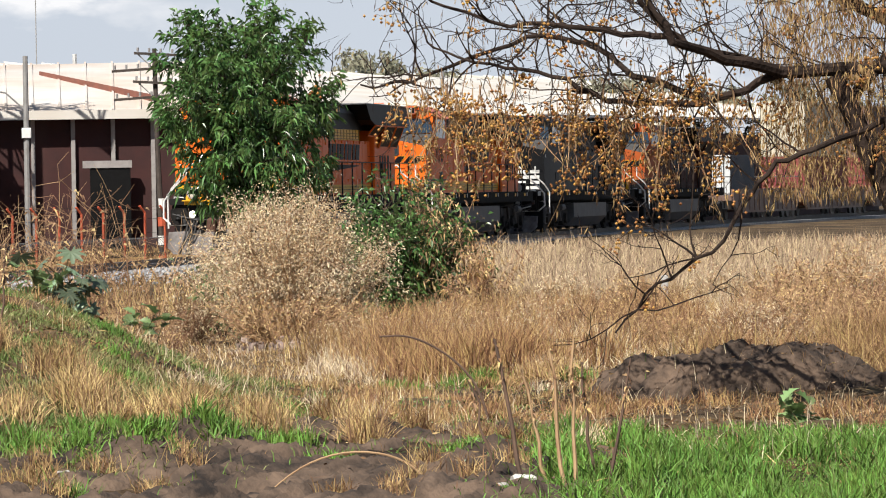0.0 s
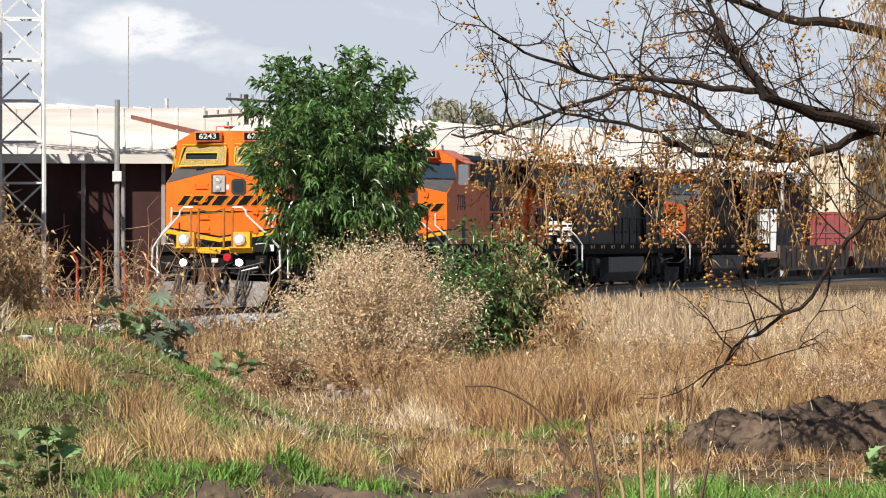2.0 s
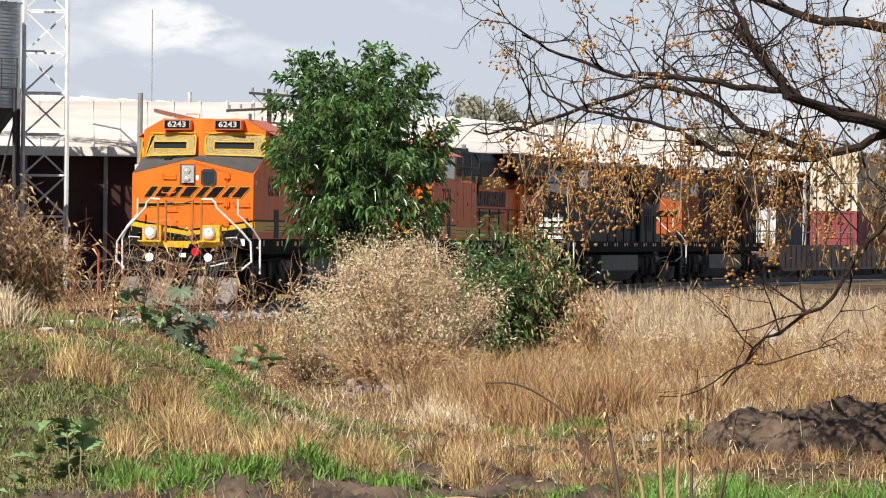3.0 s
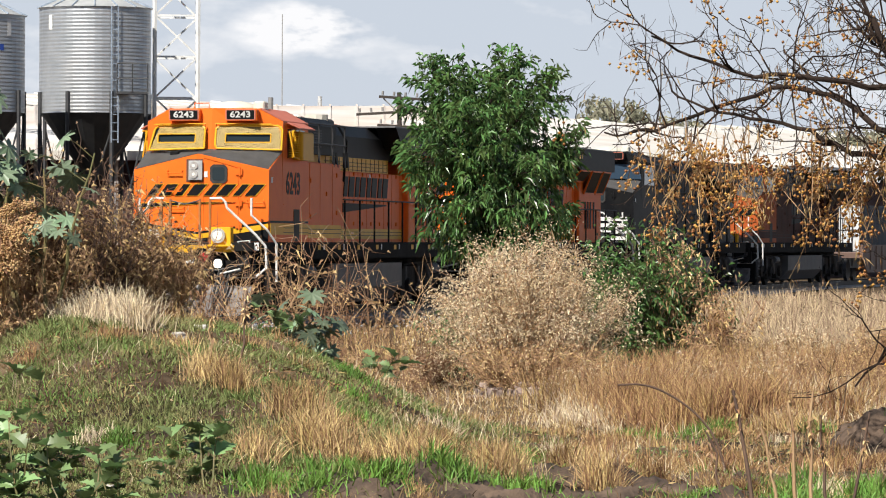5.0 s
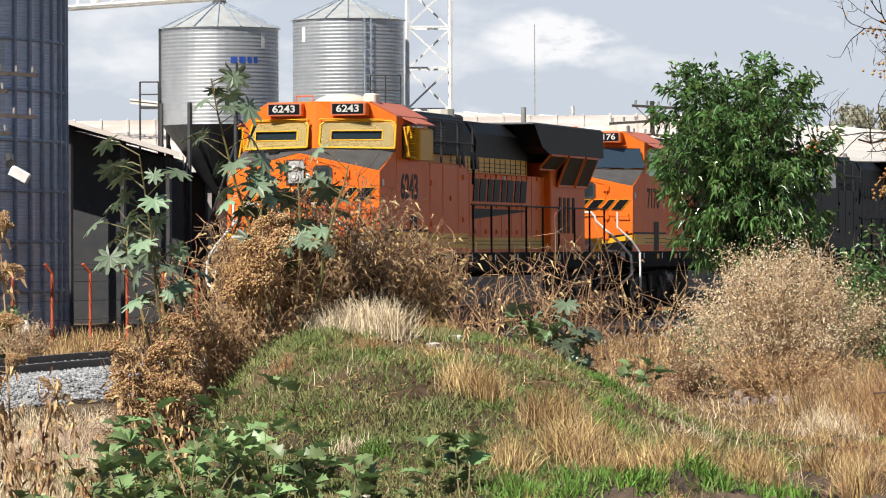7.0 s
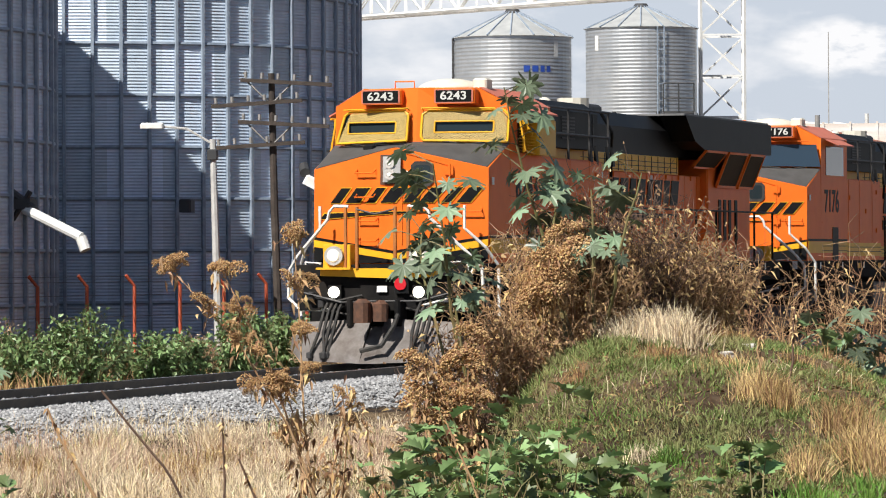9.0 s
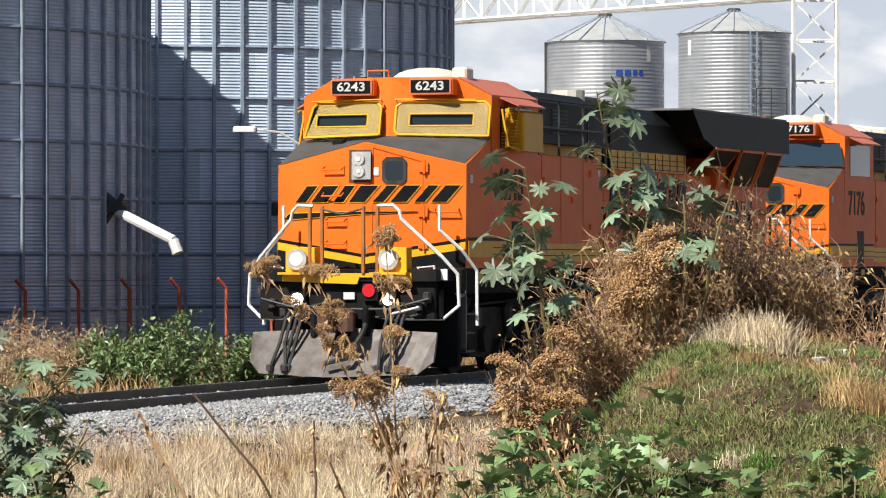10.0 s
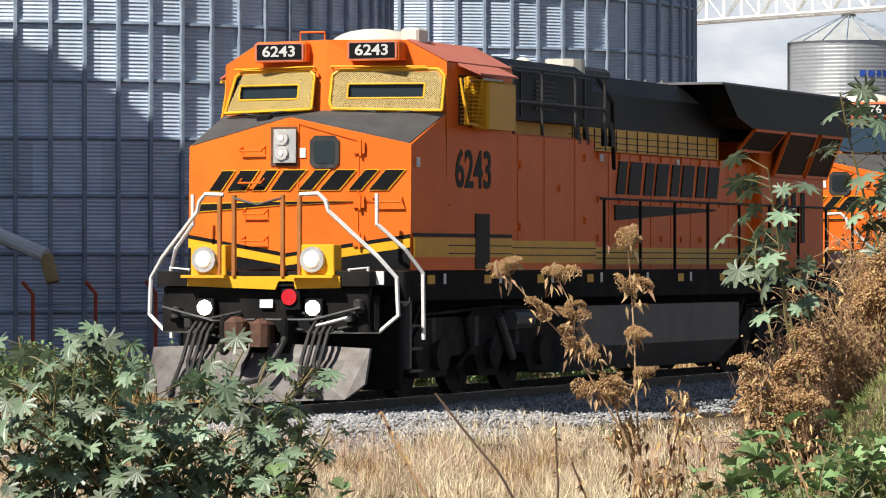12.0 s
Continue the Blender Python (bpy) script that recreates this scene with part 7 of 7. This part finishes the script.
castor(12.8, 33.4, 1.5, 11, "broad castor plant with many dusty green leaves", 10, 0.5, 1.08, (0, 0), 0.08, 16)
castor(9.75, 33.0, 0.95, 5, "low castor plant with dusty green leaves", 14, 0.5, 1.0, (0, 0), 0.08, 13)
castor(10.6, 33.2, 1.3, 8, "low castor plant with dusty green leaves and a few dead ones", 12, 0.5, 1.05, (0, 0), 0.08, 15)


# broad-leaved weeds
LOBES = ((0.0, 0.02), (0.12, 0.2), (0.2, 0.34), (0.3, 0.2), (0.44, 0.40), (0.56, 0.2), (0.7, 0.28), (0.8, 0.12), (1.0, 0.0))


def lobed_leaves(r, pos, way, length):
    """Broad lobed leaves folded along the midrib and arching over."""
    m = Mesh()
    for p, w, ln in zip(pos, way, length):
        p, w = Vector(p), Vector(w).normalized()
        side = w.cross(Vector((0, 0, 1)) + Vector(r.normal(0, 0.35, 3))).normalized()
        up = side.cross(w)
        mid = [p + w * (u * ln) + up * (0.22 * ln * u * (1 - 1.7 * u)) for u, _ in LOBES]
        n = len(mid)
        pts = mid + [q + side * (v * ln) + up * (0.35 * v * ln) for q, (_, v) in zip(mid, LOBES)] + [q - side * (v * ln) + up * (0.35 * v * ln) for q, (_, v) in zip(mid, LOBES)]
        m.add(pts, [(i, i + 1, n + i + 1, n + i) for i in range(n - 1)] + [(i + 1, i, 2 * n + i, 2 * n + i + 1) for i in range(n - 1)])
    return m


def weed(az, d, h, n, label, seed, leaf=0.16):
    r = np.random.default_rng(seed)
    x, y, _ = place(az, d, 0)
    th = thing("broad_leaf_weed", label, "weeds", Matrix.Translation((x, y, float(land(x, y)) - 0.03)))
    sm, pos, way = Mesh(), [], []
    for s in range(5):
        a = r.uniform(0, 6.28)
        p = wand(r, (r.normal(0, 0.08), r.normal(0, 0.08), 0), (math.cos(a) * 0.35, math.sin(a) * 0.35, 1), h * r.uniform(0.6, 1), 0.12, 5)
        sm.tube(p, 0.009, 4, 0.004)
        for _ in range(n // 5):
            i = r.integers(1, 6)
            b = r.uniform(0, 6.28)
            pos.append(tuple(p[i]))
            way.append((math.cos(b), math.sin(b), r.uniform(0.1, 0.9)))
    part("stem", sm, M_GREENSTEM, th)
    part("foliage", lobed_leaves(r, pos, way, leaf * r.uniform(0.6, 1.4, len(pos))), M_BROADLEAF, th, kind="stuff")
    return th


for k, (az, d, h) in enumerate(((3.2, 29.2, 0.6), (2.6, 28.8, 0.7), (2.0, 29.0, 0.75), (1.4, 28.6, 0.6), (0.8, 28.8, 0.45), (2.9, 30.6, 0.8), (2.2, 30.4, 0.6), (0.2, 28.6, 0.4), (3.8, 29.5, 0.7), (1.7, 30.8, 0.7), (1.0, 30.4, 0.35), (3.5, 31.4, 0.6), (2.7, 31.8, 0.75), (3.1, 30.0, 0.9),
                                (-0.9, 30.2, 0.4), (4.4, 28.8, 0.5), (9.6, 32.0, 0.5), (8.9, 31.5, 0.35), (-12.0, 36.5, 0.25), (-1.9, 39, 0.45), (-3.2, 39.5, 0.4))):
    weed(az, d, h * 1.25, 36, "leafy green broad-leaved weed", 200 + k)


# dried flower stalks
def flower_head(seed):
    r = np.random.default_rng(seed)
    m = Mesh()
    for _ in range(300):
        a, q = r.uniform(0, 6.28), math.sqrt(r.uniform(0, 1)) * 0.085
        c = Vector((q * math.cos(a), q * math.sin(a), 0.045 * (1 - (q / 0.085) ** 2) + r.normal(0, 0.010)))
        s = r.uniform(0.0035, 0.008)
        m.add([c + Vector(v) * s for v in ((1, 0, 0), (-1, 0, 0), (0, 1, 0), (0, -1, 0), (0, 0, 1), (0, 0, -1))], [(0, 2, 4), (2, 1, 4), (1, 3, 4), (3, 0, 4), (2, 0, 5), (1, 2, 5), (3, 1, 5), (0, 3, 5)])
    return m.data("flower_head", M_UMBEL)


HEADS = [flower_head(k) for k in range(3)]


def dry_flowers(az, d, height, stems, heads, label, seed, spread, base=None, lean=(0, 0), head_scale=1.0, kink=0.13):
    r = np.random.default_rng(seed)
    x, y, _ = place(az, d, 0)
    z = float(land(x, y)) - 0.05 if base is None else base
    th = thing("dried_flowers", label, "flowers", Matrix.Translation((x, y, z)))
    sm, pos = Mesh(), []
    for s in range(stems):
        a = r.uniform(0, 6.28)
        w = (math.cos(a) * spread + lean[0], math.sin(a) * spread + lean[1], 1)
        p = wand(r, (r.normal(0, 0.1), r.normal(0, 0.1), 0), w, height * r.uniform(0.75, 1.05), kink, 7)
        sm.tube(p, 0.011, 5, 0.004)
        for j in range(heads):
            i = int(r.integers(4, 8))
            q = wand(r, p[i], (r.normal(), r.normal(), 0.5), r.uniform(0.04, 0.16), 0.4, 3)
            sm.tube(q, 0.004, 3, 0.003, cap=False)
            k = head_scale * r.uniform(0.6, 1.15)
            part("flower_head", HEADS[j % 3], M_UMBEL, th, kind="stuff", at=Matrix.Translation(q[-1]) @ Matrix.Rotation(r.normal(0, 0.6), 4, "X") @ Matrix.Rotation(r.normal(0, 0.6), 4, "Y") @ Matrix.Diagonal((k, k, k, 1)))
        for i in range(2, 8):
            for _ in range(14):
                pos.append(tuple(p[i]))
    part("stem", sm, M_STEM, th)
    pos = np.array(pos)
    part("dead_leaf", leaves(r, pos + r.normal(0, 0.05, pos.shape), r.normal(0, 1, pos.shape) - np.array((0, 0, 0.9)), 0.07, 0.028, 0.5), M_DEADLEAF, th, kind="stuff")
    return th


dry_flowers(4.7, 30.0, 2.6, 3, 22, "tall dried flower stalk with brown drooping heads", 31, 0.015, None, (-0.33, 0), 0.8, 0.07)
dry_flowers(4.75, 30.2, 1.45, 3, 2, "thin dried flower stalks with brown heads", 32, 0.22, None, (0.1, 0), 0.8)
dry_flowers(2.75, 34.2, 1.1, 6, 4, "cluster of brown dried flower heads", 33, 0.2, None, (-0.05, 0), 1.75)
dry_flowers(1.85, 36.2, 1.2, 5, 5, "cluster of brown dried flower heads", 34, 0.08, None, (0, 0), 1.8)
dry_flowers(3.6, 30.5, 0.6, 3, 1, "low dried flower stalks", 36, 0.3, None, (0, 0), 0.9)

# single bare stalks near the viewer
for k, (az0, d0, az1, z1, r0) in enumerate(((-8.3, 28.6, -7.95, 0.62, 0.018), (-8.85, 28.4, -8.7, 0.55, 0.016), (-9.3, 28.8, -9.05, 0.45, 0.014), (-9.0, 28.4, -8.95, 0.62, 0.015), (-9.4, 28.5, -9.75, 0.48, 0.013), (-8.6, 28.9, -8.3, 0.42, 0.014),
                                            (-8.0, 28.6, -7.6, 0.35, 0.012), (4.0, 29.5, 4.15, 0.5, 0.012), (6.0, 29.0, 6.1, 0.55, 0.012), (7.2, 29.0, 8.4, 0.62, 0.016), (5.2, 29.5, 5.9, 0.25, 0.014), (2.4, 29.0, 3.1, 0.5, 0.012), (-1.4, 34, -1.5, 1.2, 0.012), (-1.0, 33.5, -1.05, 1.0, 0.010))):
    r = np.random.default_rng(300 + k)
    a, b = Vector(place(az0, d0, 0)), Vector(place(az1, d0, 0))
    g = float(land(a.x, a.y))
    path = [a.lerp(b, t) + Vector((r.normal(0, 0.012), 0, g - 0.05 + (z1 + 0.0 - g + 0.05) * t)) for t in (0, 0.2, 0.4, 0.6, 0.8, 1)]
    st = thing("dead_stalk", "single bare dead plant stalk", "stalk")
    part("stem", Mesh().tube(path, r0, 6, r0 * 0.55), M_STEM if k % 2 else M_DARKSTEM, st)
    bits = np.array([tuple(path[3].lerp(path[5], t)) for t in r.uniform(0, 1, 24)])
    part("dead_leaf", leaves(r, bits, r.normal(0, 1, bits.shape) - np.array((0, 0, 0.6)), 0.05, 0.02, 0.4), M_DEADLEAF, st, kind="stuff")
ARCHES = (
    ("thin dry stem arching over the ditch", 0.011, M_STEM, [(2.31,28.21,-0.39),(2.59,28.18,-0.2),(2.88,28.15,-0.09),(3.18,28.12,-0.1),(3.4,28.1,-0.21),(3.47,28.09,-0.29)]),
    ("dark dead branch arching out of the straw", 0.014, M_DARKSTEM, [(4.02,35.78,0.4),(4.25,35.75,0.41),(4.48,35.72,0.31),(4.69,35.69,0.15),(4.83,35.67,-0.04),(4.91,35.66,-0.3),(4.92,35.66,-0.53)]),
    ("dry straw-coloured stem leaning across the turf", 0.012, M_STEM, [(1.5,37.47,0.54),(1.79,37.46,0.2),(2.06,37.44,-0.09)]),
    ("dark bare stem leaning over the dry grass", 0.014, M_DARKSTEM, [(-3.88,28.74,0.74),(-3.63,28.77,0.42),(-3.37,28.8,0.11),(-3.18,28.82,-0.08)]),
)
for label, r0, material, pts in ARCHES:
    st = thing("dead_stalk", label, "stalk")
    pts = [Vector(p) for p in pts]
    pts[0].z, pts[-1].z = (float(land(p.x, p.y)) - 0.06 if end else p.z for p, end in ((pts[0], label.startswith("thin")), (pts[-1], True)))
    for _ in range(2):
        pts = [pts[0]] + [q for a, b in zip(pts, pts[1:]) for q in (a.lerp(b, 0.25), a.lerp(b, 0.75))] + [pts[-1]]
    part("stem", Mesh().tube(pts, r0 * 0.6, 6, r0 * 0.85), material, st)


# ---- dead chinaberry tree ----
def berry_tree():
    r = np.random.default_rng(77)
    th = thing("dead_tree", "bare dark tree hung with yellow berries and dry leaves", "tree")
    limbs = (
        ([(9.4, 36.8, -0.5), (9.1, 36.9, 0.6), (8.63, 37.0, 1.62), (8.41, 37.06, 2.08), (8.2, 37.1, 2.55)], 0.12, 0.07, 10),
        ([(9.3, 36.9, 0.2), (9.6, 36.9, 1.6), (9.3, 36.9, 2.65), (8.23, 37.1, 2.60), (7.75, 37.2, 2.59), (7.17, 36.8, 2.70), (6.65, 36.4, 2.87), (6.44, 36.4, 3.18), (6.28, 36.5, 3.5)], 0.085, 0.02, 26),
        ([(6.65, 36.4, 2.87), (6.23, 36.5, 2.92), (5.75, 36.5, 3.0), (5.27, 36.6, 3.01), (4.75, 36.7, 3.17), (4.4, 36.7, 3.35)], 0.03, 0.007, 18),
        ([(7.75, 37.2, 2.56), (7.46, 37.3, 2.47), (7.07, 37.3, 2.33), (6.71, 37.9, 2.34), (6.37, 38.0, 2.37), (5.98, 38.0, 2.58), (5.65, 38.6, 2.7), (5.25, 38.6, 2.76), (4.9, 38.8, 2.9)], 0.04, 0.008, 24),
        ([(7.21, 37.8, 2.36), (6.57, 37.9, 2.62), (6.31, 38.5, 2.9), (5.86, 38.6, 3.01), (5.4, 38.6, 2.86), (4.96, 39.2, 2.68), (4.6, 39.2, 2.58), (4.34, 39.8, 2.6)], 0.032, 0.007, 20),
        ([(9.3, 36.9, 2.2), (8.65, 37.0, 2.15), (7.82, 36.2, 1.93), (7.49, 36.2, 1.79), (7.29, 36.3, 1.55), (6.95, 35.8, 1.13), (6.62, 35.9, 0.92), (6.29, 35.9, 0.71), (6.05, 36.0, 0.38)], 0.032, 0.007, 16),
        ([(9.2, 37.9, 2.9), (8.24, 38.1, 3.42), (7.65, 38.2, 3.57), (7.2, 38.3, 3.62), (6.8, 38.4, 3.75), (6.5, 38.5, 3.93), (5.8, 38.5, 4.1)], 0.06, 0.012, 24),
        ([(7.88, 37.2, 2.56), (7.46, 37.3, 2.71), (6.97, 37.3, 2.83), (6.68, 37.4, 3.08), (6.43, 37.4, 3.42), (6.34, 37.5, 3.8)], 0.04, 0.012, 20),
        ([(8.4, 37.2, 2.4), (8.9, 37.2, 2.9), (8.9, 37.6, 3.6), (8.4, 37.8, 4.3)], 0.05, 0.015, 16),
    )
    fork, fruit, drift, drift_way = Mesh(), [], [], []

    def twig(p, w, length, rad, level):
        path = wand(r, p, w, length, 0.2, 5, 0.02)
        fork.tube(path, rad, 4, rad * 0.4, cap=False)
        for q in path[2:]:
            if level < 2 and r.random() < 0.8:
                twig(q, (path[-1] - path[0]).normalized() * 0.7 + Vector(r.normal(0, 0.7, 3)), length * r.uniform(0.35, 0.65), rad * 0.55, level + 1)
        end = path[-1]
        near = min(1.0, max(0.0, (end.x - 7.2) / 1.4))
        if r.random() < 0.045:
            fruit.append(end)
        for q in path[1:]:
            for _ in range((int(r.integers(0, 5)) if r.random() < near else int(r.random() < 0.13))):
                drift.append(tuple(q))
                drift_way.append((r.normal(0, 0.35), r.normal(0, 0.35), -1))

    for i, (pts, r0, r1, n) in enumerate(limbs):
        path = []
        for a, b in zip(pts, pts[1:]):
            a, b = Vector(a), Vector(b)
            path += [a.lerp(b, t) + Vector(r.normal(0, 0.012, 3)) for t in (0, 0.33, 0.66)]
        path.append(Vector(pts[-1]))
        part("trunk" if i == 0 else "limb", Mesh().tube(path, r0, 8, r1 * 1.2), M_BARK, th)
        if i == 0:
            continue
        for _ in range(n):
            k = int(r.integers(2, len(path)))
            way = Vector((-0.45 + r.normal(0, 0.6), r.normal(0, 0.5), r.normal(0.15, 0.7)))
            twig(path[min(k, len(path) - 1)], way, r.uniform(0.35, 0.95), 0.011, 0)
    part("twig", fork, M_BARK, th, kind="stuff")
    # hanging strings of dry leaves and berries
    strings = Mesh()
    for _ in range(95):
        az, z = r.uniform(-11.8, -6.8), 0
        d = r.uniform(37.2, 38.6)
        x, y, _ = place(az, d, 0)
        top = 2.35 + r.uniform(-0.1, 0.35)
        ln = r.uniform(0.25, 1.15) * (1.0 if az < -8 else 0.8)
        p = wand(r, (x, y, top), (r.normal(0, 0.15), 0, -1), ln, 0.16, 6)
        strings.tube(p, 0.006, 3, 0.003, cap=False)
        for q in p[1:]:
            for _ in range(int(r.integers(2, 7))):
                drift.append((q.x + r.normal(0, 0.03), q.y, q.z))
                drift_way.append((r.normal(0, 0.5), r.normal(0, 0.5), -1))
            if r.random() < 0.3:
                fruit.append(q)
    part("hanging_string", strings, M_STEM, th, kind="stuff")
    # curtain of dry foliage round the trunk
    for _ in range(17000):
        drift.append((7.75 + abs(r.normal(0, 1.2)), 37.6 + r.normal(0, 0.5), r.uniform(1.5, 4.4)))
        drift_way.append((r.normal(0, 0.35), r.normal(0, 0.35), -1))
    part("dry_foliage", leaves(r, np.array(drift), np.array(drift_way), r.uniform(0.05, 0.12, len(drift)), 0.011, 0.1), M_DUSTDEAD, th, kind="stuff")
    bm_ = Mesh()
    for q in fruit:
        for _ in range(int(r.integers(6, 16))):
            c = q + Vector(r.normal(0, 0.045, 3)) - Vector((0, 0, 0.05))
            s = 0.016
            bm_.add([c + Vector(v) * s for v in ((1, 0, 0), (-1, 0, 0), (0, 1, 0), (0, -1, 0), (0, 0, 1), (0, 0, -1))], [(0, 2, 4), (2, 1, 4), (1, 3, 4), (3, 0, 4), (2, 0, 5), (1, 2, 5), (3, 1, 5), (0, 3, 5)])
    part("berry", bm_, M_BERRY, th, kind="stuff")


M_DUSTDEAD = mat("dry_hanging_leaf", (0.46, 0.31, 0.15), (0.34, 0.21, 0.10), 0.85, scale=1.5, spread=0.4, island=True, through_light=0.3, spec=0.15)
berry_tree()


# far trees behind the roofs
def far_tree(az, d, width, height, label, seed):
    r = np.random.default_rng(seed)
    x, y, _ = place(az, d, 0)
    th = thing("far_tree", label, "tree", Matrix.Translation((x, y, -0.5)), group="far trees")
    part("trunk", Mesh().tube([(0, 0, 0), (0.2, 0, height * 0.5), (0, 0, height * 0.85)], 0.35, 8, 0.1), M_BARK, th)
    pos = []
    for _ in range(46):
        c = np.array((r.normal(0, width * 0.26), r.normal(0, width * 0.2), height * r.uniform(0.45, 0.97)))
        pos.append(c + r.normal(0, width * 0.055, (80, 3)))
    pos = np.concatenate(pos)
    part("crown", leaves(r, pos, r.normal(0, 1, pos.shape) - np.array((0, 0, 0.4)), 0.45, 0.18, 0.3), M_FARLEAF, th, kind="stuff")


for k, (az, d, w, h) in enumerate(((-6.4, 290, 5.5, 11.6), (-7.2, 300, 6, 10.6), (-5.7, 300, 4.5, 9.8), (-8.2, 310, 7, 9.6), (-9.4, 310, 6, 9.8), (-10.6, 320, 7, 9.5), (-12.0, 320, 8, 10.0), (-13.5, 320, 9, 10.5))):
    far_tree(az, d, w, h, "hazy grey-green tree far behind the roofs", 400 + k)

# ---- stones, pot, litter ----
M_PINKSTONE = mat("pinkish_stone", (0.36, 0.27, 0.22), (0.25, 0.19, 0.165), 0.9, scale=4, bump=0.3, spread=0.2)
M_PALESTONE = mat("pale_stone", (0.60, 0.57, 0.52), (0.45, 0.42, 0.38), 0.9, scale=5, bump=0.3, spread=0.25)
M_TERRACOTTA = mat("terracotta", (0.50, 0.14, 0.07), (0.38, 0.11, 0.06), 0.8, scale=6)


def rock(az, d, sx, sy, sz, material, label, seed, lift=0.0):
    r = np.random.default_rng(seed)
    bm = bmesh.new()
    bmesh.ops.create_icosphere(bm, subdivisions=2, radius=1)
    for v in bm.verts:
        q = 1 + 0.18 * r.normal() * 0.6
        v.co = Vector((max(-0.75, min(0.75, v.co.x)) * sx * q, max(-0.8, min(0.8, v.co.y)) * sy * q, max(-0.7, min(0.65, v.co.z)) * sz * q))
    me = bpy.data.meshes.new("stone")
    bm.to_mesh(me)
    bm.free()
    me.materials.append(material)
    x, y, _ = place(az, d, 0)
    ob = new("stone", me)
    ob.matrix_basis = Matrix.Translation((x, y, float(land(x, y)) + sz * 0.25 + lift)) @ Matrix.Rotation(r.uniform(0, 3), 4, "Z")
    return tagged(ob, label, "stone")


for k in range(16):
    rock(-4.55 - 0.085 * k, 56.0 + (k % 3) * 0.35, 0.16, 0.12, 0.07 + 0.02 * (k % 4), M_PINKSTONE, "pinkish building stone lying under the dry bush", 500 + k, 0.06 * (k % 3))
for k, (az, d, s) in enumerate(((-8.3, 28.4, 0.10), (-8.0, 28.2, 0.07), (-9.6, 31.0, 0.07), (-9.9, 30.5, 0.05), (-6.7, 32.0, 0.04), (-2.2, 29.0, 0.05), (0.3, 30.2, 0.04), (-0.3, 36.2, 0.07), (-0.6, 36.0, 0.06), (-0.9, 36.6, 0.05), (-4.1, 34.0, 0.04), (-10.5, 33.0, 0.06), (-3.0, 52.5, 0.18), (-2.6, 52.8, 0.2), (-2.3, 52.5, 0.16))):
    rock(az, d, s * 1.3, s, s * 0.8, M_PALESTONE, "pale grey stone lying in the grass", 530 + k)
pot = thing("terracotta_pot", "broken terracotta pot lying on its side in the grass", "pot", Matrix.Translation((*place(-2.68, 38.6, 0)[:2], float(land(*place(-2.68, 38.6, 0)[:2])) + 0.05)))
part("shell", Mesh().tube([(0, -0.07, 0), (0.01, 0.05, 0)], 0.062, 12, 0.045, cap=False).tube([(0, -0.07, 0), (0, -0.055, 0)], 0.068, 12, cap=False), M_TERRACOTTA, pot)
part("bottom", Mesh().disc((0.01, 0.05, 0), (0, 1, 0), 0.045, 0.01, 12), M_DARKSTEM, pot)


motions()
